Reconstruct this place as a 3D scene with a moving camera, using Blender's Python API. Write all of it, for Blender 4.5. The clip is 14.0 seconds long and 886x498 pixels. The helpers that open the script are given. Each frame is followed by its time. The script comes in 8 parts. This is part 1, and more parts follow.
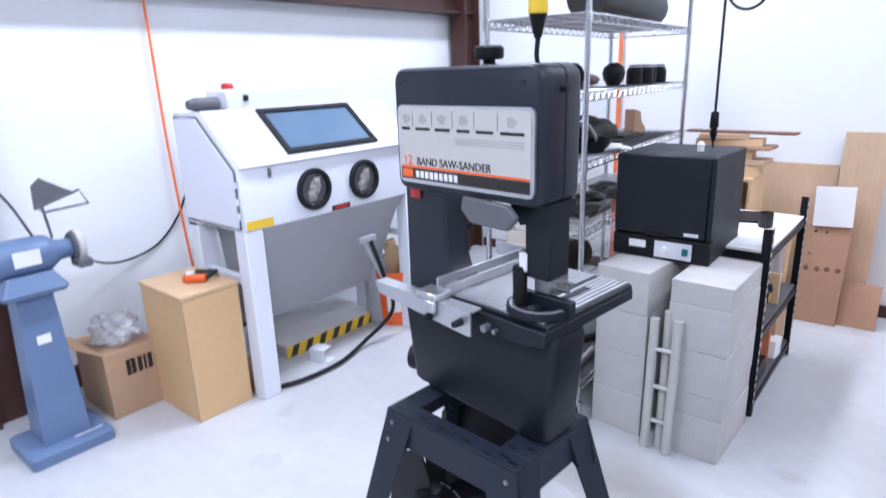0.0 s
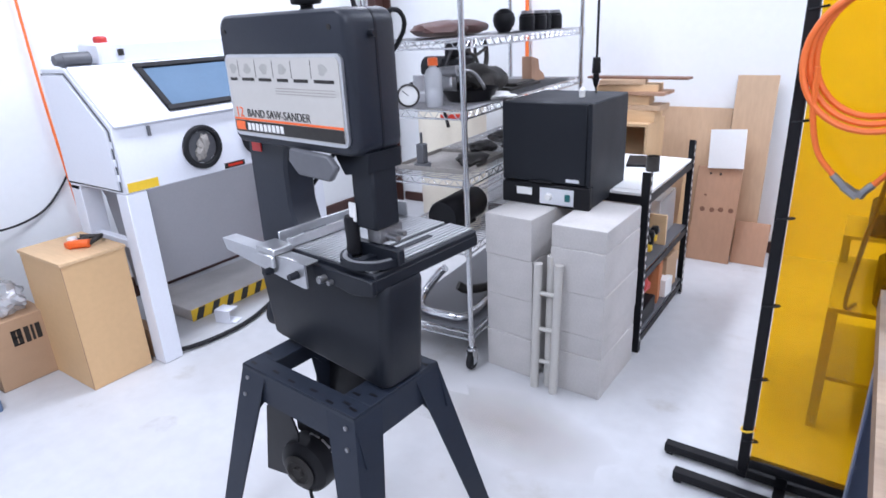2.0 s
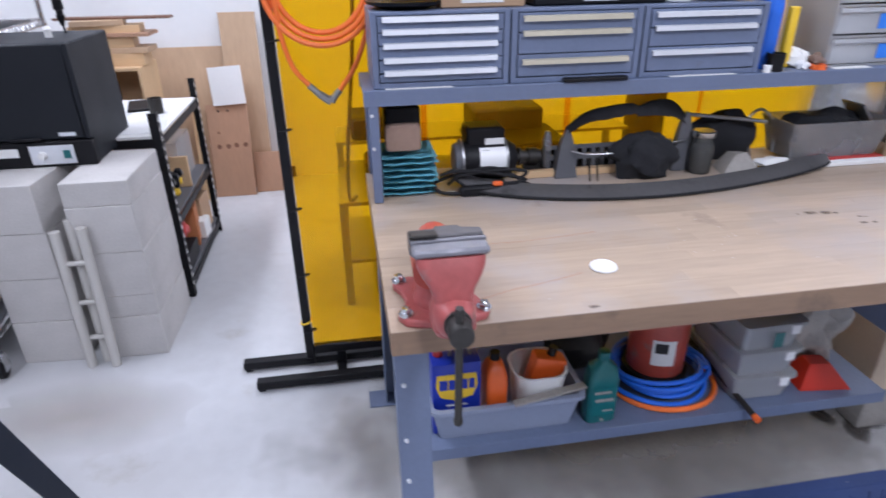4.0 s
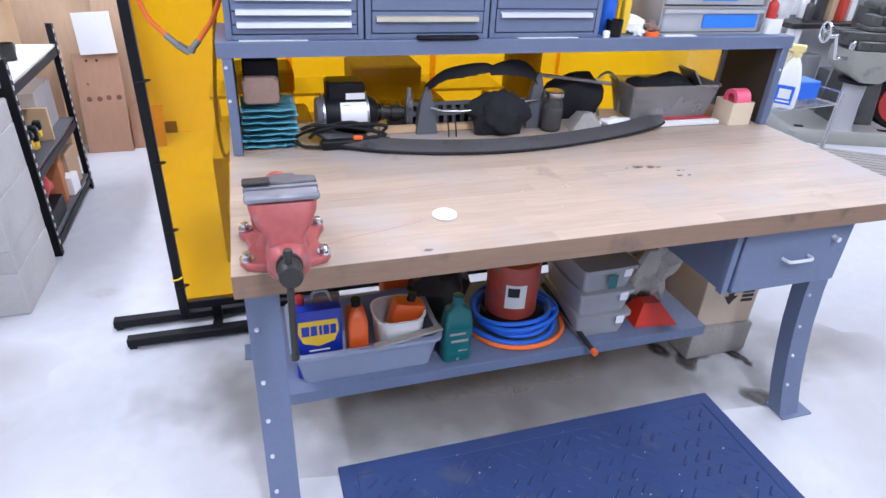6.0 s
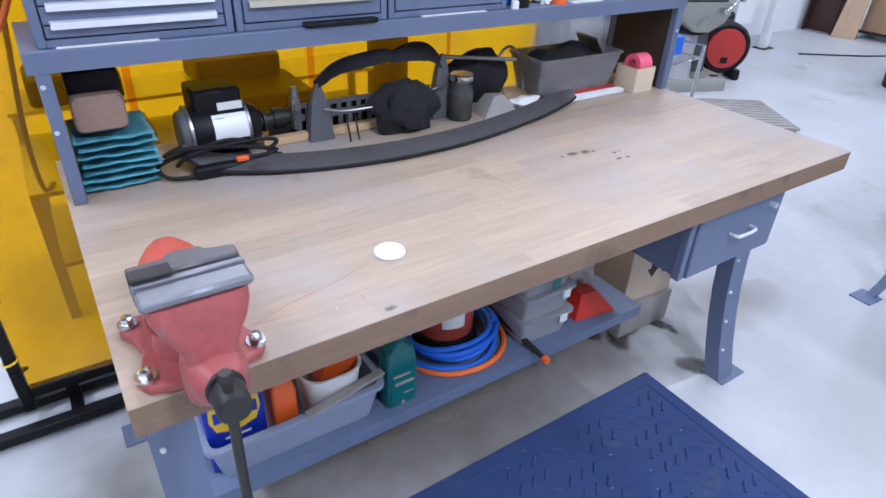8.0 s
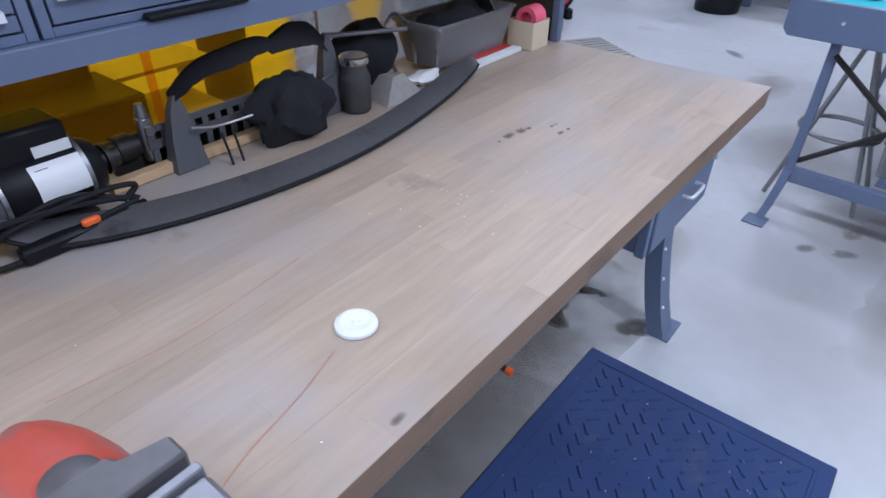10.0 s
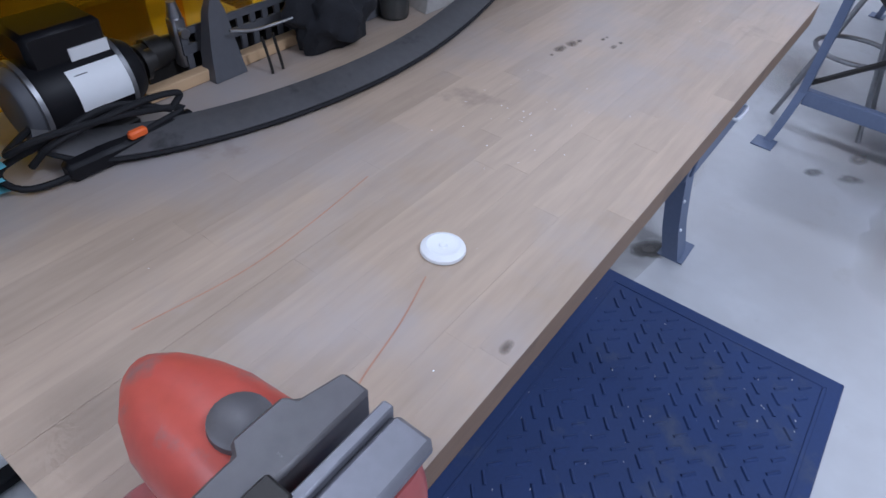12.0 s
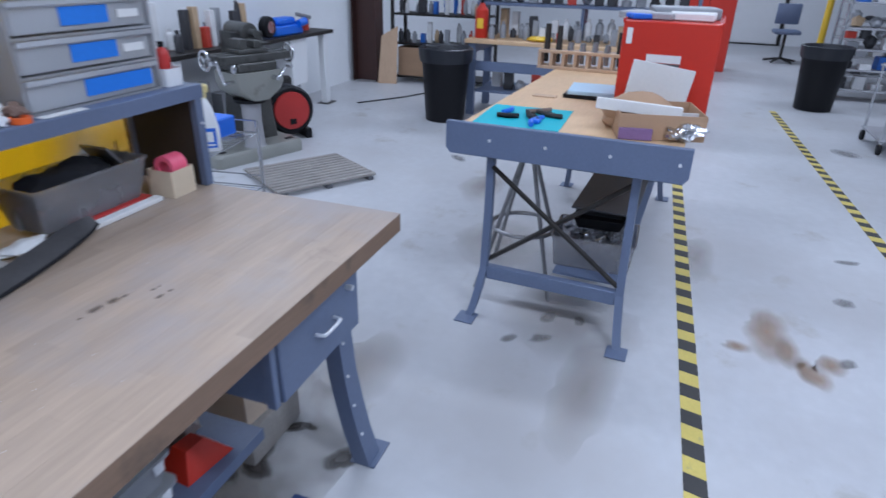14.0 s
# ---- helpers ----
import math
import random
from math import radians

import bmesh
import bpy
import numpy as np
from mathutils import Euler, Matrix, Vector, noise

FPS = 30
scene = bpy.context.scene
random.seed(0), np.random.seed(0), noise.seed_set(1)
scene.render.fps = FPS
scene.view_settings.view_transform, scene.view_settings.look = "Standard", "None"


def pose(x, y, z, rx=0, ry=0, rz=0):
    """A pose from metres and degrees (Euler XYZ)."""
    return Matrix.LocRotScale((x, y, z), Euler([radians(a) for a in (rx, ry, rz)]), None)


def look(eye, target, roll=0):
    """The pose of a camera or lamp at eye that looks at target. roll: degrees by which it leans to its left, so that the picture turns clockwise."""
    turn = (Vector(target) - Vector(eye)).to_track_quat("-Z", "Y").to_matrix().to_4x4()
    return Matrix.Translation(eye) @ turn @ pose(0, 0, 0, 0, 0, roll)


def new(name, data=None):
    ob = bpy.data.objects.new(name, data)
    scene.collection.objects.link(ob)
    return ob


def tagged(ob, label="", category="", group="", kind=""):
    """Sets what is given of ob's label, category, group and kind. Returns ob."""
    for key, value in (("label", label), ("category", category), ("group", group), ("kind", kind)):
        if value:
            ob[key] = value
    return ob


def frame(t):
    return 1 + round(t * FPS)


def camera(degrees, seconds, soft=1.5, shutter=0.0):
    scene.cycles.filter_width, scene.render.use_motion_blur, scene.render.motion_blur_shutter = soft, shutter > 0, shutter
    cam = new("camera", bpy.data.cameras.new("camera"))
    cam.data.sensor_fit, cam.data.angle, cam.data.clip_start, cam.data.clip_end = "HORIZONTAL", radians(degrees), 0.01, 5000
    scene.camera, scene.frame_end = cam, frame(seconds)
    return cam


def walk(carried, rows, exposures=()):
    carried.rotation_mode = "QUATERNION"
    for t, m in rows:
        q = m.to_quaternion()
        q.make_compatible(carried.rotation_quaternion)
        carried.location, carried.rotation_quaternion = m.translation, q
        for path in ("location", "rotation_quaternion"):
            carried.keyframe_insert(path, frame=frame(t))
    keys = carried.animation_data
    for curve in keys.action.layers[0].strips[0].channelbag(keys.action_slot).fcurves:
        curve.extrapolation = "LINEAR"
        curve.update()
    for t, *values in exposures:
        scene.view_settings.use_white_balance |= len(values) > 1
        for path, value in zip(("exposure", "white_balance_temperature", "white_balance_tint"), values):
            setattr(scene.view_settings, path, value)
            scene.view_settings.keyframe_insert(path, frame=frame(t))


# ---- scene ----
cam = camera(72.2, 14.0, shutter=0.5)
PATH = [
    (0, (-0.324, -1.039, 1.581), (-1.558, 0.435, 1.027), -1.9),
    (0.5, (-0.216, -0.97, 1.576), (-1.474, 0.428, 0.895), 0.1),
    (1, (-0.13, -0.918, 1.573), (-1.301, 0.565, 0.919), -1.2),
    (1.5, (-0.103, -0.888, 1.568), (-1.213, 0.632, 0.891), -2.0),
    (2, (-0.098, -0.876, 1.559), (-1.183, 0.651, 0.86), -2.8),
    (2.5, (-0.076, -0.851, 1.538), (-1.022, 0.72, 0.74), -2.3),
    (3, (-0.066, -0.835, 1.528), (-0.788, 0.832, 0.692), -3.1),
    (3.5, (-0.066, -0.874, 1.525), (-0.285, 0.928, 0.686), -2.1),
    (4, (-0.05, -0.96, 1.504), (0.231, 0.813, 0.622), -0.8),
    (6.3, (0.091, -1.081, 1.518), (0.644, 0.567, 0.528), 3.1),
    (6.5, (0.098, -1.07, 1.516), (0.627, 0.598, 0.547), 3.1),
    (7, (0.099, -0.963, 1.502), (0.727, 0.646, 0.494), 4.3),
    (7.5, (0.04, -0.824, 1.503), (0.956, 0.658, 0.521), 4.0),
    (8, (0.015, -0.696, 1.483), (0.985, 0.703, 0.433), 2.7),
    (8.5, (0.078, -0.564, 1.46), (1.098, 0.801, 0.413), 0.8),
    (9, (0.103, -0.456, 1.436), (1.195, 0.827, 0.358), 1.6),
    (9.2, (0.104, -0.425, 1.425), (1.247, 0.798, 0.331), 1.2),
    (11.5, (-0.003, -0.175, 1.441), (1.343, 0.633, 0.202), 4.7),
    (12, (0.004, -0.164, 1.406), (1.219, 0.674, 0.056), 4.0),
    (12.5, (0.036, -0.247, 1.446), (1.306, 0.686, 0.214), 2.7),
    (13, (0.133, -0.447, 1.544), (1.649, 0.37, 0.526), 2.6),
    (13.5, (0.189, -0.644, 1.547), (1.858, 0.069, 0.706), 1.5),
    (14, (0.38, -0.658, 1.521), (2.089, -0.065, 0.67), 1.4),
]
EXPOSURES = [(0, 0.44, 6000, 15), (0.6, 0.42, 5980, 13), (1.5, 0.48, 6150, 13), (2, 0.46, 6200, 14), (3, 0.36, 6330, 16), (4, 0.2, 6250, 16), (6.5, 0.64, 6060, 16), (8, 0.36, 5880, 13), (9, 0.11, 5780, 12), (11.5, -0.38, 5720, 14), (12.5, -0.44, 5680, 12), (14, -0.32, 5640, 11)]
walk(cam, [(t, look(eye, target, roll)) for t, eye, target, roll in PATH], EXPOSURES)

# ---- light: assumed rows of cool LED strips under the ceiling; the closed hall keeps the faint sky out ----
world = bpy.data.worlds.new("world")
scene.world = world
world.use_nodes = True
world.node_tree.nodes["Background"].inputs[0].default_value = (0.75, 0.85, 1.0, 1)
world.node_tree.nodes["Background"].inputs[1].default_value = 0.15


def lamp(name, x, y, z, sx, sy, watts, colour=(0.85, 0.90, 1.0)):
    d = bpy.data.lights.new(name, "AREA")
    d.shape, d.size, d.size_y, d.energy, d.color = "RECTANGLE", sx, sy, watts, colour
    ob = new(name, d)
    ob.location = (x, y, z)
    return ob


# fixtures are unseen; places and watts set to brighten north side and bench front
LAMPS = [(-2.2, 1.9, 92), (-2.2, -1.4, 70), (0.9, 2.35, 62), (0.9, -0.3, 20), (0.9, -3.0, 145), (4.6, 1.9, 70), (4.6, -1.9, 70), (8.6, 0.6, 95), (8.6, -3.0, 70), (13.0, -1.0, 110)]
for lx, ly, watts in LAMPS:
    lamp("strip_lamp", lx, ly, 3.93, 0.35, 2.2, watts)

# ---- small mesh tools ----


def joined(*bms):
    out = bmesh.new()
    for b in bms:
        me = bpy.data.meshes.new("t")
        b.to_mesh(me)
        out.from_mesh(me)
        bpy.data.meshes.remove(me)
        b.free()
    return out


def moved(b, m):
    bmesh.ops.transform(b, matrix=m, verts=b.verts)
    return b


def box(x0, x1, y0, y1, z0, z1, bev=0.0, seg=1):
    b = bmesh.new()
    bmesh.ops.create_cube(b, size=1)
    for v in b.verts:
        v.co = Vector((x0 + (v.co.x + 0.5) * (x1 - x0), y0 + (v.co.y + 0.5) * (y1 - y0), z0 + (v.co.z + 0.5) * (z1 - z0)))
    if bev:
        bmesh.ops.bevel(b, geom=list(b.edges), offset=bev, segments=seg, profile=0.5, affect="EDGES")
    return b


def cyl(p0, p1, r0, r1=None, seg=20, bev=0.0):
    b = bmesh.new()
    p0, p1 = Vector(p0), Vector(p1)
    d = p1 - p0
    bmesh.ops.create_cone(b, cap_ends=True, segments=seg, radius1=r0, radius2=r0 if r1 is None else r1, depth=d.length)
    if bev:
        rims = [e for e in b.edges if any(len(f.verts) > 4 for f in e.link_faces)]
        bmesh.ops.bevel(b, geom=rims, offset=bev, segments=2, profile=0.5, affect="EDGES")
    return moved(b, Matrix.Translation((p0 + p1) / 2) @ d.to_track_quat("Z", "Y").to_matrix().to_4x4())


def loft(rings, caps=True, closed=False):
    b = bmesh.new()
    vs = [[b.verts.new(p) for p in ring] for ring in rings]
    n = len(rings[0])
    pairs = list(zip(vs, vs[1:])) + ([(vs[-1], vs[0])] if closed else [])
    for a, c in pairs:
        for i in range(n):
            b.faces.new((a[i], a[(i + 1) % n], c[(i + 1) % n], c[i]))
    if caps and not closed:
        b.faces.new(vs[0][::-1])
        b.faces.new(vs[-1])
    bmesh.ops.recalc_face_normals(b, faces=b.faces)
    return b


def lathe(profile, c=(0, 0, 0), seg=24, caps=True):
    rings = [[(c[0] + max(r, 0.0005) * math.cos(2 * math.pi * i / seg), c[1] + max(r, 0.0005) * math.sin(2 * math.pi * i / seg), c[2] + z) for i in range(seg)] for r, z in profile]
    return loft(rings, caps)


def tube(pts, r, seg=8, closed=False, flat=1.0):
    pts = [Vector(p) for p in pts]
    n = len(pts)
    rings, up = [], None
    for i, p in enumerate(pts):
        a = pts[(i - 1) % n] if closed or i else p
        c = pts[(i + 1) % n] if closed or i < n - 1 else p
        t = (c - a).normalized()
        if up is None:
            up = t.orthogonal().normalized() if abs(t.z) > 0.9 else (Vector((0, 0, 1)) - t * t.z).normalized()
        up = (up - t * up.dot(t)).normalized()
        side = t.cross(up)
        rings.append([p + r * (math.cos(2 * math.pi * k / seg) * side + flat * math.sin(2 * math.pi * k / seg) * up) for k in range(seg)])
    return loft(rings, True, closed)


def curve_pts(ctrl, n=24):
    """Catmull-Rom through the control points."""
    P = [Vector(p) for p in ctrl]
    P = [2 * P[0] - P[1]] + P + [2 * P[-1] - P[-2]]
    out = []
    m = len(P) - 3
    for k in range(n + 1):
        u = k * m / n
        i = min(int(u), m - 1)
        s = u - i
        a, b, c, d = P[i : i + 4]
        out.append(0.5 * (2 * b + (c - a) * s + (2 * a - 5 * b + 4 * c - d) * s * s + (3 * b - a - 3 * c + d) * s**3))
    return out


def prism(poly, axis, lo, hi, bev=0.0):
    def at(p, h):
        return {"x": (h, p[0], p[1]), "y": (p[0], h, p[1]), "z": (p[0], p[1], h)}[axis]

    b = loft([[at(p, lo) for p in poly], [at(p, hi) for p in poly]])
    if bev:
        bmesh.ops.bevel(b, geom=list(b.edges), offset=bev, segments=1, profile=0.5, affect="EDGES")
    return b


def rrect(x0, x1, y0, y1, r, n=5):
    out = []
    for cx, cy, a0 in ((x1 - r, y1 - r, 0), (x0 + r, y1 - r, 90), (x0 + r, y0 + r, 180), (x1 - r, y0 + r, 270)):
        out += [(cx + r * math.cos(radians(a0 + 90 * k / n)), cy + r * math.sin(radians(a0 + 90 * k / n))) for k in range(n + 1)]
    return out


def blob(c, size, rough=0.25, seed=0, sub=3, flat=0.0):
    """A lumpy heap; flat cuts its underside level at that share of its height."""
    b = bmesh.new()
    bmesh.ops.create_icosphere(b, subdivisions=sub, radius=1)
    for v in b.verts:
        k = 1 + rough * (noise.noise(v.co * 1.7 + Vector((seed, 3 * seed, 7))) + 0.5 * noise.noise(v.co * 4.1 + Vector((seed, 0, 1))))
        p = v.co * k
        p.z = max(p.z, -1 + 2 * flat)
        v.co = Vector((c[0] + p.x * size[0], c[1] + p.y * size[1], c[2] + p.z * size[2]))
    return b


def solid(b, t):
    bmesh.ops.solidify(b, geom=list(b.faces), thickness=t)
    return b


def sheet(f, nu, nv):
    b = bmesh.new()
    g = [[b.verts.new(f(i / nu, j / nv)) for j in range(nv + 1)] for i in range(nu + 1)]
    for i in range(nu):
        for j in range(nv):
            b.faces.new((g[i][j], g[i + 1][j], g[i + 1][j + 1], g[i][j + 1]))
    return b


def tray(x0, x1, y0, y1, z0, z1, t=0.003, flare=0.0, lip=0.0, r=0.012):
    """An open bin with thin walls, wider at its rim by flare, with an outward lip."""
    outer0, outer1 = rrect(x0 + flare, x1 - flare, y0 + flare, y1 - flare, r), rrect(x0, x1, y0, y1, r)
    inner1, inner0 = rrect(x0 + t, x1 - t, y0 + t, y1 - t, r), rrect(x0 + flare + t, x1 - flare - t, y0 + flare + t, y1 - flare - t, r)
    rings = [[(p[0], p[1], z0) for p in outer0], [(p[0], p[1], z1 - lip) for p in outer1]]
    if lip:
        big = rrect(x0 - lip, x1 + lip, y0 - lip, y1 + lip, r + lip)
        rings += [[(p[0], p[1], z1 - lip) for p in big], [(p[0], p[1], z1) for p in big]]
    else:
        rings += [[(p[0], p[1], z1) for p in outer1]]
    rings += [[(p[0], p[1], z1) for p in inner1], [(p[0], p[1], z0 + t) for p in inner0]]
    return loft(rings)


def part(name, bm, material, parent=None, label="", smooth=True, angle=38):
    me = bpy.data.meshes.new(name)
    bm.to_mesh(me)
    bm.free()
    me.materials.append(material)
    if smooth:
        me.shade_smooth()
        me.set_sharp_from_angle(angle=radians(angle))
    ob = new(name, me)
    if parent is not None:
        ob.parent = parent
    if label:
        ob["label"] = label
    return ob


def thing(name, loc, label, category, group="", rz=0.0, kind=""):
    ob = new(name)
    ob.empty_display_size = 0.05
    ob.matrix_basis = pose(loc[0], loc[1], loc[2], 0, 0, rz)
    return tagged(ob, label, category, group, kind)


def single(name, bm, material, label, category, group="", kind="", smooth=True, loc=None, rz=0.0):
    ob = part(name, bm, material, None, "", smooth)
    if loc:
        ob.matrix_basis = pose(loc[0], loc[1], loc[2], 0, 0, rz)
    return tagged(ob, label, category, group, kind)


def lettering(words, size, material, parent, m, name="lettering", thick=0.0006):
    cu = bpy.data.curves.new("text", "FONT")
    cu.body, cu.size, cu.extrude, cu.align_x, cu.align_y = words, size, thick, "CENTER", "CENTER"
    tmp = bpy.data.objects.new("text", cu)
    me = bpy.data.meshes.new_from_object(tmp)
    bpy.data.objects.remove(tmp)
    me.materials.clear()
    me.materials.append(material)
    ob = new(name, me)
    ob.parent, ob.matrix_basis = parent, m
    return ob


# ---- materials ----


def mat(name, base, rough=0.5, metal=0.0, vary=0.12, scale=5.0, grain=70.0, bump=0.08, dirt=None, dirt_at=0.62, dirt_scale=3.0, patch=None, patch_at=0.5, patch_scale=1.5, rand=0.0, stretch=(1, 1, 1), coat=0.0, spec=0.5):
    m = bpy.data.materials.new(name)
    m.use_nodes = True
    nt = m.node_tree
    N, L = nt.nodes, nt.links
    p = N["Principled BSDF"]
    tc = N.new("ShaderNodeTexCoord")
    mp = N.new("ShaderNodeMapping")
    mp.inputs["Scale"].default_value = stretch
    L.new(tc.outputs["Object"], mp.inputs["Vector"])
    n1, n2 = N.new("ShaderNodeTexNoise"), N.new("ShaderNodeTexNoise")
    for n, s, d in ((n1, scale, 4), (n2, grain, 3)):
        n.inputs["Scale"].default_value, n.inputs["Detail"].default_value = s, d
        L.new(mp.outputs["Vector"], n.inputs["Vector"])
    mix = N.new("ShaderNodeMath")
    mix.operation = "MULTIPLY_ADD"
    mix.inputs[1].default_value = 0.62
    sub = N.new("ShaderNodeMath")
    sub.operation, sub.inputs[1].default_value = "MULTIPLY", 0.38
    L.new(n2.outputs["Fac"], sub.inputs[0])
    L.new(n1.outputs["Fac"], mix.inputs[0])
    L.new(sub.outputs[0], mix.inputs[2])
    ramp = N.new("ShaderNodeValToRGB")
    ramp.color_ramp.elements[0].position, ramp.color_ramp.elements[1].position = 0.3, 0.7
    ramp.color_ramp.elements[0].color = (*[max(0, c * (1 - vary)) for c in base], 1)
    ramp.color_ramp.elements[1].color = (*[min(1, c * (1 + vary)) for c in base], 1)
    L.new(mix.outputs[0], ramp.inputs["Fac"])
    col = ramp.outputs["Color"]
    if rand:
        oi = N.new("ShaderNodeObjectInfo")
        hs = N.new("ShaderNodeHueSaturation")
        mr = N.new("ShaderNodeMapRange")
        mr.inputs["To Min"].default_value, mr.inputs["To Max"].default_value = 1 - rand, 1 + rand
        L.new(oi.outputs["Random"], mr.inputs["Value"])
        L.new(mr.outputs[0], hs.inputs["Value"])
        L.new(col, hs.inputs["Color"])
        col = hs.outputs["Color"]
    for tone, at, size, soft in ((patch, patch_at, patch_scale, 0.2), (dirt, dirt_at, dirt_scale, 0.14)):
        if not tone:
            continue
        n3 = N.new("ShaderNodeTexNoise")
        n3.inputs["Scale"].default_value, n3.inputs["Detail"].default_value, n3.inputs["Roughness"].default_value = size, 6, 0.62
        L.new(tc.outputs["Object"], n3.inputs["Vector"])
        r3 = N.new("ShaderNodeValToRGB")
        r3.color_ramp.elements[0].position, r3.color_ramp.elements[1].position = at, min(1, at + soft)
        L.new(n3.outputs["Fac"], r3.inputs["Fac"])
        mx = N.new("ShaderNodeMixRGB")
        L.new(r3.outputs["Color"], mx.inputs["Fac"])
        L.new(col, mx.inputs["Color1"])
        mx.inputs["Color2"].default_value = (*tone, 1)
        col = mx.outputs["Color"]
    L.new(col, p.inputs["Base Color"])
    rr = N.new("ShaderNodeMapRange")
    rr.inputs["To Min"].default_value, rr.inputs["To Max"].default_value = max(0.02, rough - 0.1), min(1, rough + 0.1)
    L.new(n1.outputs["Fac"], rr.inputs["Value"])
    L.new(rr.outputs[0], p.inputs["Roughness"])
    p.inputs["Metallic"].default_value = metal
    p.inputs["Coat Weight"].default_value = coat
    p.inputs["Specular IOR Level"].default_value = spec
    if bump:
        bp = N.new("ShaderNodeBump")
        bp.inputs["Strength"].default_value, bp.inputs["Distance"].default_value = bump, 0.002
        L.new(n2.outputs["Fac"], bp.inputs["Height"])
        L.new(bp.outputs["Normal"], p.inputs["Normal"])
    return m


def glassy(name, colour, rough=0.15, clear=0.7, body=(0.8, 0.8, 0.8), milky=0.5):
    """Thin clear plastic: part see-through, part milky body, with a glossy skin."""
    m = bpy.data.materials.new(name)
    m.use_nodes = True
    N, L = m.node_tree.nodes, m.node_tree.links
    out = N["Material Output"]
    N.remove(N["Principled BSDF"])
    tr, di, gl, m1, m2, fr = (N.new(k) for k in ("ShaderNodeBsdfTransparent", "ShaderNodeBsdfTranslucent", "ShaderNodeBsdfGlossy", "ShaderNodeMixShader", "ShaderNodeMixShader", "ShaderNodeFresnel"))
    d2, m3, ns, tc = N.new("ShaderNodeBsdfDiffuse"), N.new("ShaderNodeMixShader"), N.new("ShaderNodeTexNoise"), N.new("ShaderNodeTexCoord")
    L.new(tc.outputs["Object"], ns.inputs["Vector"])
    ns.inputs["Scale"].default_value, ns.inputs["Detail"].default_value = 3.0, 5
    mr = N.new("ShaderNodeMapRange")
    mr.inputs["To Min"].default_value, mr.inputs["To Max"].default_value = max(0, 1 - clear - 0.1), min(1, 1 - clear + 0.1)
    L.new(ns.outputs["Fac"], mr.inputs["Value"])
    tr.inputs["Color"].default_value = (*colour, 1)
    di.inputs["Color"].default_value = d2.inputs["Color"].default_value = (*body, 1)
    gl.inputs["Roughness"].default_value = rough
    fr.inputs["IOR"].default_value = 1.45
    m3.inputs[0].default_value = milky
    L.new(di.outputs[0], m3.inputs[1])
    L.new(d2.outputs[0], m3.inputs[2])
    L.new(mr.outputs[0], m1.inputs[0])
    L.new(tr.outputs[0], m1.inputs[1])
    L.new(m3.outputs[0], m1.inputs[2])
    L.new(fr.outputs[0], m2.inputs[0])
    L.new(m1.outputs[0], m2.inputs[1])
    L.new(gl.outputs[0], m2.inputs[2])
    L.new(m2.outputs[0], out.inputs["Surface"])
    return m


# south wall is out of view; this grey sets how much light it returns
M_WALL2 = mat("grey_bounce_wall", (0.55, 0.56, 0.58), 0.7, vary=0.05, scale=0.8, bump=0.05)
M_JAW = mat("dark_jaw_steel", (0.10, 0.095, 0.10), 0.45, metal=0.3, vary=0.2, scale=14, bump=0.1, dirt=(0.42, 0.42, 0.44), dirt_at=0.68, dirt_scale=30)
M_WALL = mat("wall_paint", (0.78, 0.80, 0.82), 0.6, vary=0.03, scale=0.8, grain=25, bump=0.05)
# ceiling is out of view; its dark tone is chosen to cut fill light
M_CEIL = mat("bounce_damping_ceiling", (0.20, 0.20, 0.21), 0.8, vary=0.04, scale=1, bump=0.03)
M_FLOOR = mat("sealed_concrete", (0.505, 0.512, 0.53), 0.40, vary=0.10, scale=0.9, grain=14, bump=0.05, dirt=(0.385, 0.37, 0.35), dirt_at=0.60, dirt_scale=2.6, patch=(0.45, 0.445, 0.45), patch_at=0.48, patch_scale=0.7)
M_STEEL_BROWN = mat("brown_primer", (0.055, 0.022, 0.017), 0.5, vary=0.2, bump=0.06)
M_BENCH_GREY = mat("blue_grey_enamel", (0.126, 0.160, 0.250), 0.46, vary=0.10, scale=4, bump=0.04, dirt=(0.10, 0.11, 0.14), dirt_at=0.68, dirt_scale=9)
# warm-to-grey patches partly paint the screen's amber bounce light into the wood
M_STAVE = mat("maple_stave", (0.405, 0.312, 0.235), 0.42, vary=0.17, scale=3, grain=30, bump=0.06, rand=0.085, stretch=(0.35, 3, 3), dirt=(0.235, 0.175, 0.135), dirt_at=0.65, dirt_scale=4.2, patch=(0.375, 0.335, 0.32), patch_at=0.43, patch_scale=1.7)
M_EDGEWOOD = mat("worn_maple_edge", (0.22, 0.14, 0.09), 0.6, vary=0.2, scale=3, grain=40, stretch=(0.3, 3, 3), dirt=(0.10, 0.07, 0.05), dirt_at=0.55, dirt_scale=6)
M_BLACK = mat("black_paint", (0.006, 0.006, 0.008), 0.48, vary=0.2, bump=0.04, spec=0.25)
M_RUBBER = mat("black_rubber", (0.010, 0.010, 0.012), 0.7, vary=0.2, bump=0.15, spec=0.3)
M_SAW = mat("charcoal_hammered_enamel", (0.0125, 0.016, 0.0255), 0.42, vary=0.15, scale=6, grain=120, bump=0.1, spec=0.4)
M_SAWDARK = mat("dark_saw_base", (0.0055, 0.0075, 0.0125), 0.5, vary=0.15, bump=0.06, spec=0.35)
M_STAND = mat("stand_enamel", (0.0125, 0.0175, 0.030), 0.55, vary=0.14, bump=0.05, spec=0.35)
M_ALU = mat("cast_aluminium", (0.55, 0.56, 0.58), 0.34, metal=0.85, vary=0.08, scale=12, bump=0.05)
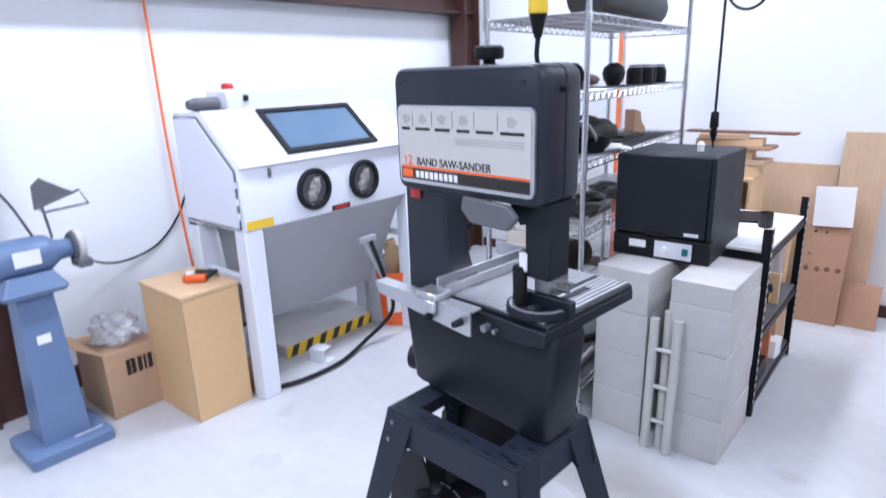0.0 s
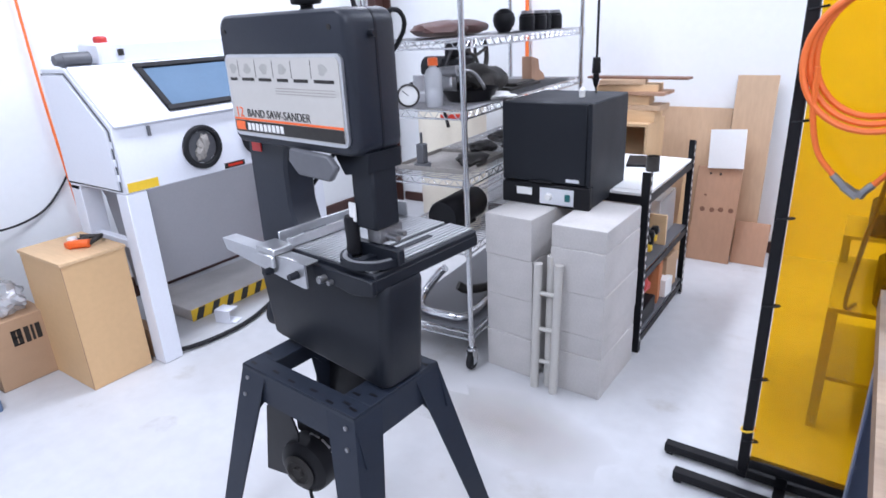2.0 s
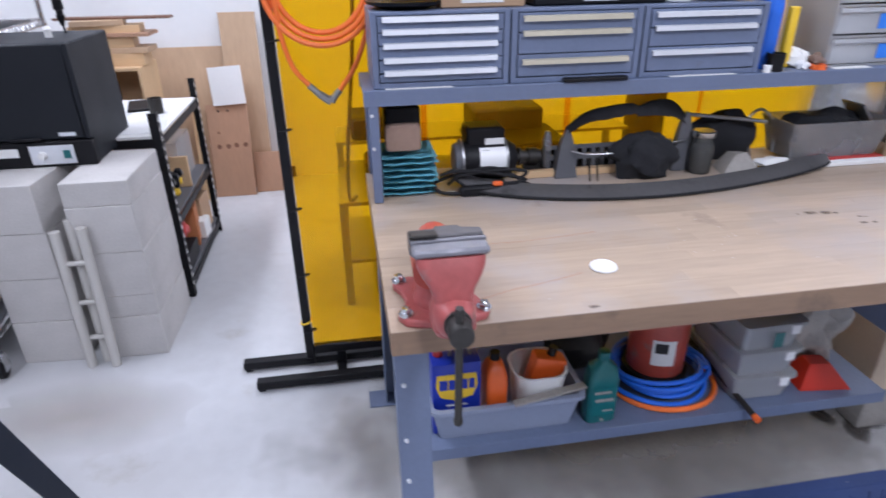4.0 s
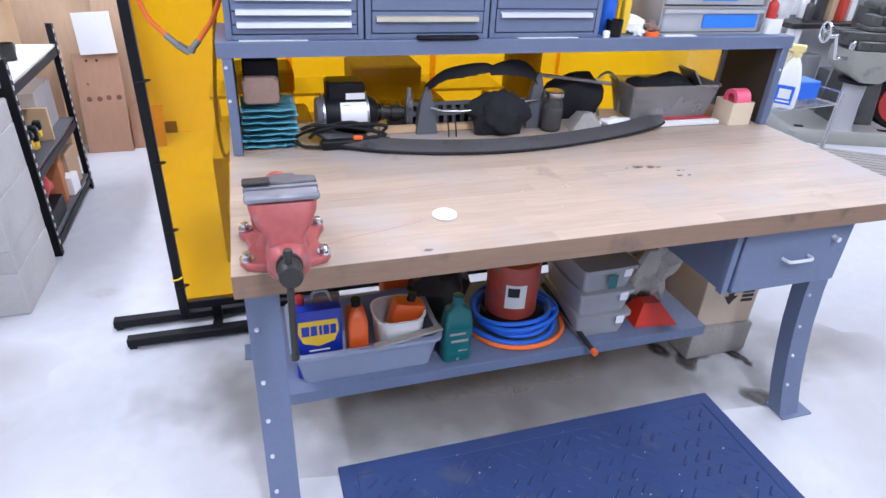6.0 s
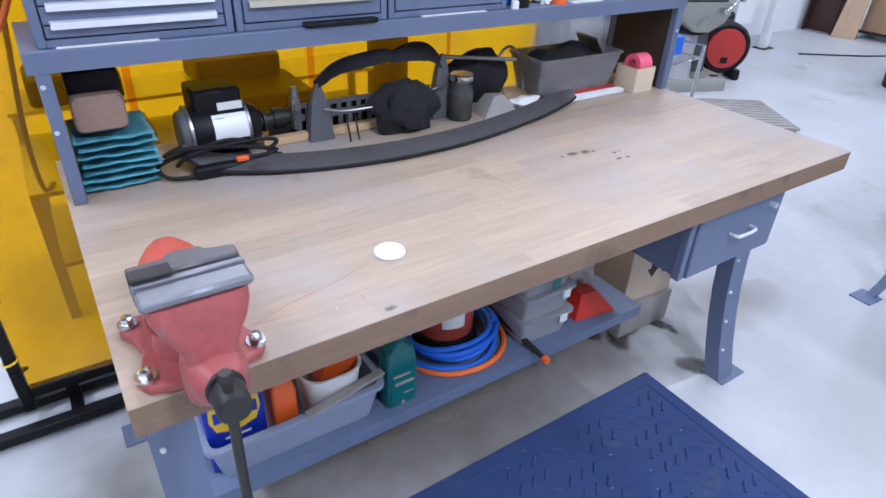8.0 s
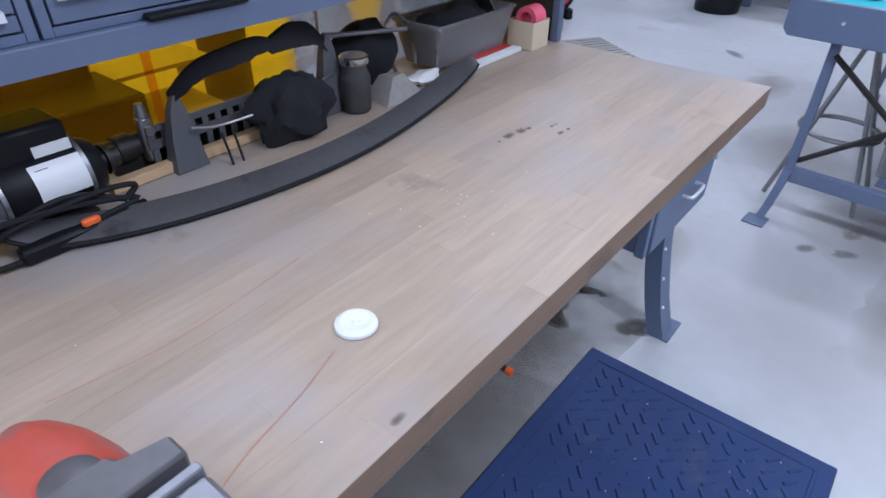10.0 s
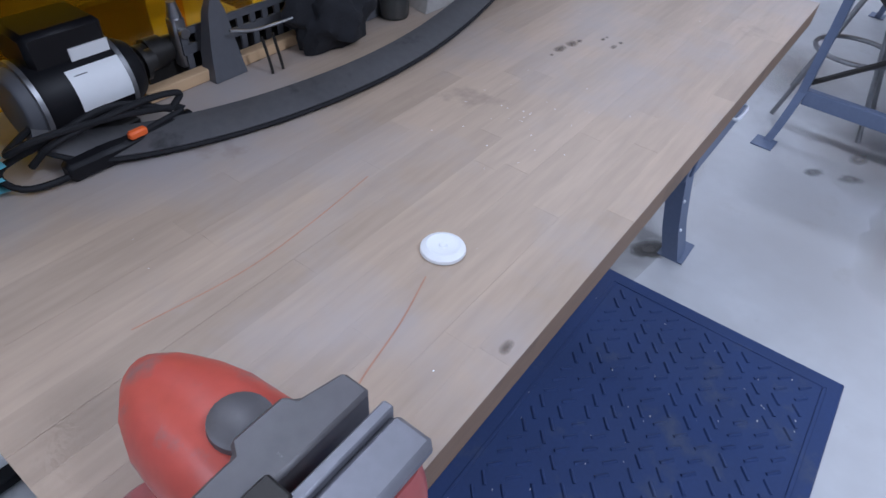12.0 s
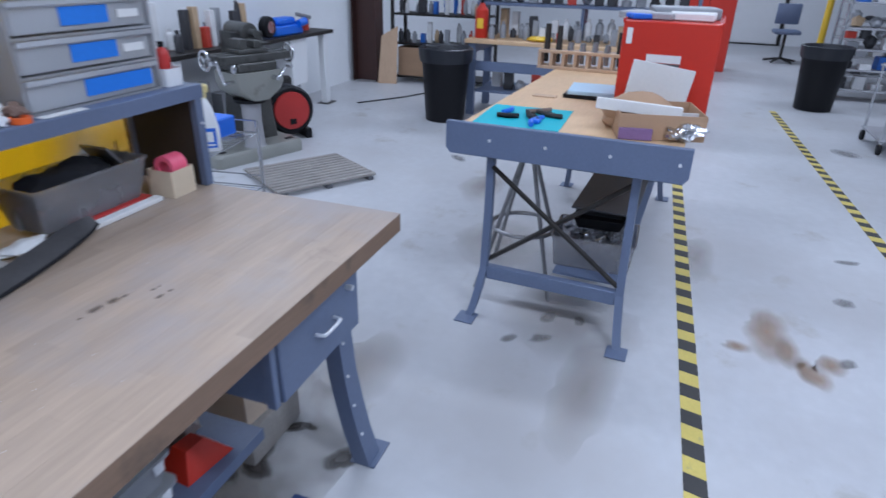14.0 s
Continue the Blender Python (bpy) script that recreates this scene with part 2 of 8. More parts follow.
M_CHROME = mat("zinc_chrome", (0.62, 0.63, 0.65), 0.22, metal=1.0, vary=0.06, bump=0.02)
M_IRON = mat("dark_iron", (0.038, 0.035, 0.033), 0.5, metal=0.5, vary=0.25, bump=0.15)
M_STEEL = mat("worn_steel", (0.30, 0.30, 0.31), 0.38, metal=0.85, vary=0.18, bump=0.08, dirt=(0.13, 0.12, 0.11), dirt_at=0.6, dirt_scale=20)
M_VISE = mat("faded_red_enamel", (0.35, 0.078, 0.074), 0.42, vary=0.22, scale=9, bump=0.08, dirt=(0.24, 0.15, 0.14), dirt_at=0.57, dirt_scale=13)
M_VISE2 = mat("bright_red_orange_enamel", (0.46, 0.075, 0.052), 0.4, vary=0.14, scale=9, bump=0.06, dirt=(0.20, 0.145, 0.14), dirt_at=0.56, dirt_scale=12)
M_NAVY = mat("navy_rubber_mat", (0.021, 0.045, 0.142), 0.75, vary=0.14, scale=5, grain=90, bump=0.2, dirt=(0.055, 0.075, 0.14), dirt_at=0.56, dirt_scale=7)
M_WHITE = mat("white_paint", (0.78, 0.79, 0.80), 0.35, vary=0.03, bump=0.02)
M_CABWHITE = mat("white_powder_coat", (0.72, 0.74, 0.80), 0.38, vary=0.03, scale=2, bump=0.04)
M_HOPPER = mat("grey_hopper_steel", (0.36, 0.36, 0.38), 0.5, vary=0.05, bump=0.04)
M_PAPER = mat("paper", (0.75, 0.75, 0.74), 0.8, vary=0.05, bump=0.03)
M_CARD = mat("corrugated_cardboard", (0.42, 0.27, 0.165), 0.85, vary=0.08, scale=3, grain=90, bump=0.08, stretch=(1, 1, 4))
M_TAN = mat("tan_board", (0.62, 0.40, 0.205), 0.55, vary=0.06, scale=2, grain=35, bump=0.05)
M_PLY = mat("plywood", (0.52, 0.36, 0.235), 0.7, vary=0.12, scale=1.5, grain=18, bump=0.06, stretch=(3, 3, 0.5))
M_PLY2 = mat("reddish_plywood", (0.40, 0.235, 0.15), 0.7, vary=0.12, scale=1.5, grain=18, bump=0.06, stretch=(3, 3, 0.5))
M_PINE = mat("pine_board", (0.62, 0.42, 0.24), 0.65, vary=0.12, scale=2, grain=25, bump=0.06, stretch=(0.4, 3, 3))
M_DARKWOOD = mat("dark_wood", (0.16, 0.075, 0.045), 0.6, vary=0.2, scale=3, grain=30, stretch=(3, 3, 0.5))
M_BLOCK = mat("concrete_block", (0.47, 0.452, 0.44), 0.94, vary=0.16, scale=5, grain=140, bump=0.6, rand=0.03)
M_GLASS_AMBER = glassy("amber_vinyl", (1.0, 0.555, 0.003), 0.12, 0.86, (1.0, 0.45, 0.006))
M_CLEAR = glassy("clear_plastic", (0.97, 0.98, 1.0), 0.12, 0.56, (0.95, 0.97, 1.0), 0.65)
M_JAWFACE = mat("ground_jaw_steel", (0.20, 0.20, 0.225), 0.42, metal=0.4, vary=0.15, scale=10, bump=0.05)
M_SMOKE = glassy("smoky_clear_plastic", (0.86, 0.86, 0.88), 0.16, 0.70, (0.66, 0.66, 0.70), 0.8)
M_JAR = glassy("jar_glass", (0.82, 0.85, 0.83), 0.08, 0.72, (0.35, 0.36, 0.36))
M_ORANGE = mat("orange_plastic", (0.80, 0.13, 0.02), 0.4, vary=0.06, bump=0.02)
M_ORANGE_HOSE = mat("orange_hose", (0.85, 0.17, 0.03), 0.45, vary=0.06, bump=0.03)
M_BLUE = mat("blue_plastic", (0.02, 0.14, 0.66), 0.4, vary=0.08, bump=0.02)
M_BLUETAPE = mat("blue_masking_tape", (0.03, 0.20, 0.72), 0.7, vary=0.08, bump=0.06)
M_TEAL = mat("teal_plastic", (0.005, 0.12, 0.125), 0.35, vary=0.08, bump=0.02)
M_TOWEL = mat("turquoise_shop_towel", (0.135, 0.435, 0.53), 0.95, vary=0.14, scale=14, grain=220, bump=0.35)
M_RED = mat("red_plastic", (0.50, 0.035, 0.03), 0.42, vary=0.1, bump=0.03)
M_REDCAB = mat("red_enamel", (0.55, 0.028, 0.012), 0.35, vary=0.05, bump=0.03)
M_PINK = mat("pink_plastic", (0.85, 0.13, 0.22), 0.45, vary=0.05, bump=0.02)
M_CREAM = mat("cream_card", (0.66, 0.55, 0.40), 0.7, vary=0.05, bump=0.04)
M_TANK = mat("cream_enamel", (0.62, 0.57, 0.47), 0.4, vary=0.05, bump=0.02)
M_YELLOW = mat("yellow_paint", (0.80, 0.52, 0.03), 0.5, vary=0.06, bump=0.03)
M_PALE_YELLOW = mat("pale_yellow_plastic", (0.78, 0.66, 0.30), 0.4, vary=0.05, bump=0.02)
M_TAPEY = mat("yellow_floor_tape", (0.62, 0.50, 0.12), 0.55, vary=0.12, bump=0.04, dirt=(0.35, 0.30, 0.14), dirt_at=0.62, dirt_scale=14)
M_TAPEK = mat("black_floor_tape", (0.035, 0.034, 0.034), 0.55, vary=0.2, bump=0.04)
M_WDBLUE = mat("deep_blue_tin", (0.012, 0.035, 0.36), 0.3, vary=0.05, bump=0.02)
M_GREYBIN = mat("grey_plastic_bin", (0.26, 0.30, 0.40), 0.5, vary=0.06, bump=0.03)
M_GRINDER = mat("blue_machine_enamel", (0.115, 0.175, 0.300), 0.4, vary=0.08, bump=0.04)
M_GUARD = mat("grey_cast_guard", (0.105, 0.108, 0.12), 0.5, vary=0.1, bump=0.06)
M_MILL = mat("grey_green_machine_enamel", (0.275, 0.28, 0.255), 0.42, vary=0.08, bump=0.04, dirt=(0.16, 0.155, 0.14), dirt_at=0.62, dirt_scale=7)
M_SILVER = mat("brushed_pull", (0.72, 0.74, 0.78), 0.35, metal=0.4, vary=0.05, bump=0.02)
M_FELT = mat("dark_fleece", (0.012, 0.0125, 0.016), 1.0, vary=0.25, scale=14, grain=200, bump=0.5)
M_STRAP = mat("dark_leaf_spring", (0.085, 0.082, 0.085), 0.55, metal=0.25, vary=0.18, scale=8, bump=0.1, dirt=(0.018, 0.018, 0.02), dirt_at=0.58, dirt_scale=11)
M_MASK = mat("grey_leather", (0.30, 0.28, 0.26), 0.7, vary=0.2, scale=8, bump=0.2)
M_BROWN = mat("brown_pouch", (0.17, 0.11, 0.085), 0.7, vary=0.14, scale=8, bump=0.15)
M_SCREEN = mat("blue_viewing_pane", (0.12, 0.185, 0.27), 0.12, vary=0.05, bump=0.0, coat=0.4)
M_POUCH = mat("tan_suede", (0.27, 0.18, 0.14), 0.8, vary=0.16, scale=9, bump=0.2)
M_CANVAS = mat("pale_canvas", (0.46, 0.43, 0.39), 0.9, vary=0.2, scale=9, grain=160, bump=0.25)
M_CARD2 = mat("pale_cardboard", (0.60, 0.48, 0.36), 0.85, vary=0.08, scale=3, grain=90, bump=0.08)
M_SIGN = mat("off_white_sign", (0.47, 0.455, 0.43), 0.4, vary=0.04, scale=4, bump=0.02)
M_DARKGLASS = mat("dark_liquid", (0.05, 0.05, 0.05), 0.15, vary=0.2, bump=0.0)
M_OVEN = mat("black_crinkle_paint", (0.011, 0.013, 0.0175), 0.52, vary=0.14, grain=200, bump=0.2, spec=0.25)


def soft_patch(name, colour, most=0.8, scale=11, inner=0.22):
    """A patch of stain, dirt or painted shade that fades out unevenly towards its rim."""
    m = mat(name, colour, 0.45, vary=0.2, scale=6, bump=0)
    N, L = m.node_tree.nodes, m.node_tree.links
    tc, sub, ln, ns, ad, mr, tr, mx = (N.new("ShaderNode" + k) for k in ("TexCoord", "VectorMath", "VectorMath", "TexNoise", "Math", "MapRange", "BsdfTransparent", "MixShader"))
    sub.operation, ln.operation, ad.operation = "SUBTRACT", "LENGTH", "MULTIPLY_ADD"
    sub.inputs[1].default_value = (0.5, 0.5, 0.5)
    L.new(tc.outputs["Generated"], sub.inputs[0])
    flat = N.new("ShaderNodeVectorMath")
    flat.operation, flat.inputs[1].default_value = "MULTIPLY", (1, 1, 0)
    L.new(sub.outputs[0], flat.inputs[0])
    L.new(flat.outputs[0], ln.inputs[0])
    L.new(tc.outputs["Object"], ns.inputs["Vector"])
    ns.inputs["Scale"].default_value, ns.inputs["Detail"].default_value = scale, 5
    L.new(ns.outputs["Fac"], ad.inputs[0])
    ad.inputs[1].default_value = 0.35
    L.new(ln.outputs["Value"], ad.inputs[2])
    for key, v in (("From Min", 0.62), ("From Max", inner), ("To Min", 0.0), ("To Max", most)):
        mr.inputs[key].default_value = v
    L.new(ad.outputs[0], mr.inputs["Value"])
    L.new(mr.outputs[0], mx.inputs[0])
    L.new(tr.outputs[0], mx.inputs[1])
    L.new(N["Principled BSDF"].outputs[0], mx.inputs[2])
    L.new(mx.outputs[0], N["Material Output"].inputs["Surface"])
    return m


M_STAIN = soft_patch("oil_stain", (0.06, 0.052, 0.048), 0.85, 9, 0.26)
M_STAIN2 = soft_patch("faint_floor_stain", (0.30, 0.295, 0.295), 0.6)
# trodden dirt plus the bench's shade on the floor, both put into the colour
M_DIRT_SHADE = soft_patch("trodden_dirt_and_shade", (0.27, 0.245, 0.22), 0.6, 4, 0.26)
M_SMUDGE = soft_patch("brown_floor_smudge", (0.42, 0.37, 0.33), 0.36, 2.2, 0.05)
M_SCAR = soft_patch("dark_scar", (0.19, 0.145, 0.115), 0.38, 70)
M_RUST = soft_patch("rust_stain", (0.44, 0.30, 0.20), 0.55, 7, 0.12)
M_CLUTTER = [mat("clutter_" + n, c, 0.5, vary=0.15, scale=9) for n, c in (("grey", (0.3, 0.31, 0.33)), ("dark", (0.04, 0.04, 0.045)), ("white", (0.7, 0.7, 0.7)), ("blue", (0.03, 0.14, 0.5)), ("tan", (0.5, 0.36, 0.22)), ("red", (0.5, 0.05, 0.03)))]

# ---- the hall ----
X0, X1, Y0, Y1, TOP = -3.8, 16.5, -6.5, 3.5, 4.0


def setting(name, bm, material, label, category="", smooth=False):
    return tagged(part(name, bm, material, None, "", smooth), label, category or name.split("_")[0], "", "structure")


setting("floor", box(X0 - 0.2, X1 + 0.2, Y0 - 0.2, Y1 + 0.2, -0.15, 0), M_FLOOR, "pale sealed concrete workshop floor, scuffed and stained")
setting("ceiling", box(X0 - 0.2, X1 + 0.2, Y0 - 0.2, Y1 + 0.2, TOP, TOP + 0.12), M_CEIL, "unseen workshop ceiling, dark grey to damp bounce light")
setting("wall_west", box(X0 - 0.2, X0, Y0, Y1, 0, TOP), M_WALL, "white painted wall behind the blast cabinet")
setting("wall_north", box(X0 - 0.2, X1 + 0.2, Y1, Y1 + 0.2, 0, TOP), M_WALL, "white painted long wall")
setting("wall_south", box(X0 - 0.2, X1 + 0.2, Y0 - 0.2, Y0, 0, TOP), M_WALL2, "unseen south wall, grey tone set for bounce light")
setting("wall_east", box(X1, X1 + 0.2, Y0, Y1, 0, TOP), M_WALL, "white painted far end wall")
setting("baseboard_west", box(X0, X0 + 0.025, Y0, Y1 - 0.2, 0.001, 0.13, 0.004), M_STEEL_BROWN, "dark brown steel base channel along the wall", "baseboard")
setting("baseboard_north", box(X0 + 0.2, -0.45, Y1 - 0.025, Y1, 0.001, 0.08, 0.004), M_STEEL_BROWN, "dark brown steel base channel along the wall", "baseboard")
setting("trim_beam", joined(box(X0, X0 + 0.16, Y0, Y1, 2.06, 2.078), box(X0, X0 + 0.16, Y0, Y1, 2.24, 2.258), box(X0 + 0.07, X0 + 0.085, Y0, Y1, 2.078, 2.24)), M_STEEL_BROWN, "dark brown steel wall girt with flanges", "steel beam")


def column(name, x, y, w, d):
    bm = joined(box(x - w / 2, x + w / 2, y - d / 2, y - d / 2 + 0.014, 0.001, TOP - 0.001), box(x - w / 2, x + w / 2, y + d / 2 - 0.014, y + d / 2, 0.001, TOP - 0.001), box(x - 0.006, x + 0.006, y - d / 2 + 0.014, y + d / 2 - 0.014, 0.001, TOP - 0.001))
    setting(name, bm, M_STEEL_BROWN, "dark brown steel H column", "steel column")


column("column_corner", -3.68, 3.36, 0.16, 0.2)
column("column_east", 8.35, 3.28, 0.24, 0.36)

for lx, ly, watts in LAMPS:
    fx = thing("strip_light", (lx, ly, TOP), "long white LED strip light under the ceiling", "ceiling light", "ceiling strip lights")
    part("housing", box(-0.2, 0.2, -1.15, 1.15, -0.05, -0.002, 0.01), M_WHITE, fx)

# far white door in the east wall
d1 = thing("door_1", (X1, -2.35, 0), "closed white double door in a dark frame", "door", kind="structure")
part("door_leaf", box(-0.05, -0.01, -0.55, 0.55, 0.03, 2.08, 0.004), M_WHITE, d1)
part("door_frame", joined(box(-0.08, -0.002, -0.62, -0.56, 0.001, 2.15), box(-0.08, -0.002, 0.56, 0.62, 0.001, 2.15), box(-0.08, -0.002, -0.56, 0.56, 2.09, 2.15)), M_IRON, d1)
part("door_sill", box(-0.1, -0.002, -0.56, 0.56, 0.001, 0.022), M_IRON, d1)

# upright orange pipe on the long wall
tagged(part("wall_pipe", cyl((-2.3, 3.44, 0.0), (-2.3, 3.44, 3.99), 0.014, seg=12), M_ORANGE_HOSE), "thin upright orange pipe along the white wall", "pipe")


def floor_tape(x0, y0, x1, y1, period=0.17, w=0.075):
    ln, ang = math.hypot(x1 - x0, y1 - y0), math.atan2(y1 - y0, x1 - x0)
    t = thing("floor_tape", (x0, y0, 0.0), "yellow and black striped hazard tape stuck on the floor", "floor tape", "floor hazard tapes", math.degrees(ang))
    part("tape", box(0, ln, -w / 2, w / 2, 0.0006, 0.0016), M_TAPEY, t, "", False)
    me = bpy.data.meshes.new("stripe")
    b = prism([(0, -w / 2), (period * 0.5, -w / 2), (period * 0.5 + 0.02, w / 2), (0.02, w / 2)], "z", 0.0016, 0.0021)
    b.to_mesh(me)
    b.free()
    me.materials.append(M_TAPEK)
    for k in range(int(ln / period)):
        o = new("stripe", me)
        o.parent, o.location = t, (k * period, 0, 0)


def stain(x, y, rx, ry, material, label, seed, rz=0):
    pts = []
    for k in range(26):
        a = 2 * math.pi * k / 26
        r = 1 + 0.55 * noise.noise(Vector((math.cos(a) * 1.4 + seed, math.sin(a) * 1.4, seed * 2.3))) + 0.25 * noise.noise(Vector((math.cos(a) * 4 + seed, math.sin(a) * 4, 1)))
        pts.append((rx * r * math.cos(a), ry * r * math.sin(a)))
    s = single("floor_stain", prism(pts, "z", 0.0004, 0.0007 + 0.0003 * (seed % 11)), material, label, "stain", "floor stains", "", False, (x, y, 0), rz)
    return s


for i, (x, y, rx, ry, m, lb) in enumerate([
    (0.95, 0.56, 1.15, 0.56, M_DIRT_SHADE, "broad patch of trodden dirt on the floor under the bench"), (-1.9, 2.2, 0.05, 0.04, M_STAIN2, "faint grey spot on the concrete floor"),
    (1.72, 0.48, 0.13, 0.085, M_STAIN, "dark oil spot on the concrete under the bench"), (1.61, 0.40, 0.09, 0.045, M_STAIN, "dark oil spot on the concrete under the bench"), (1.84, 0.55, 0.09, 0.06, M_STAIN, "dark oil spot on the concrete under the bench"),
    (1.54, 0.48, 0.06, 0.04, M_STAIN, "dark oil spot on the concrete under the bench"), (1.81, 0.385, 0.07, 0.03, M_STAIN, "dark oil spot on the concrete under the bench"), (1.74, 0.16, 0.08, 0.05, M_STAIN, "dark oil spot beside the bench foot"),
    (2.95, -0.38, 0.42, 0.36, M_SMUDGE, "broad brown smudge on the concrete under the packing bench"), (2.42, -0.55, 0.42, 0.14, M_SMUDGE, "brown smudge trailing over the concrete floor"), (3.7, 0.12, 0.4, 0.3, M_SMUDGE, "brown smudge on the concrete beside the stool"), (4.6, 0.5, 0.35, 0.2, M_SMUDGE, "faint brown smudge on the concrete floor"), (3.9, -1.0, 0.4, 0.12, M_SMUDGE, "brown smudge beside the floor tape"), (-1.1, 0.95, 0.5, 0.25, M_SMUDGE, "faint brown smudge before the block piers"), (2.2, 0.35, 0.3, 0.2, M_SMUDGE, "faint brown smudge beside the bench"),
    (2.71, -0.33, 0.06, 0.035, M_STAIN2, "round grey spot on the concrete floor"), (2.66, -0.19, 0.05, 0.03, M_STAIN2, "round grey spot on the concrete floor"),
    (3.16, -1.31, 0.28, 0.11, M_RUST, "rust-brown stain on the concrete floor"), (2.99, -1.36, 0.15, 0.07, M_RUST, "rust-brown stain on the concrete floor"), (2.91, -1.42, 0.1, 0.055, M_RUST, "rust-brown stain on the concrete floor"), (2.84, -1.46, 0.1, 0.07, M_RUST, "rust-brown stain on the concrete floor"), (2.95, -1.535, 0.1, 0.08, M_RUST, "rust-brown stain on the concrete floor"), (2.965, -1.16, 0.05, 0.08, M_RUST, "rust-brown stain on the concrete floor"),
    (4.15, -1.83, 0.08, 0.05, M_STAIN2, "faint grey spot on the concrete floor"), (3.6, -1.71, 0.06, 0.05, M_STAIN2, "faint grey spot on the concrete floor"), (3.0, -1.6, 0.06, 0.04, M_STAIN2, "faint grey spot on the concrete floor"),
    (2.9, -0.32, 0.07, 0.04, M_STAIN2, "faint grey spot on the concrete floor"), (2.92, -0.47, 0.05, 0.03, M_STAIN2, "faint grey spot on the concrete floor"), (6.8, -2.35, 0.18, 0.12, M_STAIN2, "faint grey spot on the concrete floor"),
    (5.2, 0.9, 0.12, 0.06, M_STAIN2, "faint grey spot on the concrete floor"), (-2.35, -0.45, 0.03, 0.12, M_STAIN2, "grey scuff on the concrete floor"), (-1.9, 0.75, 0.12, 0.07, M_RUST, "pale brown smear on the concrete floor")]):
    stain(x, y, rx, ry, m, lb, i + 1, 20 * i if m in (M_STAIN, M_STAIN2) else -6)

# ---- the workbench ----
BL, BD, BH, BT = 1.89, 0.93, 0.86, 0.055
rnd = random.Random(4)


def end_frame(bench, x, outer):
    """A bench end: two bent channel legs that sweep out to their foot plates, and a top rail."""
    w, d, t = 0.078, 0.056, 0.005
    path = [(0.145, 0.803), (0.142, 0.62), (0.137, 0.46), (0.126, 0.34), (0.108, 0.23), (0.085, 0.12), (0.062, 0.04), (0.052, 0.007)]
    for back in (False, True):
        rings = []
        for y, z in path:
            c = [(0, 0), (w, 0), (w, d), (w - t, d), (w - t, t), (t, t), (t, d), (0, d)]
            rings.append([(x + a, BD - y - b if back else y + b, z) for a, b in c])
        leg = part("leg", loft(rings), M_BENCH_GREY, bench, "", True)
        s = -1 if back else 1
        for y, z in path[1:6]:
            yy = BD - y if back else y
            part("rivet", cyl((x + 0.018, yy + 0.001 * s, z), (x + 0.018, yy - 0.005 * s, z), 0.0065, 0.0045, 10), M_SILVER, leg)
        y0, y1 = (BD - 0.125, BD - 0.035) if back else (0.035, 0.125)
        part("foot_plate", box(x - (0.06 if outer < 0 else 0.0), x + w + (0.05 if outer > 0 else 0.0), y0, y1, 0.0006, 0.0065, 0.001), M_BENCH_GREY, bench)
    part("cross_rail", box(x, x + w, 0.21, BD - 0.21, 0.73, 0.802, 0.003), M_BENCH_GREY, bench)


bench = thing("workbench", (0, 0, 0), "long steel workbench with a scuffed laminated maple top", "workbench")
end_frame(bench, 0.012, -1)
end_frame(bench, 1.735, 1)
part("stringer", box(0.092, 1.733, 0.72, 0.738, 0.19, 0.254, 0.002), M_BENCH_GREY, bench, "steel stringer along the back")
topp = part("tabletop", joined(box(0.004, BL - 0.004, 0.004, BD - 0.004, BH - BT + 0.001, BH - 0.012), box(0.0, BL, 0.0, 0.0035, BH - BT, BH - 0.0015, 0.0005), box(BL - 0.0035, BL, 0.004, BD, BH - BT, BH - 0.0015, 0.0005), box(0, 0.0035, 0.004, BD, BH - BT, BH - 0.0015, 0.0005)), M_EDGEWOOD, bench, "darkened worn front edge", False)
rows = 21
for r in range(rows):
    y0, y1 = BD * r / rows, BD * (r + 1) / rows
    x = 0.0
    ends = [0.0]
    while x < BL - 0.45:
        x += rnd.uniform(0.28, 0.75)
        ends.append(min(x, BL))
    if ends[-1] > BL - 0.12:
        ends.pop()
    ends.append(BL)
    for a, c in zip(ends, ends[1:]):
        h = BH + rnd.uniform(-0.0003, 0.0)
        part("stave", box(a + 0.00008, c - 0.00008, y0 + 0.00008, y1 - 0.00008, BH - 0.0118, h), M_STAVE, topp, "", False)
# lower shelf with a turned-down lip
part("lower_shelf", joined(box(0.088, 1.53, 0.295, 0.74, 0.255, 0.262), box(0.088, 1.53, 0.29, 0.295, 0.224, 0.264, 0.001), box(0.088, 1.53, 0.74, 0.745, 0.224, 0.264, 0.001)), M_BENCH_GREY, bench, "steel lower shelf")
drawer = part("drawer", joined(box(1.295, 1.70, 0.075, 0.56, 0.595, 0.60), box(1.295, 1.30, 0.075, 0.56, 0.60, 0.803), box(1.695, 1.70, 0.075, 0.56, 0.60, 0.803), box(1.295, 1.70, 0.555, 0.56, 0.60, 0.803)), M_BENCH_GREY, bench, "grey steel hanging drawer", False)
part("drawer_front", box(1.318, 1.695, 0.045, 0.074, 0.588, 0.798, 0.004), M_BENCH_GREY, drawer)
part("drawer_side_flange", box(1.29, 1.312, 0.05, 0.074, 0.588, 0.802, 0.002), M_BENCH_GREY, drawer)
part("pull", tube(curve_pts([(1.465, 0.044, 0.69), (1.467, 0.026, 0.69), (1.48, 0.02, 0.689), (1.54, 0.02, 0.689), (1.553, 0.026, 0.69), (1.555, 0.044, 0.69)], 24), 0.005, 8), M_SILVER, drawer, "bright drawer pull")
part("knob", cyl((1.63, 0.045, 0.74), (1.63, 0.025, 0.74), 0.008, seg=10), M_SILVER, drawer)
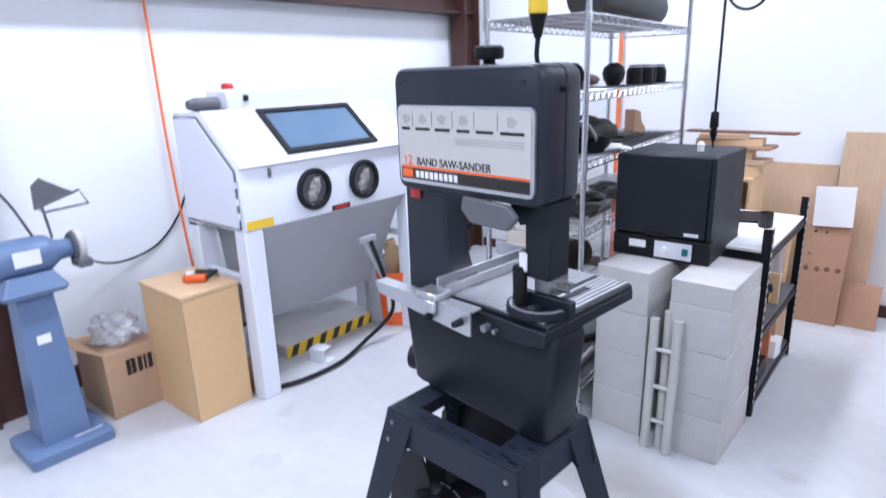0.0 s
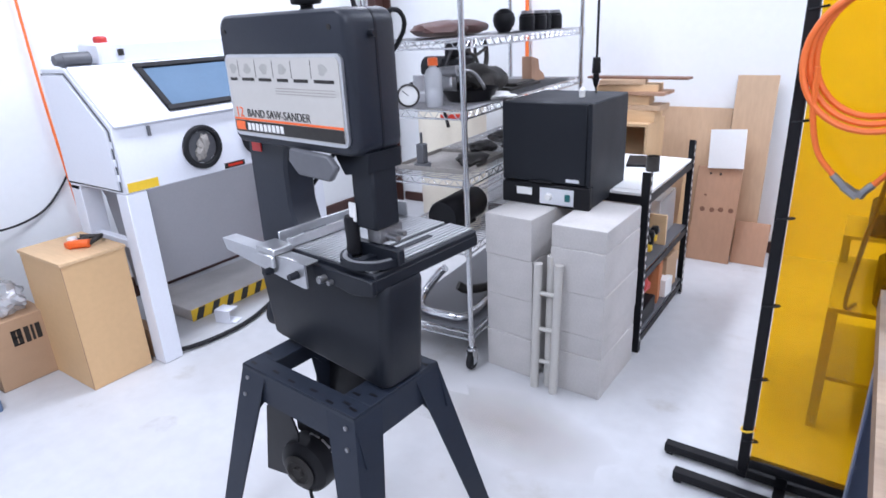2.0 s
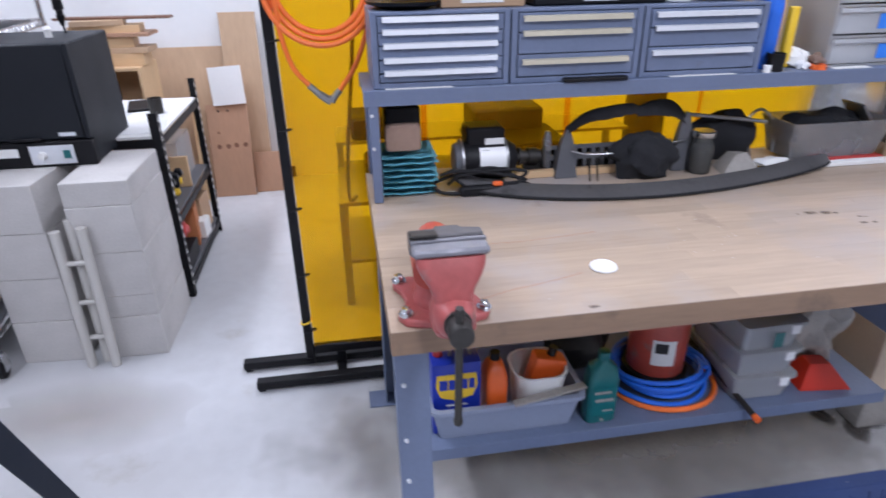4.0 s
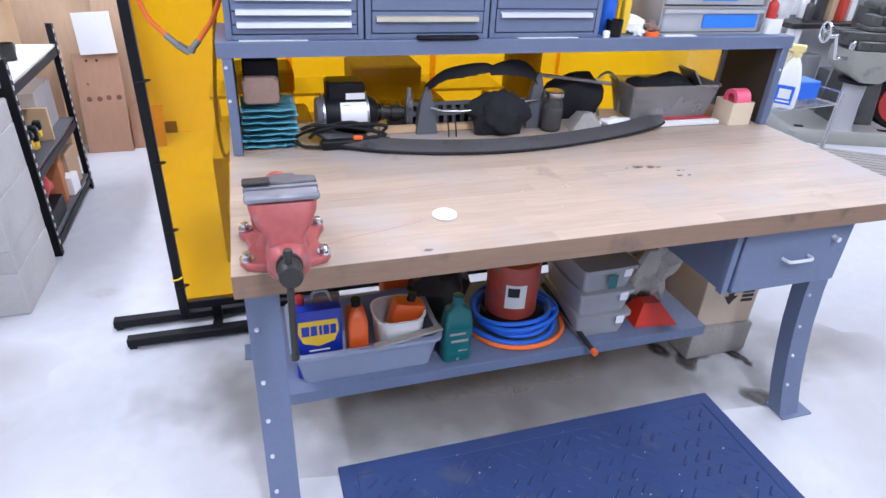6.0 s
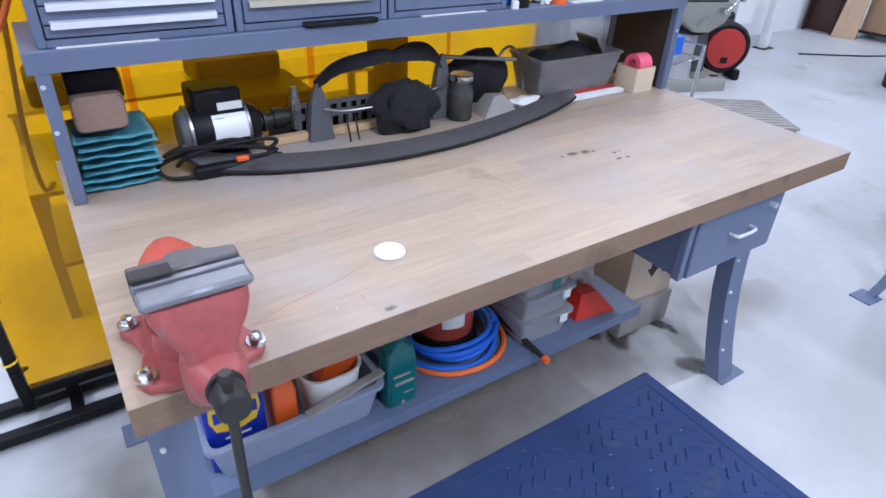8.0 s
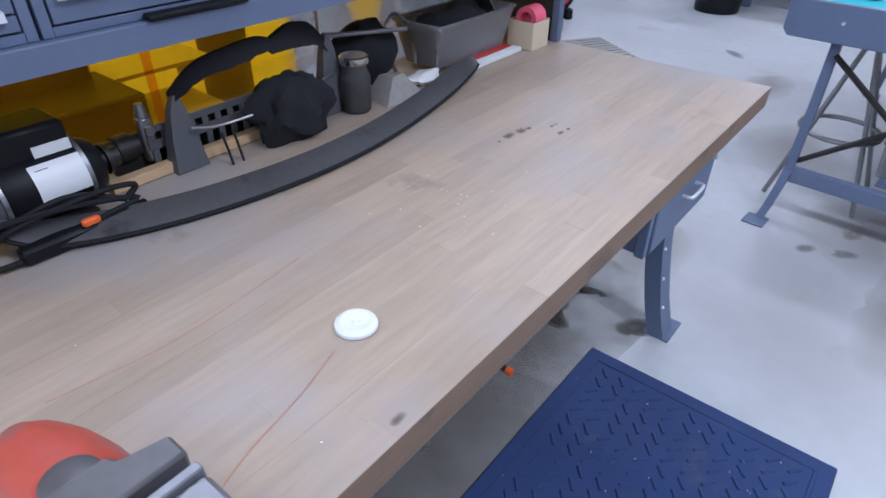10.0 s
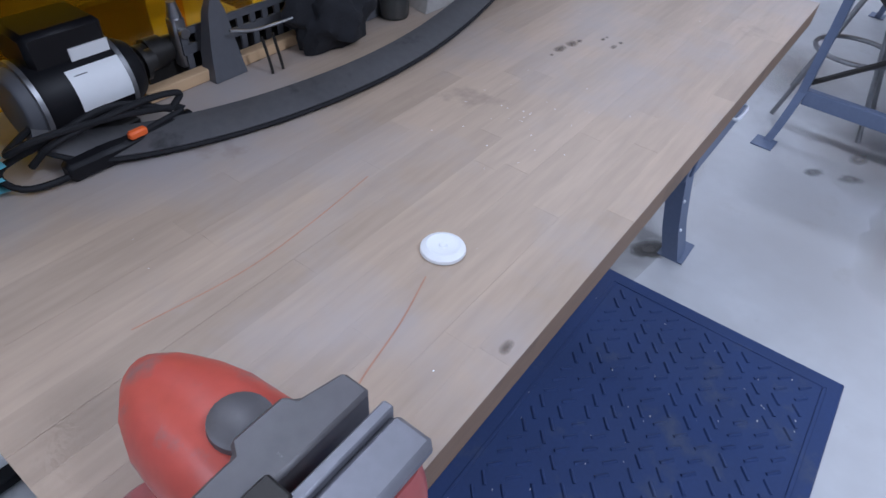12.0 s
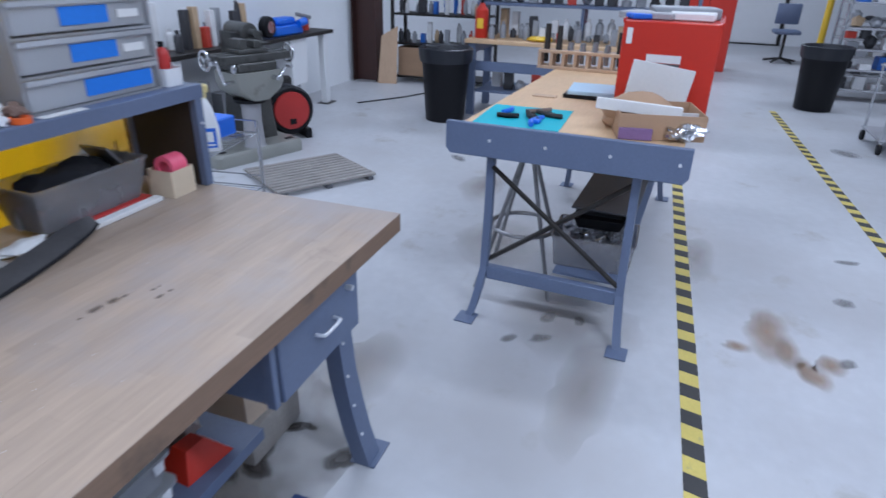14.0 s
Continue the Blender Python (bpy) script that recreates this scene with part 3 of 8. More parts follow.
# scars and drips on the top
for i, (sx, sy, w, h) in enumerate([(0.41, 0.02, 0.016, 0.008), (1.16, 0.365, 0.026, 0.014), (1.2, 0.36, 0.022, 0.016), (1.225, 0.355, 0.01, 0.007), (1.27, 0.32, 0.009, 0.006), (1.285, 0.318, 0.006, 0.005), (1.12, 0.365, 0.007, 0.005), (1.25, 0.285, 0.014, 0.008), (1.28, 0.283, 0.008, 0.006)]):
    pts = [(w * (1 + 0.5 * noise.noise(Vector((k * 1.3, i, 2)))) * math.cos(k * 0.5236), h * (1 + 0.6 * noise.noise(Vector((k * 1.7, i, 5)))) * math.sin(k * 0.5236)) for k in range(12)]
    o = part("scar", prism(pts, "z", BH + 0.0001, BH + 0.0005), M_SCAR, bench, "dark scar in the wood", False)
    o.location = (sx, sy, 0)
spk = bmesh.new()
for k in range(46):
    x, y = 0.86 + rnd.gauss(0, 0.09), 0.27 + rnd.gauss(0, 0.05)
    if k > 30:
        x, y = rnd.uniform(0.1, 1.8), rnd.uniform(0.05, 0.5)
    r = rnd.uniform(0.0005, 0.0015)
    spk.faces.new([spk.verts.new((x + r * math.cos(a) * rnd.uniform(0.7, 1.4), y + r * math.sin(a), BH + 0.0006)) for a in (0, 1.05, 2.1, 3.14, 4.2, 5.2)])
tagged(part("paint_specks", spk, M_WHITE, bench, "tiny white paint specks", False), kind="stuff")
M_REDCHALK = mat("red_line", (0.44, 0.24, 0.165), 0.8, vary=0.2, bump=0)
for pts in ([(0.20, 0.09), (0.27, 0.115), (0.36, 0.135), (0.44, 0.16)], [(0.16, 0.36), (0.3, 0.34), (0.42, 0.345), (0.55, 0.36)]):
    part("pencil_line", tube([(*p, BH + 0.0004) for p in map(lambda q: (q[0], q[1]), curve_pts([(*p, 0) for p in pts], 16))], 0.0011, 6, flat=0.25), M_REDCHALK, bench, "smeared red line on the wood")

disc = single("white_disc", lathe([(0.0295, 0.0), (0.031, 0.001), (0.030, 0.005), (0.024, 0.009), (0.022, 0.0095), (0.020, 0.008), (0.006, 0.0075), (0.004, 0.0095), (0.0, 0.0095)], (0, 0, 0), 32), M_WHITE, "round white plastic lid lying on the bench", "lid", loc=(0.494, 0.174, BH + 0.0005))

# ---- bench vise ----
vise = thing("bench_vise", (0.11, 0.0, BH), "faded red cast-iron bench vise bolted to the bench", "vise")
vise.scale = (0.92, 1, 1)


def oval(y, cx, cz, rx, rz, n=20, p=2.6):
    out = []
    for k in range(n):
        a = 2 * math.pi * k / n
        c, s = math.cos(a), math.sin(a)
        out.append((cx + rx * math.copysign(abs(c) ** (2 / p), c), y, cz + rz * math.copysign(abs(s) ** (2 / p), s)))
    return out


part("front_jaw_body", loft([[(x, y, z) for x, y in rrect(-w, w, y0, -0.012, 0.02)] for w, y0, z in ((0.036, -0.078, 0.028), (0.043, -0.088, 0.045), (0.042, -0.086, 0.07), (0.037, -0.08, 0.09), (0.038, -0.076, 0.106), (0.046, -0.072, 0.122), (0.058, -0.066, 0.138), (0.066, -0.059, 0.154), (0.068, -0.053, 0.166), (0.068, -0.05, 0.172))]), M_VISE, vise)
part("screw_boss", loft([oval(-0.102, 0, 0.07, 0.026, 0.026), oval(-0.09, 0, 0.069, 0.036, 0.033), oval(-0.07, 0, 0.066, 0.042, 0.04), oval(-0.04, 0, 0.062, 0.043, 0.043)]), M_VISE, vise)
part("slide_bar", box(-0.03, 0.03, -0.05, 0.12, 0.055, 0.112, 0.006), M_VISE, vise)
part("front_jaw", box(-0.073, 0.074, -0.05, -0.014, 0.1725, 0.188, 0.005), M_JAWFACE, vise, "worn bare steel jaw")
part("jaw_insert", box(-0.073, 0.074, -0.0135, -0.004, 0.162, 0.191, 0.0015), M_JAWFACE, vise, "bright steel jaw insert")
part("rear_jaw", joined(prism([(-0.073, 0.008), (0.074, 0.008), (0.074, 0.034), (0.035, 0.042), (0.03, 0.052), (-0.018, 0.052), (-0.024, 0.042), (-0.073, 0.04)], "z", 0.152, 0.190, 0.003)), M_JAW, vise, "worn bare steel jaw")
part("jaw_pad", box(-0.074, -0.02, -0.012, 0.012, 0.1935, 0.201, 0.002), M_IRON, vise, "flat bar lying across the jaws")
part("rear_body", loft([oval(0.03, 0.0, 0.11, 0.066, 0.045), oval(0.05, 0.0, 0.108, 0.065, 0.05), oval(0.08, 0.0, 0.10, 0.062, 0.057), oval(0.12, 0, 0.094, 0.06, 0.06), oval(0.155, 0, 0.09, 0.056, 0.058, p=2.1), oval(0.185, 0, 0.088, 0.045, 0.053, p=1.9), oval(0.208, 0, 0.086, 0.03, 0.04, p=1.9), oval(0.222, 0, 0.086, 0.01, 0.02, p=1.9)]), M_VISE2, vise, "brighter red rear casting")
part("anvil", lathe([(0.024, 0.145), (0.026, 0.158), (0.025, 0.162), (0.02, 0.164), (0, 0.165)], (0.006, 0.075, 0), 26), M_JAW, vise, "rounded dark steel anvil pad")
part("swivel_neck", lathe([(0.062, 0.016), (0.058, 0.03), (0.048, 0.05), (0.048, 0.09)], (0, 0.09, 0), 24), M_VISE, vise)
base = [(0.0, -0.005), (0.045, 0.0), (0.085, 0.01), (0.1, 0.035), (0.085, 0.065), (0.075, 0.09), (0.085, 0.13), (0.1, 0.155), (0.092, 0.185), (0.06, 0.185), (0.03, 0.18)]
basef = base + [(-x, y) for x, y in base[::-1][0:]][:-1]
part("base_plate", prism(basef, "z", 0.0005, 0.017, 0.003), M_VISE, vise)
for bx, by in ((-0.083, 0.032), (0.083, 0.03), (-0.084, 0.165), (0.084, 0.162)):
    part("bolt", joined(cyl((bx, by, 0.017), (bx, by, 0.021), 0.016, seg=18), cyl((bx, by, 0.021), (bx, by, 0.032), 0.0105, seg=6, bev=0.0015)), M_CHROME, vise, "bright zinc bolt")
part("screw_head", joined(cyl((0, -0.098, 0.072), (0, -0.106, 0.072), 0.027, seg=24, bev=0.002), cyl((0, -0.106, 0.072), (0, -0.144, 0.07), 0.024, 0.0235, 28, 0.004)), M_IRON, vise, "dark iron screw head")
part("handle", joined(cyl((-0.002, -0.128, 0.112), (-0.006, -0.132, -0.11), 0.0075, seg=14), cyl((-0.002, -0.128, 0.108), (-0.002, -0.128, 0.12), 0.0105, 0.008, 14), cyl((-0.006, -0.132, -0.108), (-0.006, -0.132, -0.12), 0.0095, seg=14, bev=0.002)), M_IRON, vise, "long dark steel tommy bar hanging down")

# ---- anti-fatigue mat ----
matt = thing("floor_mat", (0.88, -0.15, 0), "navy blue rubber anti-fatigue mat before the bench", "floor mat")
part("mat_sheet", joined(box(-0.67, 0.67, -0.37, 0.37, 0.0008, 0.011, 0.004), ), M_NAVY, matt)
border = [box(-0.62, 0.62, s * 0.325 - 0.006, s * 0.325 + 0.006, 0.0105, 0.0135, 0.002) for s in (-1, 1)] + [box(s * 0.625 - 0.006, s * 0.625 + 0.006, -0.33, 0.33, 0.0105, 0.0135, 0.002) for s in (-1, 1)]
part("border_rib", joined(*border), M_NAVY, matt)
ribs = bmesh.new()
for i in range(26):
    for j in range(11):
        cx, cy = -0.58 + 0.0465 * i, -0.28 + 0.056 * j
        sgn = 1 if (i // 3 + j // 3) % 2 else -1
        ux, uy = 0.019 * 0.75, 0.019 * 0.66 * sgn
        nx, ny = -0.0055 * 0.66 * sgn, 0.0055 * 0.75
        q = [ribs.verts.new((cx + a * ux + c * nx, cy + a * uy + c * ny, z)) for z, k in ((0.0108, 1), (0.0155, 0.35)) for a, c in ((-1, -k), (1, -k), (1, k), (-1, k))]
        ribs.faces.new(q[4:])
        for k in range(4):
            ribs.faces.new((q[k], q[(k + 1) % 4], q[4 + (k + 1) % 4], q[4 + k]))
tagged(part("rib_pattern", ribs, M_NAVY, matt, "", False), kind="stuff")
flk = bmesh.new()
for k in range(60):
    x, y = rnd.uniform(-0.6, 0.6), rnd.uniform(-0.34, 0.34)
    s = rnd.uniform(0.0015, 0.004)
    v = [flk.verts.new((x + s * a, y + s * c * 0.6, 0.0138)) for a, c in ((-1, -1), (1, -0.6), (0.7, 1))]
    flk.faces.new(v)
tagged(part("chips", flk, M_PAPER, matt, "scattered pale wood chips", False), kind="stuff")

# ---- steel riser on the bench ----
riser = thing("bench_riser", (0, 0.655, BH), "blue-grey steel riser shelf standing on the workbench", "riser shelf")
part("riser_shelf", prism([(0.0, 0.275), (0.0, 0.314), (0.002, 0.316), (0.288, 0.316), (0.29, 0.314), (0.29, 0.275), (0.284, 0.275), (0.284, 0.308), (0.006, 0.308), (0.006, 0.275)], "x", 0.0, 1.9), M_BENCH_GREY, riser, "", False)
for x0, x1 in ((0.012, 0.038), (1.865, 1.895)):
    part("upright", joined(box(x0, x1, 0.002, 0.028, 0.0005, 0.304, 0.002), box((x0 + x1) / 2 - 0.002, (x0 + x1) / 2 + 0.002, 0.028, 0.27, 0.0005, 0.304), box(x0, x1, 0.262, 0.286, 0.0005, 0.304, 0.002)), M_BENCH_GREY, riser)
# shade on the upright's inner side, put in as a thin dark panel
part("shade_panel", box(1.868, 1.8745, 0.03, 0.262, 0.0005, 0.3035), mat("upright_shade", (0.035, 0.026, 0.02), 0.7, vary=0.2, bump=0.08), riser, "dark brown panel added for the upright's shaded inner side")
for x, z in ((0.02, 0.16), (0.02, 0.25), (1.88, 0.2)):
    part("rivet", cyl((x, 0.002, z), (x, -0.002, z), 0.005, 0.004, 8), M_SILVER, riser)


def drawer_cabinet(x, pulls, pull_mat, label):
    w, h, d = 0.365, 0.19, 0.27
    c = thing("parts_cabinet", (x, 0.672, BH + 0.3165), label, "drawer cabinet", "parts cabinets on the riser")
    part("body", joined(box(0, w, 0.012, d, 0, h, 0.002), box(0, 0.016, 0, 0.012, 0, h, 0.001), box(w - 0.016, w, 0, 0.012, 0, h, 0.001), box(0.016, w - 0.016, 0, 0.012, 0, 0.014, 0.001), box(0.016, w - 0.016, 0, 0.012, h - 0.008, h, 0.001)), M_BENCH_GREY, c)
    edges = [h - 0.009] + [(a + b) / 2 - 0.016 for a, b in zip(pulls, pulls[1:])] + [0.016]
    for k, z in enumerate(pulls):
        f = part("drawer_front", box(0.019, w - 0.019, -0.002, 0.011, edges[k + 1] + 0.0015, edges[k] - 0.0015, 0.001), M_BENCH_GREY, c)
        part("label_pull", joined(prism([(-0.002, z + 0.008), (-0.012, z + 0.006), (-0.014, z - 0.006), (-0.011, z - 0.0065), (-0.0095, z + 0.003), (-0.002, z + 0.004)], "x", 0.03, w - 0.035)), pull_mat, f, "long bright label pull", False)
    return c


M_BRASSY = mat("tarnished_pull", (0.50, 0.46, 0.36), 0.4, metal=0.3, vary=0.1)
drawer_cabinet(0.03, [0.172, 0.142, 0.108, 0.072, 0.04], M_SILVER, "blue-grey steel cabinet with five shallow drawers")
drawer_cabinet(0.4, [0.165, 0.128, 0.055], M_BRASSY, "blue-grey steel parts cabinet with tarnished drawer pulls")
drawer_cabinet(0.77, [0.165, 0.13, 0.066], M_SILVER, "blue-grey steel parts cabinet with bright drawer pulls")
RS = BH + 0.3165
single("pocket_notebook", box(0.545, 0.73, 0.644, 0.669, RS + 0.001, RS + 0.011, 0.003), M_BLACK, "flat black case lying on the riser edge", "case")
for x0, x1 in ((0.06, 0.24), (0.86, 1.06)):
    single("paper_strip", box(x0, x1, 0.658, 0.671, RS + 0.0002, RS + 0.0016), M_PAPER, "narrow white paper strip on the riser edge", "paper", "paper strips")
single("black_dish", lathe([(0.06, 0.0), (0.1, 0.012), (0.105, 0.02), (0.098, 0.018), (0.055, 0.006), (0, 0.006)], (0.13, 0.78, RS + 0.1905), 28), M_BLACK, "shallow black dish on the parts cabinet", "dish")
CT = RS + 0.1905
ctn = thing("cardboard_carton", (0.335, 0.73, CT), "brown cardboard carton with a white label on the parts cabinet", "carton")
part("carton", box(-0.115, 0.115, 0, 0.19, 0, 0.28, 0.003), M_CARD, ctn)
part("label", box(-0.06, 0.055, -0.0016, -0.0004, 0.012, 0.16), M_PAPER, ctn, "white printed label", False)
part("print_bar", joined(box(-0.03, 0.03, -0.0024, -0.0017, 0.05, 0.058), box(-0.035, 0.02, -0.0024, -0.0017, 0.066, 0.072)), M_IRON, ctn, "unreadable print", False)
single("small_brown_box", box(0.09, 0.2, 0.72, 0.84, RS + 0.2115, RS + 0.27, 0.004), M_BROWN, "small brown box standing on the black dish", "box")
bcs = thing("black_tray_case", (0.66, 0.72, CT), "long flat black case with a pale label on the cabinet", "case")
part("case", box(-0.19, 0.19, 0, 0.17, 0, 0.058, 0.005), M_BLACK, bcs)
part("label", box(-0.05, 0.05, -0.0016, -0.0004, 0.01, 0.05), M_SILVER, bcs, "pale label", False)
single("white_tin", lathe([(0.036, 0), (0.04, 0.004), (0.04, 0.05), (0.034, 0.056), (0, 0.057)], (0.895, 0.75, CT), 22), M_PAPER, "round white tin on the parts cabinet", "tin")
single("black_pouch", blob((1.04, 0.79, CT + 0.035), (0.1, 0.07, 0.04), 0.3, 61, 3, 0.08), M_FELT, "crumpled black pouch on the parts cabinet", "pouch")


def bottle(name, x, y, z, r, h, m, cap, label, neck=0.4):
    t = thing(name, (x, y, z), label, "bottle")
    part("body", lathe([(r * 0.92, 0.0), (r, 0.005), (r, h * 0.68), (r * 0.85, h * 0.78), (r * neck, h * 0.86), (r * neck, h * 0.9), (0, h * 0.9)], seg=20), m, t)
    part("cap", lathe([(r * neck * 1.15, h * 0.88), (r * neck * 1.15, h), (0, h)], seg=16), cap, t)
    return t


bottle("spray_can", 1.19, 0.735, RS, 0.03, 0.26, M_BLUE, M_BLACK, "tall blue aerosol can on the riser", 0.8)
bottle("spray_can", 1.205, 0.81, RS, 0.028, 0.25, M_BLUE, M_WHITE, "blue aerosol can with a white cap", 0.8)
single("yellow_level", box(1.245, 1.27, 0.72, 0.745, RS, RS + 0.17, 0.003), M_YELLOW, "upright yellow plastic stick on the riser", "stick")
single("yellow_tube", lathe([(0.02, 0), (0.02, 0.2), (0.012, 0.23), (0, 0.23)], (1.25, 0.8, RS), 16), M_YELLOW, "tall yellow tube on the riser", "tube")
single("black_cup", lathe([(0.024, 0), (0.026, 0.05), (0.024, 0.05), (0.02, 0.004), (0, 0.004)], (1.195, 0.683, RS), 20), M_BLACK, "black plastic cup on the riser", "cup")
single("plastic_thimble", lathe([(0.011, 0), (0.011, 0.018), (0.009, 0.02), (0, 0.02)], (1.16, 0.665, RS), 14), M_WHITE, "small white bottle cap on the riser", "cap")
for i, (x, y, s, m, lb) in enumerate([(1.30, 0.74, 0.03, M_PAPER, "crumpled white rag on the riser"), (1.345, 0.71, 0.022, M_BROWN, "crumpled brown glove on the riser"), (1.29, 0.69, 0.014, M_WHITE, "small white plastic fitting on the riser")]):
    single("crumpled_rag", blob((x, y, RS + s * 0.75), (s * 1.3, s, s), 0.5, i + 3, 3, 0.12), m, lb, "rag")
single("tape_roll", lathe([(0.016, 0), (0.022, 0), (0.022, 0.014), (0.016, 0.014), (0.016, 0)], (1.335, 0.678, RS), 20, False), M_ORANGE, "small roll of orange tape on the riser", "tape roll")
single("paper_slip", box(1.38, 1.5, 0.662, 0.69, RS + 0.0003, RS + 0.002), M_PAPER, "white paper slip on the riser", "paper")

org = thing("drawer_organizer", (1.37, 0.7, RS), "clear plastic drawer organizer with blue tape labels", "drawer organizer")
part("frame", joined(box(0, 0.42, 0.215, 0.22, 0, 0.345), box(0, 0.006, 0, 0.215, 0, 0.345), box(0.414, 0.42, 0, 0.215, 0, 0.345), *[box(0.006, 0.414, 0, 0.215, z, z + 0.006) for z in (0, 0.082, 0.167, 0.252, 0.339)]), M_CLEAR, org, "", False)
for k in range(4):
    z = 0.008 + 0.085 * k
    dr = part("drawer", joined(tray(0.012, 0.408, 0.004, 0.205, z, z + 0.068, 0.003), box(0.012, 0.408, -0.006, 0.003, z + 0.058, z + 0.072, 0.002)), M_CLEAR, org, "", False)
    xs = ((0.17, 0.39), (0.15, 0.29), (0.14, 0.28), (0.15, 0.3))[k]
    part("tape_label", box(xs[0], xs[1], 0.0015, 0.0036, z + 0.012, z + 0.054), M_BLUETAPE, dr, "blue tape label", False)
    part("contents", blob((0.2, 0.1, z + 0.02), (0.17, 0.08, 0.018), 0.3, 20 + k, 2, 0.1), M_CLUTTER[(2, 0, 2, 0)[k]], dr, "assorted small hardware")
    if k in (1, 2):
        part("paper_label", box(0.31, 0.38, 0.0015, 0.0036, z + 0.02, z + 0.04), M_PAPER, dr, "", False)
single("white_tub", tray(1.805, 1.87, 0.69, 0.76, RS, RS + 0.05, 0.002), M_WHITE, "small white plastic tub on the riser", "tub")
bottle("glue_bottle", 1.835, 0.725, RS + 0.003, 0.02, 0.12, M_RED, M_BLACK, "small red bottle standing in a white tub")

# ---- things under the riser ----
tow = thing("towel_stack", (0.12, 0.775, BH + 0.0008), "stack of folded turquoise shop towels under the riser", "towels")
for k in range(7):
    z = 0.018 * k
    ox, oy = rnd.uniform(-0.006, 0.006), rnd.uniform(-0.005, 0.005)
    fold = sheet(lambda u, v: (-0.078 + 0.156 * u + ox + 0.004 * noise.noise(Vector((u * 3, v * 5, k))), -0.085 + 0.17 * v + oy + 0.005 * noise.noise(Vector((u * 5, 2, k))), z + 0.008 + 0.004 * noise.noise(Vector((u * 4, v * 4, k * 3.1)))), 14, 10)
    solid(fold, -0.013)
    bmesh.ops.bevel(fold, geom=[e for e in fold.edges if e.calc_face_angle(0) > 1.0], offset=0.005, segments=3, profile=0.5, affect="EDGES")
    part("folded_towel", fold, M_TOWEL, tow, "", True, 80)
single("leather_pouch", prism(rrect(0.055, 0.155, 0.985 - 0.86, 1.06 - 0.86, 0.012), "y", 0.70, 0.735, 0.004), M_POUCH, "pale brown suede pouch leaning on the towel stack", "pouch", loc=(0, 0, BH + 0.01))
single("black_case", box(0.06, 0.16, 0.74, 0.84, BH + 0.134, BH + 0.25, 0.008, 2), M_BLACK, "black nylon tool case on the towels", "case")

mot = thing("electric_motor", (0.36, 0.775, BH), "small black electric motor with a white rating label", "motor")
part("housing", joined(cyl((-0.075, 0, 0.075), (0.055, 0, 0.075), 0.062, seg=32, bev=0.006), box(-0.065, 0.05, -0.03, 0.06, 0.12, 0.178, 0.008)), M_BLACK, mot)
part("end_bell", cyl((0.055, 0, 0.075), (0.088, 0, 0.075), 0.06, 0.042, 32, 0.004), M_BLACK, mot)
for bx in (0.05, -0.082):
    part("clamp_band", cyl((bx, 0, 0.075), (bx + 0.007, 0, 0.075), 0.0645, seg=32), M_STEEL, mot, "bright clamp band")
part("end_bell", cyl((-0.075, 0, 0.075), (-0.1, 0, 0.075), 0.06, 0.05, 32, 0.004), M_GUARD, mot)
part("shaft", joined(cyl((0.085, 0, 0.075), (0.125, 0, 0.075), 0.018, seg=18), cyl((0.1, 0, 0.075), (0.108, 0, 0.075), 0.028, seg=18)), M_IRON, mot)
part("rating_label", sheet(lambda u, v: (-0.03 + 0.08 * u, -0.0635 * math.cos(radians(-8 + 56 * v)), 0.075 + 0.0635 * math.sin(radians(-8 + 56 * v))), 2, 10), M_WHITE, mot, "white paper rating label")
part("warning_label", box(-0.01, 0.048, -0.0325, -0.0302, 0.126, 0.146), M_WHITE, mot, "small white label")
for v0, u0, u1 in ((38, 0.1, 0.35),):
    part("print_line", sheet(lambda u, v: (-0.03 + 0.08 * (u0 + (u1 - u0) * u), -0.0641 * math.cos(radians(v0 + 1.4 * v)), 0.075 + 0.0641 * math.sin(radians(v0 + 1.4 * v))), 2, 2), M_GUARD, mot)
part("foot", box(-0.06, 0.05, -0.055, 0.055, 0.0006, 0.02, 0.003), M_IRON, mot)
part("cord", tube(curve_pts([(-0.09, -0.03, 0.06), (-0.15, -0.07, 0.055), (-0.11, -0.1, 0.075), (0.0, -0.1, 0.062), (0.1, -0.1, 0.035), (0.03, -0.11, 0.03), (-0.06, -0.11, 0.012), (-0.15, -0.1, 0.012), (-0.165, -0.06, 0.03), (-0.1, -0.085, 0.06), (0.0, -0.09, 0.075), (0.08, -0.1, 0.04)], 60), 0.0052, 8), M_RUBBER, mot, "looped black power cord")
part("cord", tube(curve_pts([(0.08, -0.1, 0.04), (0.1, -0.1, 0.06), (0.05, -0.1, 0.07), (-0.03, -0.1, 0.068), (-0.1, -0.1, 0.06), (-0.13, -0.08, 0.03)], 40), 0.0052, 8), M_RUBBER, mot, "looped black power cord")
part("cord_clip", box(-0.005, 0.024, -0.124, -0.112, 0.03, 0.043, 0.003), M_ORANGE, mot, "orange cord clip")
single("iron_clamp", joined(box(0.26, 0.44, 0.655, 0.685, BH + 0.0005, BH + 0.03, 0.006), cyl((0.44, 0.67, BH + 0.015), (0.47, 0.68, BH + 0.015), 0.011, seg=12)), M_BLACK, "black iron clamp lying before the motor", "clamp")

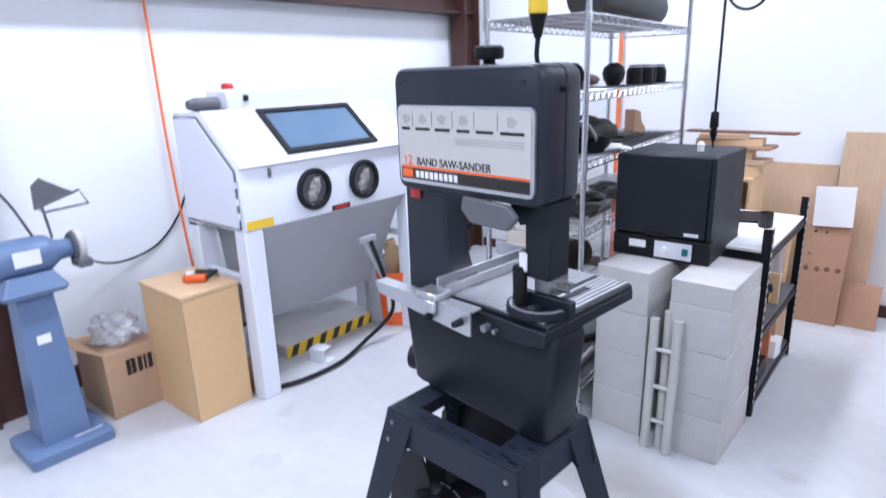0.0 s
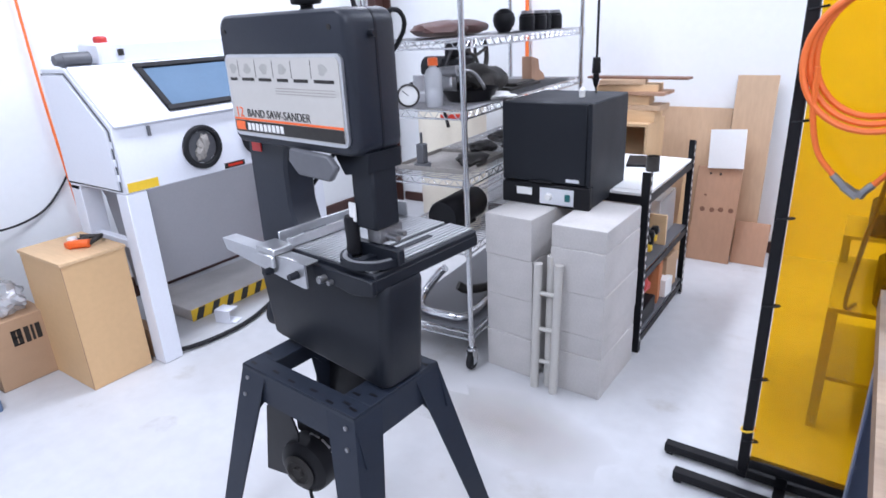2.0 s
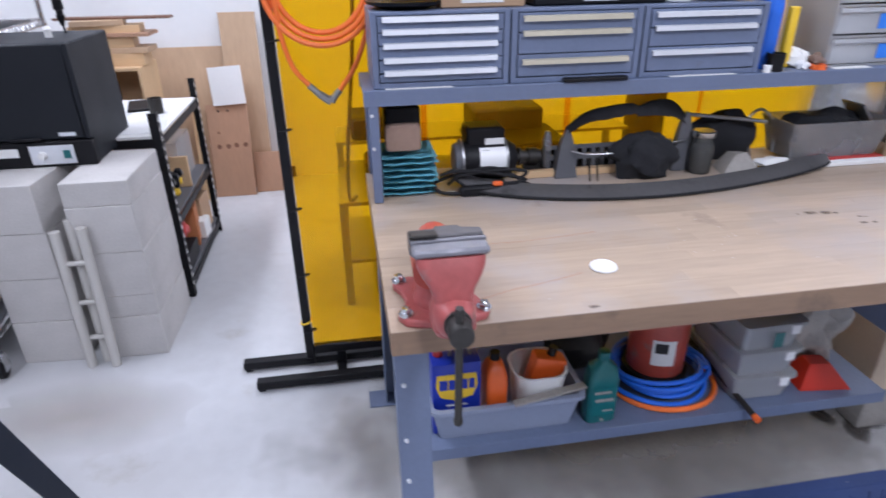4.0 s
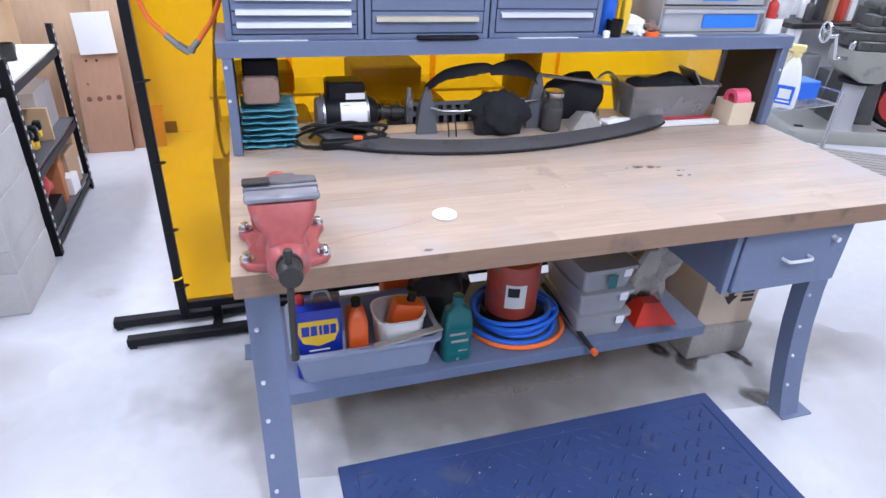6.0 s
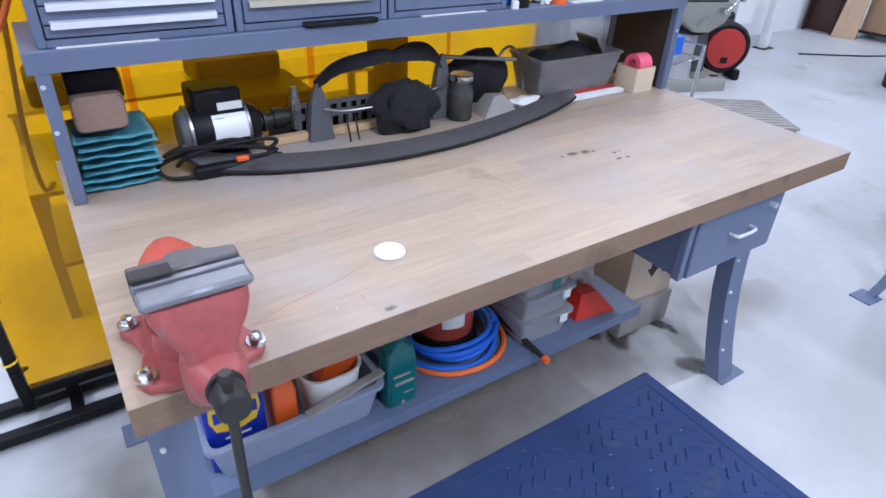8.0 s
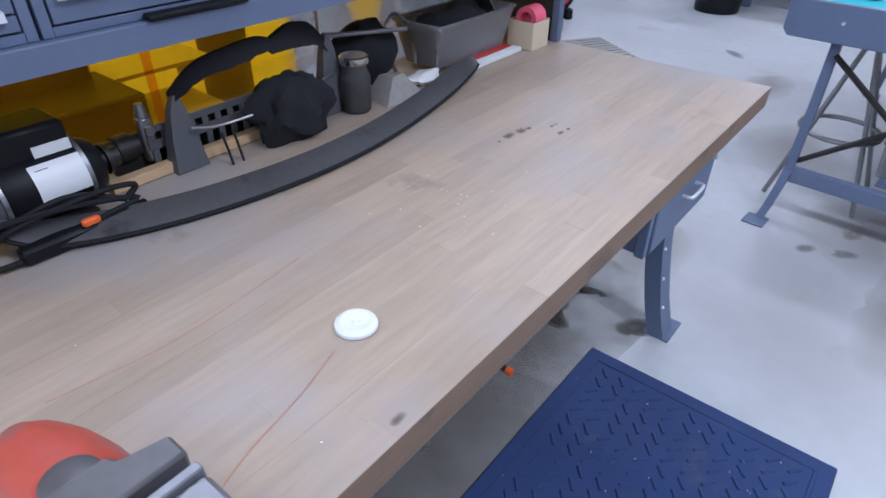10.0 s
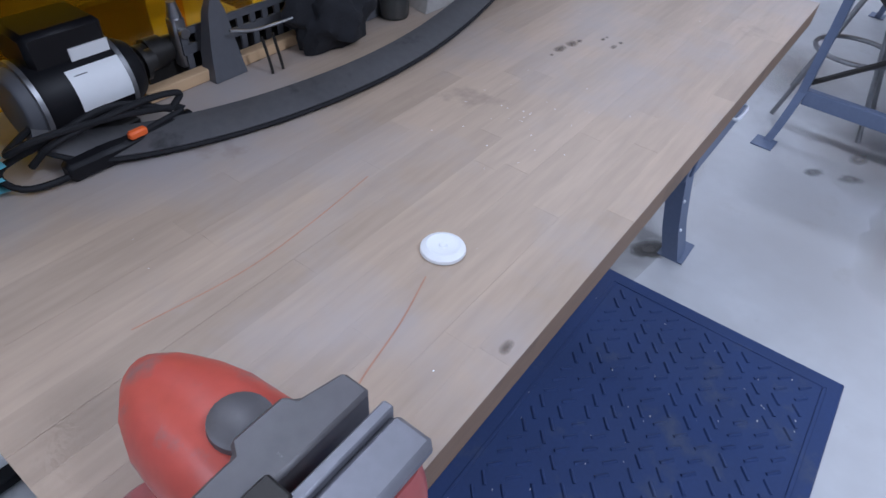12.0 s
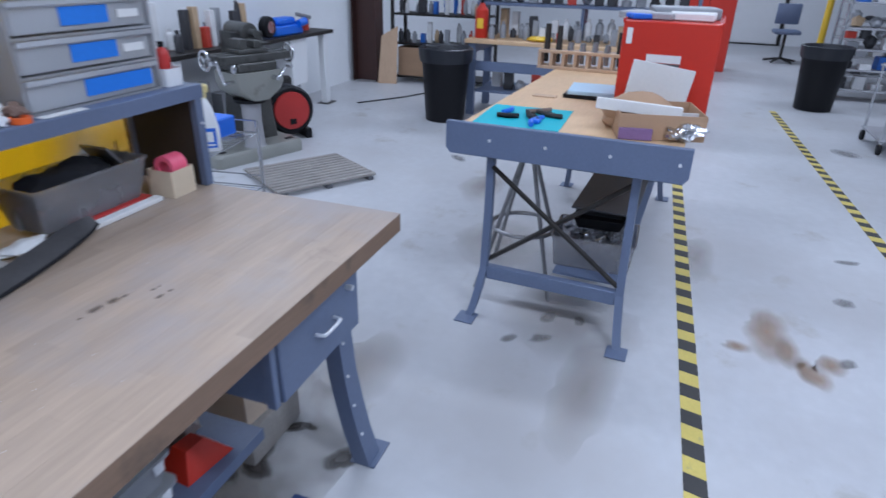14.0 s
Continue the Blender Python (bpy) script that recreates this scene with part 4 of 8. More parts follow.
# a toothed metal strip on a round damper behind the spring
dmp = thing("shock_absorber", (0.6, 0.845, BH + 0.05), "dark shock absorber lying behind the toothed strip", "shock absorber")
part("damper", joined(cyl((-0.13, 0, 0), (0.3, 0, 0), 0.022, seg=20), cyl((-0.15, 0, 0), (-0.13, 0, 0), 0.03, seg=20), cyl((-0.09, 0, 0), (-0.06, 0, 0), 0.028, seg=20)), M_IRON, dmp)
part("stand_off", box(-0.1, 0.25, -0.01, 0.01, -0.0495, -0.018), M_IRON, dmp)
part("fitting", joined(box(-0.045, -0.02, -0.035, -0.01, -0.03, 0.06, 0.004), cyl((-0.032, -0.022, 0.06), (-0.032, -0.022, 0.085), 0.013, 0.008, 14), cyl((-0.032, -0.035, 0.035), (-0.032, -0.046, 0.035), 0.009, seg=12)), M_STEEL, dmp, "bright steel fitting")
single("wood_block", box(0.46, 0.98, 0.775, 0.80, BH + 0.0005, BH + 0.022, 0.002), M_PINE, "narrow pine strip lying on the bench", "wood strip")
comb = thing("toothed_strip", (0.56, 0.805, BH), "grey toothed metal strip with square holes standing on edge", "metal strip")
part("strip", joined(box(0.0, 0.42, 0.0, 0.005, 0.045, 0.062), box(0.0, 0.42, 0.0, 0.005, 0.079, 0.092), *[box(0.0 + 0.03 * k, 0.013 + 0.03 * k, 0.0, 0.005, 0.0625, 0.0785) for k in range(15)]), M_GUARD, comb, "", False)
for k in range(14):
    part("tooth", box(0.004 + 0.03 * k, 0.017 + 0.03 * k, 0.0, 0.005, 0.012 if k % 7 else 0.001, 0.0445, 0.001), M_GUARD, comb, "", False)

ARC_Y = -0.03
arc = [(0.245, 0.725, 0.905), (0.3, 0.697, 0.874), (0.40, 0.652, 0.864), (0.55, 0.603, 0.863), (0.735, 0.575, 0.863), (0.92, 0.577, 0.863), (1.10, 0.605, 0.863), (1.28, 0.648, 0.865), (1.42, 0.69, 0.872), (1.46, 0.705, 0.88)]
pc = curve_pts([(x, y + ARC_Y, z) for x, y, z in arc], 48)
rings = []
for i, p in enumerate(pc):
    t = (pc[min(i + 1, 48)] - pc[max(i - 1, 0)]).normalized()
    s = Vector((-t.y, t.x, 0)).normalized()
    w = 0.056 * min(1, 0.35 + 0.65 * min(i, 48 - i) / 7)
    up = Vector((0, 0, 0.009))
    tilt = Vector((0, 0, 0.022))
    rings.append([p, p + s * w + tilt, p + s * w + tilt + up * 0.6, p + s * w * 0.5 + tilt * 0.6 + up, p + up])
leaf = thing("leaf_spring", (0, 0, 0), "long curved dark grey leaf spring lying on the bench", "leaf spring")
part("blade", loft(rings), M_STRAP, leaf)
part("rolled_edge", tube([p + Vector((0, -0.001, 0.004)) for p in pc], 0.0042, 6), M_RUBBER, leaf, "glossy black front edge")
single("fleece_cap", blob((0.85, 0.735, BH + 0.062), (0.098, 0.06, 0.075), 0.28, 5, 4, 0.09), M_FELT, "crumpled black fleece cloth on the bench", "cloth")

hg = thing("face_shield_headgear", (0.8, 0.775, BH), "dark leather welding headgear standing on its side flaps", "headgear")
def strap(ctrl, wide):
    cc = curve_pts(ctrl, 18)
    rr = []
    for k, p in enumerate(cc):
        w = wide * (0.5 + 0.6 * math.sin(math.pi * (k + 1) / 20)) + 0.004 * noise.noise(Vector((k * 0.7, wide * 90, 3)))
        rr.append([(p.x, p.y - 0.3 * w, p.z - w), (p.x, p.y + 0.5 * w, p.z - 0.8 * w), (p.x, p.y + 0.75 * w, p.z - 0.1 * w), (p.x, p.y + 0.2 * w, p.z)])
    part("crown_strap", loft(rr), M_FELT, hg)
strap([(-0.19, 0.0, 0.155), (-0.14, -0.03, 0.205), (-0.08, -0.06, 0.228), (-0.02, -0.065, 0.235), (0.01, -0.06, 0.225)], 0.03)
strap([(0.0, -0.065, 0.222), (0.06, -0.06, 0.238), (0.12, -0.035, 0.232), (0.17, -0.01, 0.205), (0.205, 0.0, 0.165)], 0.042)
for sx, h in ((-0.185, 0.15), (0.2, 0.185)):
    part("side_flap", loft([[(sx + x, y * 0.006, z) for x, y, z in ((-0.004, -1, h), (0.006, -1, h), (0.006, 1, h), (-0.004, 1, h))], [(sx + x, y * 0.01, z) for x, y, z in ((-0.018, -1, h * 0.8), (0.016, -1, h * 0.8), (0.016, 1, h * 0.8), (-0.018, 1, h * 0.8))], [(sx + x, y * 0.014, z) for x, y, z in ((-0.028, -1, h * 0.45), (0.024, -1, h * 0.45), (0.024, 1, h * 0.45), (-0.028, 1, h * 0.45))], [(sx + x, y * 0.02, z) for x, y, z in ((-0.036, -1, 0.0008), (0.034, -1, 0.0008), (0.034, 1, 0.0008), (-0.036, 1, 0.0008))]]), M_GUARD, hg, "grey leather flap")
part("wire_frame", tube(curve_pts([(-0.18, -0.03, 0.09), (-0.12, -0.035, 0.078), (0.0, -0.05, 0.085), (0.1, -0.05, 0.1), (0.2, -0.02, 0.1)], 24), 0.0028, 6), M_STEEL, hg)
for lx in (-0.13, -0.105):
    part("wire_leg", tube(curve_pts([(lx, -0.05, 0.07), (lx + 0.004, -0.056, 0.03), (lx + 0.006, -0.06, 0.001)], 8), 0.0028, 6), M_IRON, hg)

jar = thing("mason_jar", (1.045, 0.735, BH), "small glass jar of dark liquid with a steel lid", "jar")
part("glass", lathe([(0.032, 0.0006), (0.036, 0.006), (0.037, 0.085), (0.03, 0.105), (0.03, 0.118), (0, 0.118)], seg=24), M_JAR, jar)
part("contents", lathe([(0.03, 0.004), (0.0335, 0.01), (0.0335, 0.08), (0, 0.08)], seg=20), M_DARKGLASS, jar, "dark liquid")
part("lid", lathe([(0.034, 0.116), (0.035, 0.118), (0.035, 0.132), (0.031, 0.135), (0, 0.134)], seg=24), M_CHROME, jar, "tarnished steel screw lid")
single("leather_scrap", loft([[(1.10, 0.685, BH + 0.001), (1.23, 0.675, BH + 0.001), (1.24, 0.76, BH + 0.001), (1.12, 0.78, BH + 0.001)], [(1.16, 0.72, BH + 0.055), (1.19, 0.715, BH + 0.06), (1.2, 0.76, BH + 0.05), (1.16, 0.77, BH + 0.05)]]), M_MASK, "folded grey leather scrap on the bench", "leather")
single("dust_mask", blob((1.30, 0.74, BH + 0.014), (0.06, 0.03, 0.016), 0.35, 9, 3, 0.1), M_PAPER, "flattened white dust mask on the bench", "mask")
single("rubber_boot_part", blob((1.18, 0.85, BH + 0.075), (0.11, 0.05, 0.09), 0.35, 11, 3, 0.08), M_FELT, "black rubber machine boot under the riser", "rubber boot")
single("steel_rod", cyl((1.02, 0.80, BH + 0.17), (1.29, 0.79, BH + 0.135), 0.006, seg=10), M_STEEL, "thin steel rod leaning over the rubber boot", "rod")
single("wire_loop", tube(curve_pts([(1.28, 0.82, BH + 0.01), (1.26, 0.84, BH + 0.12), (1.31, 0.85, BH + 0.16), (1.36, 0.84, BH + 0.11), (1.36, 0.82, BH + 0.02)], 24), 0.005, 8), M_STEEL, "grey bent wire loop standing beside the tub", "wire loop")
single("book", box(1.43, 1.71, 0.69, 0.72, BH + 0.0008, BH + 0.015, 0.002), M_PAPER, "white booklet lying under the plastic tub", "booklet")
single("red_folder", box(1.44, 1.70, 0.722, 0.9, BH + 0.0008, BH + 0.017, 0.002), M_RED, "flat red folder under the plastic tub", "folder")
tub = thing("plastic_tub", (1.53, 0.805, BH + 0.0175), "smoky clear plastic tub full of black cloth", "tub")
part("tub", tray(-0.185, 0.175, -0.085, 0.085, 0, 0.12, 0.003, 0.022, 0.006), M_SMOKE, tub)
part("cloth", joined(blob((-0.03, 0, 0.085), (0.12, 0.06, 0.06), 0.35, 31, 3, 0.1), blob((0.05, 0.01, 0.08), (0.08, 0.055, 0.05), 0.4, 33, 3, 0.1)), M_FELT, tub, "black cloth")
part("steel_plate", moved(box(-0.004, 0.004, -0.05, 0.05, -0.06, 0.07, 0.001), pose(0.12, 0.0, 0.105, 0, -38, 0)), M_STEEL, tub, "worn steel plate leaning in the tub")
cb = single("card_box", tray(1.73, 1.825, 0.665, 0.76, BH + 0.0008, BH + 0.083, 0.003, 0, 0, 0.004), M_CREAM, "small open cream cardboard box on the bench", "box")
pk = thing("tape_dispenser", (1.775, 0.705, BH + 0.004), "bright pink roll of tape in a cardboard box", "tape roll")
part("roll", moved(lathe([(0.02, -0.03), (0.036, -0.03), (0.036, 0.03), (0.02, 0.03), (0.02, -0.03)], (0, 0, 0), 28, False), pose(0, 0, 0.085, 0, 90, 0)), M_PINK, pk)
part("stand", box(-0.03, 0.03, -0.03, 0.03, 0.0, 0.06, 0.004), M_PINK, pk)

# ---- things on the lower shelf ----
LZ = 0.2625
gb = single("parts_bin", tray(0.118, 0.545, 0.31, 0.58, LZ + 0.0005, LZ + 0.12, 0.004, 0.02, 0.012, 0.02), M_GREYBIN, "long grey plastic bin on the lower shelf", "bin")
wd = thing("oil_can", (0.19, 0.375, LZ + 0.005), "blue and yellow rectangular oil tin standing in the bin", "oil tin")
part("tin", box(-0.068, 0.068, -0.028, 0.045, 0.002, 0.24, 0.004, 2), M_WDBLUE, wd)
shield = [(-0.055, 0.205), (0.055, 0.205), (0.058, 0.165), (0.045, 0.13), (0.0, 0.115), (-0.045, 0.13), (-0.058, 0.165)]
part("shield", prism(shield, "y", -0.0295, -0.028), M_YELLOW, wd, "yellow shield on the tin", False)
part("brand_bar", joined(*[box(x, x + w, -0.0305, -0.0296, 0.155, 0.188) for x, w in ((-0.048, 0.022), (-0.022, 0.018), (0.002, 0.008), (0.014, 0.016), (0.034, 0.016))]), M_WDBLUE, wd, "dark blue brand bars", False)
part("small_print", box(-0.03, 0.03, -0.0295, -0.0281, 0.098, 0.103), M_PAPER, wd, "", False)
part("cap", cyl((-0.045, 0.02, 0.24), (-0.045, 0.02, 0.262), 0.014, seg=16, bev=0.002), M_RED, wd, "red screw cap")
part("carry_handle", tube(curve_pts([(-0.015, 0.01, 0.24), (-0.005, 0.01, 0.275), (0.03, 0.01, 0.278), (0.045, 0.01, 0.24)], 14), 0.005, 8, flat=0.4), M_STEEL, wd)
ob = thing("orange_jug", (0.305, 0.385, LZ + 0.005), "orange plastic oil bottle with a black cap", "bottle")
part("jug", loft([[(x, y, z) for x, y in rrect(-w, w, -d, d, 0.012)] for w, d, z in ((0.028, 0.04, 0.002), (0.03, 0.045, 0.01), (0.03, 0.045, 0.17), (0.024, 0.03, 0.2), (0.013, 0.014, 0.215))]), M_ORANGE, ob)
part("cap", cyl((0, 0, 0.213), (0, 0, 0.238), 0.014, seg=14), M_BLACK, ob)
single("grey_bucket", tray(0.36, 0.515, 0.335, 0.48, LZ + 0.0052, LZ + 0.17, 0.003, 0.012, 0.004, 0.05), M_PAPER, "pale grey tub holding an orange bottle in the bin", "tub")
o2 = thing("orange_can", (0.435, 0.41, LZ + 0.009), "orange bottle with a black cap lying in a tub", "bottle")
part("jug", moved(box(-0.05, 0.05, -0.03, 0.03, 0, 0.17, 0.012, 2), pose(0, 0, 0.02, 0, 14, 0)), M_ORANGE, o2)
part("cap", cyl((0.043, 0, 0.185), (0.05, 0, 0.21), 0.013, seg=14), M_BLACK, o2)
single("red_tin", box(0.43, 0.53, 0.60, 0.66, LZ + 0.0005, LZ + 0.27, 0.006), M_ORANGE, "tall orange-red tin behind the bin", "tin")
single("paint_stick", moved(box(-0.11, 0.11, -0.012, 0.012, 0, 0.008, 0.001), pose(0.45, 0.32, LZ + 0.121, 0, -3, 8)), M_MASK, "greyed wood slat across the bin", "slat")
single("dark_machine_part", blob((0.62, 0.6, LZ + 0.09), (0.12, 0.09, 0.1), 0.3, 40, 3, 0.08), M_IRON, "dark greasy machine part at the back of the shelf", "machine part")
tb = thing("teal_bottle", (0.61, 0.345, LZ), "teal plastic motor oil bottle on the lower shelf", "bottle")
part("jug", loft([[(x, y, z) for x, y in rrect(-w, w, -d, d, 0.014)] for w, d, z in ((0.042, 0.026, 0.0005), (0.045, 0.03, 0.008), (0.045, 0.03, 0.14), (0.038, 0.026, 0.185), (0.016, 0.015, 0.205), (0.015, 0.015, 0.212))]), M_TEAL, tb)
part("cap", cyl((0, 0, 0.21), (0, 0, 0.235), 0.017, seg=16, bev=0.002), M_TEAL, tb)
part("label", box(-0.036, 0.036, -0.0315, -0.0301, 0.03, 0.13), M_TEAL, tb, "darker teal label", False)
part("print_bar", joined(box(-0.03, 0.02, -0.0325, -0.0316, 0.108, 0.116), box(-0.025, 0.03, -0.0325, -0.0316, 0.08, 0.09), box(0.0, 0.03, -0.0325, -0.0316, 0.045, 0.049), box(-0.005, 0.003, -0.0325, -0.0316, 0.01, 0.02)), M_MASK, tb, "pale unreadable print", False)
pump = thing("red_canister", (0.86, 0.5, LZ), "faded red round canister with a paper label", "canister")
part("can", lathe([(0.085, 0.02), (0.088, 0.03), (0.09, 0.24), (0.086, 0.25), (0, 0.252)], seg=30), M_VISE2, pump)
part("foot_ring", lathe([(0.1, 0.0006), (0.104, 0.01), (0.1, 0.05), (0.086, 0.055), (0, 0.055)], seg=30), M_BLACK, pump)
part("label", sheet(lambda u, v: (0.0915 * math.sin(radians(-38 + 44 * u)), -0.0915 * math.cos(radians(-38 + 44 * u)), 0.1 + 0.09 * v), 8, 2), M_PAPER, pump, "paper label with dark print")
part("label_print", sheet(lambda u, v: (0.0922 * math.sin(radians(-33 + 24 * u)), -0.0922 * math.cos(radians(-33 + 24 * u)), 0.145 + 0.035 * v), 6, 2), M_IRON, pump)
hs = thing("blue_air_hose", (0.86, 0.47, LZ), "coiled bright blue air hose on the lower shelf", "hose")
pts = []
for k in range(5 * 40 + 1):
    a = 2 * math.pi * k / 40
    loop = k / 40
    r = 0.150 + 0.012 * math.sin(a * 0.37 + loop) - 0.011 * (loop % 3)
    pts.append((r * math.cos(a) * 1.02, r * 0.92 * math.sin(a), 0.010 + 0.0145 * loop + 0.006 * math.sin(2 * a + loop)))
part("coil", tube(pts + [(pts[-1][0] + 0.0, pts[-1][1] - 0.06, pts[-1][2] + 0.002)], 0.0078, 8), M_BLUE, hs)
h2 = thing("orange_air_hose", (0.87, 0.475, LZ), "orange air hose looped under the blue one", "hose")
part("coil", tube([(0.168 * math.cos(a), 0.16 * math.sin(a), 0.0095 + 0.003 * math.sin(3 * a)) for a in [2 * math.pi * k / 60 for k in range(60)]], 0.0085, 8, True), M_ORANGE_HOSE, h2)
single("steel_conduit", joined(cyl((1.035, 0.60, LZ + 0.05), (1.056, 0.255, LZ + 0.01), 0.009, seg=12)), M_IRON, "thin grey rod jutting out over the shelf lip", "rod")
single("rod_tip", cyl((1.0562, 0.2545, LZ + 0.0098), (1.0575, 0.236, LZ + 0.0076), 0.0105, seg=12), M_ORANGE, "orange rubber cap on a grey rod", "cap")
for k in range(3):
    z = LZ + 0.0006 + 0.092 * k
    tt = thing("storage_tote", (1.14 - 0.008 * k, 0.455, z), "clear plastic storage box with a snap lid", "storage box", "stacked clear boxes", 2.0 * (k - 1))
    body = part("box", tray(-0.105, 0.085, -0.13, 0.14, 0, 0.078, 0.0025, 0.012, 0.004, 0.015), M_CLEAR, tt)
    part("lid", loft([[(x, y, zz) for x, y in rrect(-0.112, 0.092, -0.137, 0.147, 0.016)] for zz in (0.0785, 0.09)]), M_CLEAR, tt)
    part("latch", box(0.03, 0.06, -0.142, -0.1375, 0.055, 0.085, 0.002), M_WHITE, tt)
    part("contents", blob((0, 0, 0.03), (0.075, 0.1, 0.028), 0.35, 50 + k, 3, 0.08), M_CLUTTER[(2, 2, 4)[k]], tt, "mixed small parts")
single("green_tag", box(1.105, 1.135, 0.309, 0.3105, LZ + 0.205, LZ + 0.255), M_TEAL, "green paper tag on a clear box", "tag")
single("red_wheel_chock", loft([[(1.27, 0.34, LZ + 0.0006), (1.43, 0.32, LZ + 0.0006), (1.44, 0.43, LZ + 0.0006), (1.28, 0.45, LZ + 0.0006)], [(1.31, 0.37, LZ + 0.075), (1.37, 0.36, LZ + 0.078), (1.375, 0.41, LZ + 0.075), (1.315, 0.42, LZ + 0.075)]]), M_REDCAB, "red plastic wheel chock on the lower shelf", "wheel chock")
single("canvas_bag", blob((1.385, 0.52, LZ + 0.13), (0.115, 0.09, 0.14), 0.55, 61, 4, 0.06), M_CANVAS, "crumpled pale grey canvas bag on the lower shelf", "bag")
single("yellow_case", box(1.22, 1.36, 0.44, 0.6, LZ + 0.277, LZ + 0.315, 0.005), M_YELLOW, "flat yellow case on top of the clear boxes", "case")
# boxes on the floor under the drawer
single("base_crate", box(1.6, 1.88, 0.40, 0.66, 0.0008, 0.14, 0.01, 2), M_MASK, "grey-white plastic crate on the floor", "crate", rz=0)
crt = thing("shipping_carton", (1.75, 0.52, 0.1405), "brown shipping carton with printed arrows", "carton", "", -4)
part("carton", box(-0.12, 0.12, -0.1, 0.14, 0, 0.23, 0.003), M_CARD2, crt)
part("arrow_mark", prism([(0.0, 0.09), (0.03, 0.13), (0.012, 0.13), (0.012, 0.165), (-0.012, 0.165), (-0.012, 0.13), (-0.03, 0.13)], "y", -0.1015, -0.1001), M_IRON, crt, "printed arrow", False)
part("print_block", joined(*[box(0.05, 0.1, -0.1015, -0.1001, z, z + 0.012) for z in (0.1, 0.12, 0.14)]), M_IRON, crt, "", False)

# ---- amber welding screen behind the bench ----
scr = thing("welding_screen", (0, 1.07, 0), "amber vinyl welding screen in a black steel frame", "welding screen")
SX0, SX1, SZ1 = -0.262, 2.0, 1.95
for x in (SX0, SX1):
    part("post", box(x - 0.016, x + 0.016, -0.016, 0.016, 0.07, SZ1, 0.003), M_BLACK, scr)
part("bottom_rail", box(SX0 + 0.017, SX1 - 0.017, -0.015, 0.015, 0.09, 0.125, 0.003), M_BLACK, scr)
part("top_rail", box(SX0 + 0.017, SX1 - 0.017, -0.015, 0.015, SZ1 - 0.035, SZ1, 0.003), M_BLACK, scr)
part("foot_bar", box(-0.53, 0.35, 0.03, 0.07, 0.012, 0.045, 0.003), M_BLACK, scr)
part("foot_bar", box(-0.465, 0.35, -0.105, -0.065, 0.012, 0.045, 0.003), M_BLACK, scr)
part("foot_bar", box(1.6, 2.22, 0.03, 0.07, 0.012, 0.045, 0.003), M_BLACK, scr)
for q in ((-0.16, -0.125, -0.064, 0.029, 0.014, 0.043), (-0.16, -0.125, -0.012, 0.022, 0.0435, 0.089), (SX0 - 0.014, SX0 + 0.014, -0.014, 0.05, 0.0455, 0.069)):
    part("foot_link", box(*q), M_BLACK, scr)
for q in ((-0.525, -0.5, 0.035, 0.065), (-0.46, -0.435, -0.1, -0.07), (0.3, 0.34, -0.1, -0.07), (0.3, 0.34, 0.035, 0.065), (1.62, 1.66, 0.035, 0.065), (2.16, 2.2, 0.035, 0.065)):
    part("foot_pad", box(*q, 0.0008, 0.0118), M_RUBBER, scr)
part("foot_link", box(SX1 - 0.014, SX1 + 0.014, -0.014, 0.05, 0.0455, 0.069), M_BLACK, scr)
for k, (xa, xb) in enumerate(((SX0 + 0.02, 0.22), (0.20, 0.72), (0.70, 1.22), (1.20, SX1 - 0.02))):
    s = sheet(lambda u, v: (xa + (xb - xa) * u, -0.019 - 0.004 * (k % 2) + 0.006 * math.sin(9 * u + 2 * k + 1.5 * v) + 0.006 * noise.noise(Vector((u * 2.2, v * 5, k * 3))), 0.13 + (SZ1 - 0.17) * v), 26, 40)
    part("vinyl_panel", solid(s, 0.0008), M_GLASS_AMBER, scr, "see-through amber vinyl panel")
for z in (0.2, 0.44, 0.70, 0.98, 1.26, 1.55, 1.82):
    part("snap_ring", tube([(SX0 + 0.012 + 0.022 * math.cos(a), -0.012 + 0.008 * math.sin(a), z + 0.004 * math.cos(a)) for a in [2 * math.pi * k / 14 for k in range(14)]], 0.0035, 6, True), M_BLACK, scr)
part("yellow_tie", tube([(SX0 + 0.021 * math.cos(a), 0.021 * math.sin(a), 0.235 + 0.006 * math.cos(a)) for a in [2 * math.pi * k / 14 for k in range(14)]], 0.0035, 6, True), M_YELLOW, scr, "yellow cable tie")

oh = thing("orange_hose_coil", (-0.095, 1.03, 1.43), "orange air hose coiled and hung on the welding screen", "hose")
for k in range(3):
    r = 0.14 + 0.007 * k
    part("loop", tube([((r + 0.006 * k) * math.cos(a), -0.012 - 0.014 * k + 0.004 * math.sin(2 * a + k), 1.12 * r * math.sin(a) - 0.009 * k + 0.012) for a in [2 * math.pi * j / 48 for j in range(48)]], 0.0085, 8, True), M_ORANGE_HOSE, oh)
part("tail", tube(curve_pts([(-0.13, -0.05, -0.02), (-0.125, -0.04, -0.14), (-0.1, -0.035, -0.24), (-0.055, -0.03, -0.3)], 20), 0.0075, 8), M_ORANGE_HOSE, oh)
part("tail", tube(curve_pts([(0.14, -0.03, -0.02), (0.135, -0.03, -0.12), (0.09, -0.03, -0.24), (0.035, -0.03, -0.315)], 20), 0.0075, 8), M_ORANGE_HOSE, oh)
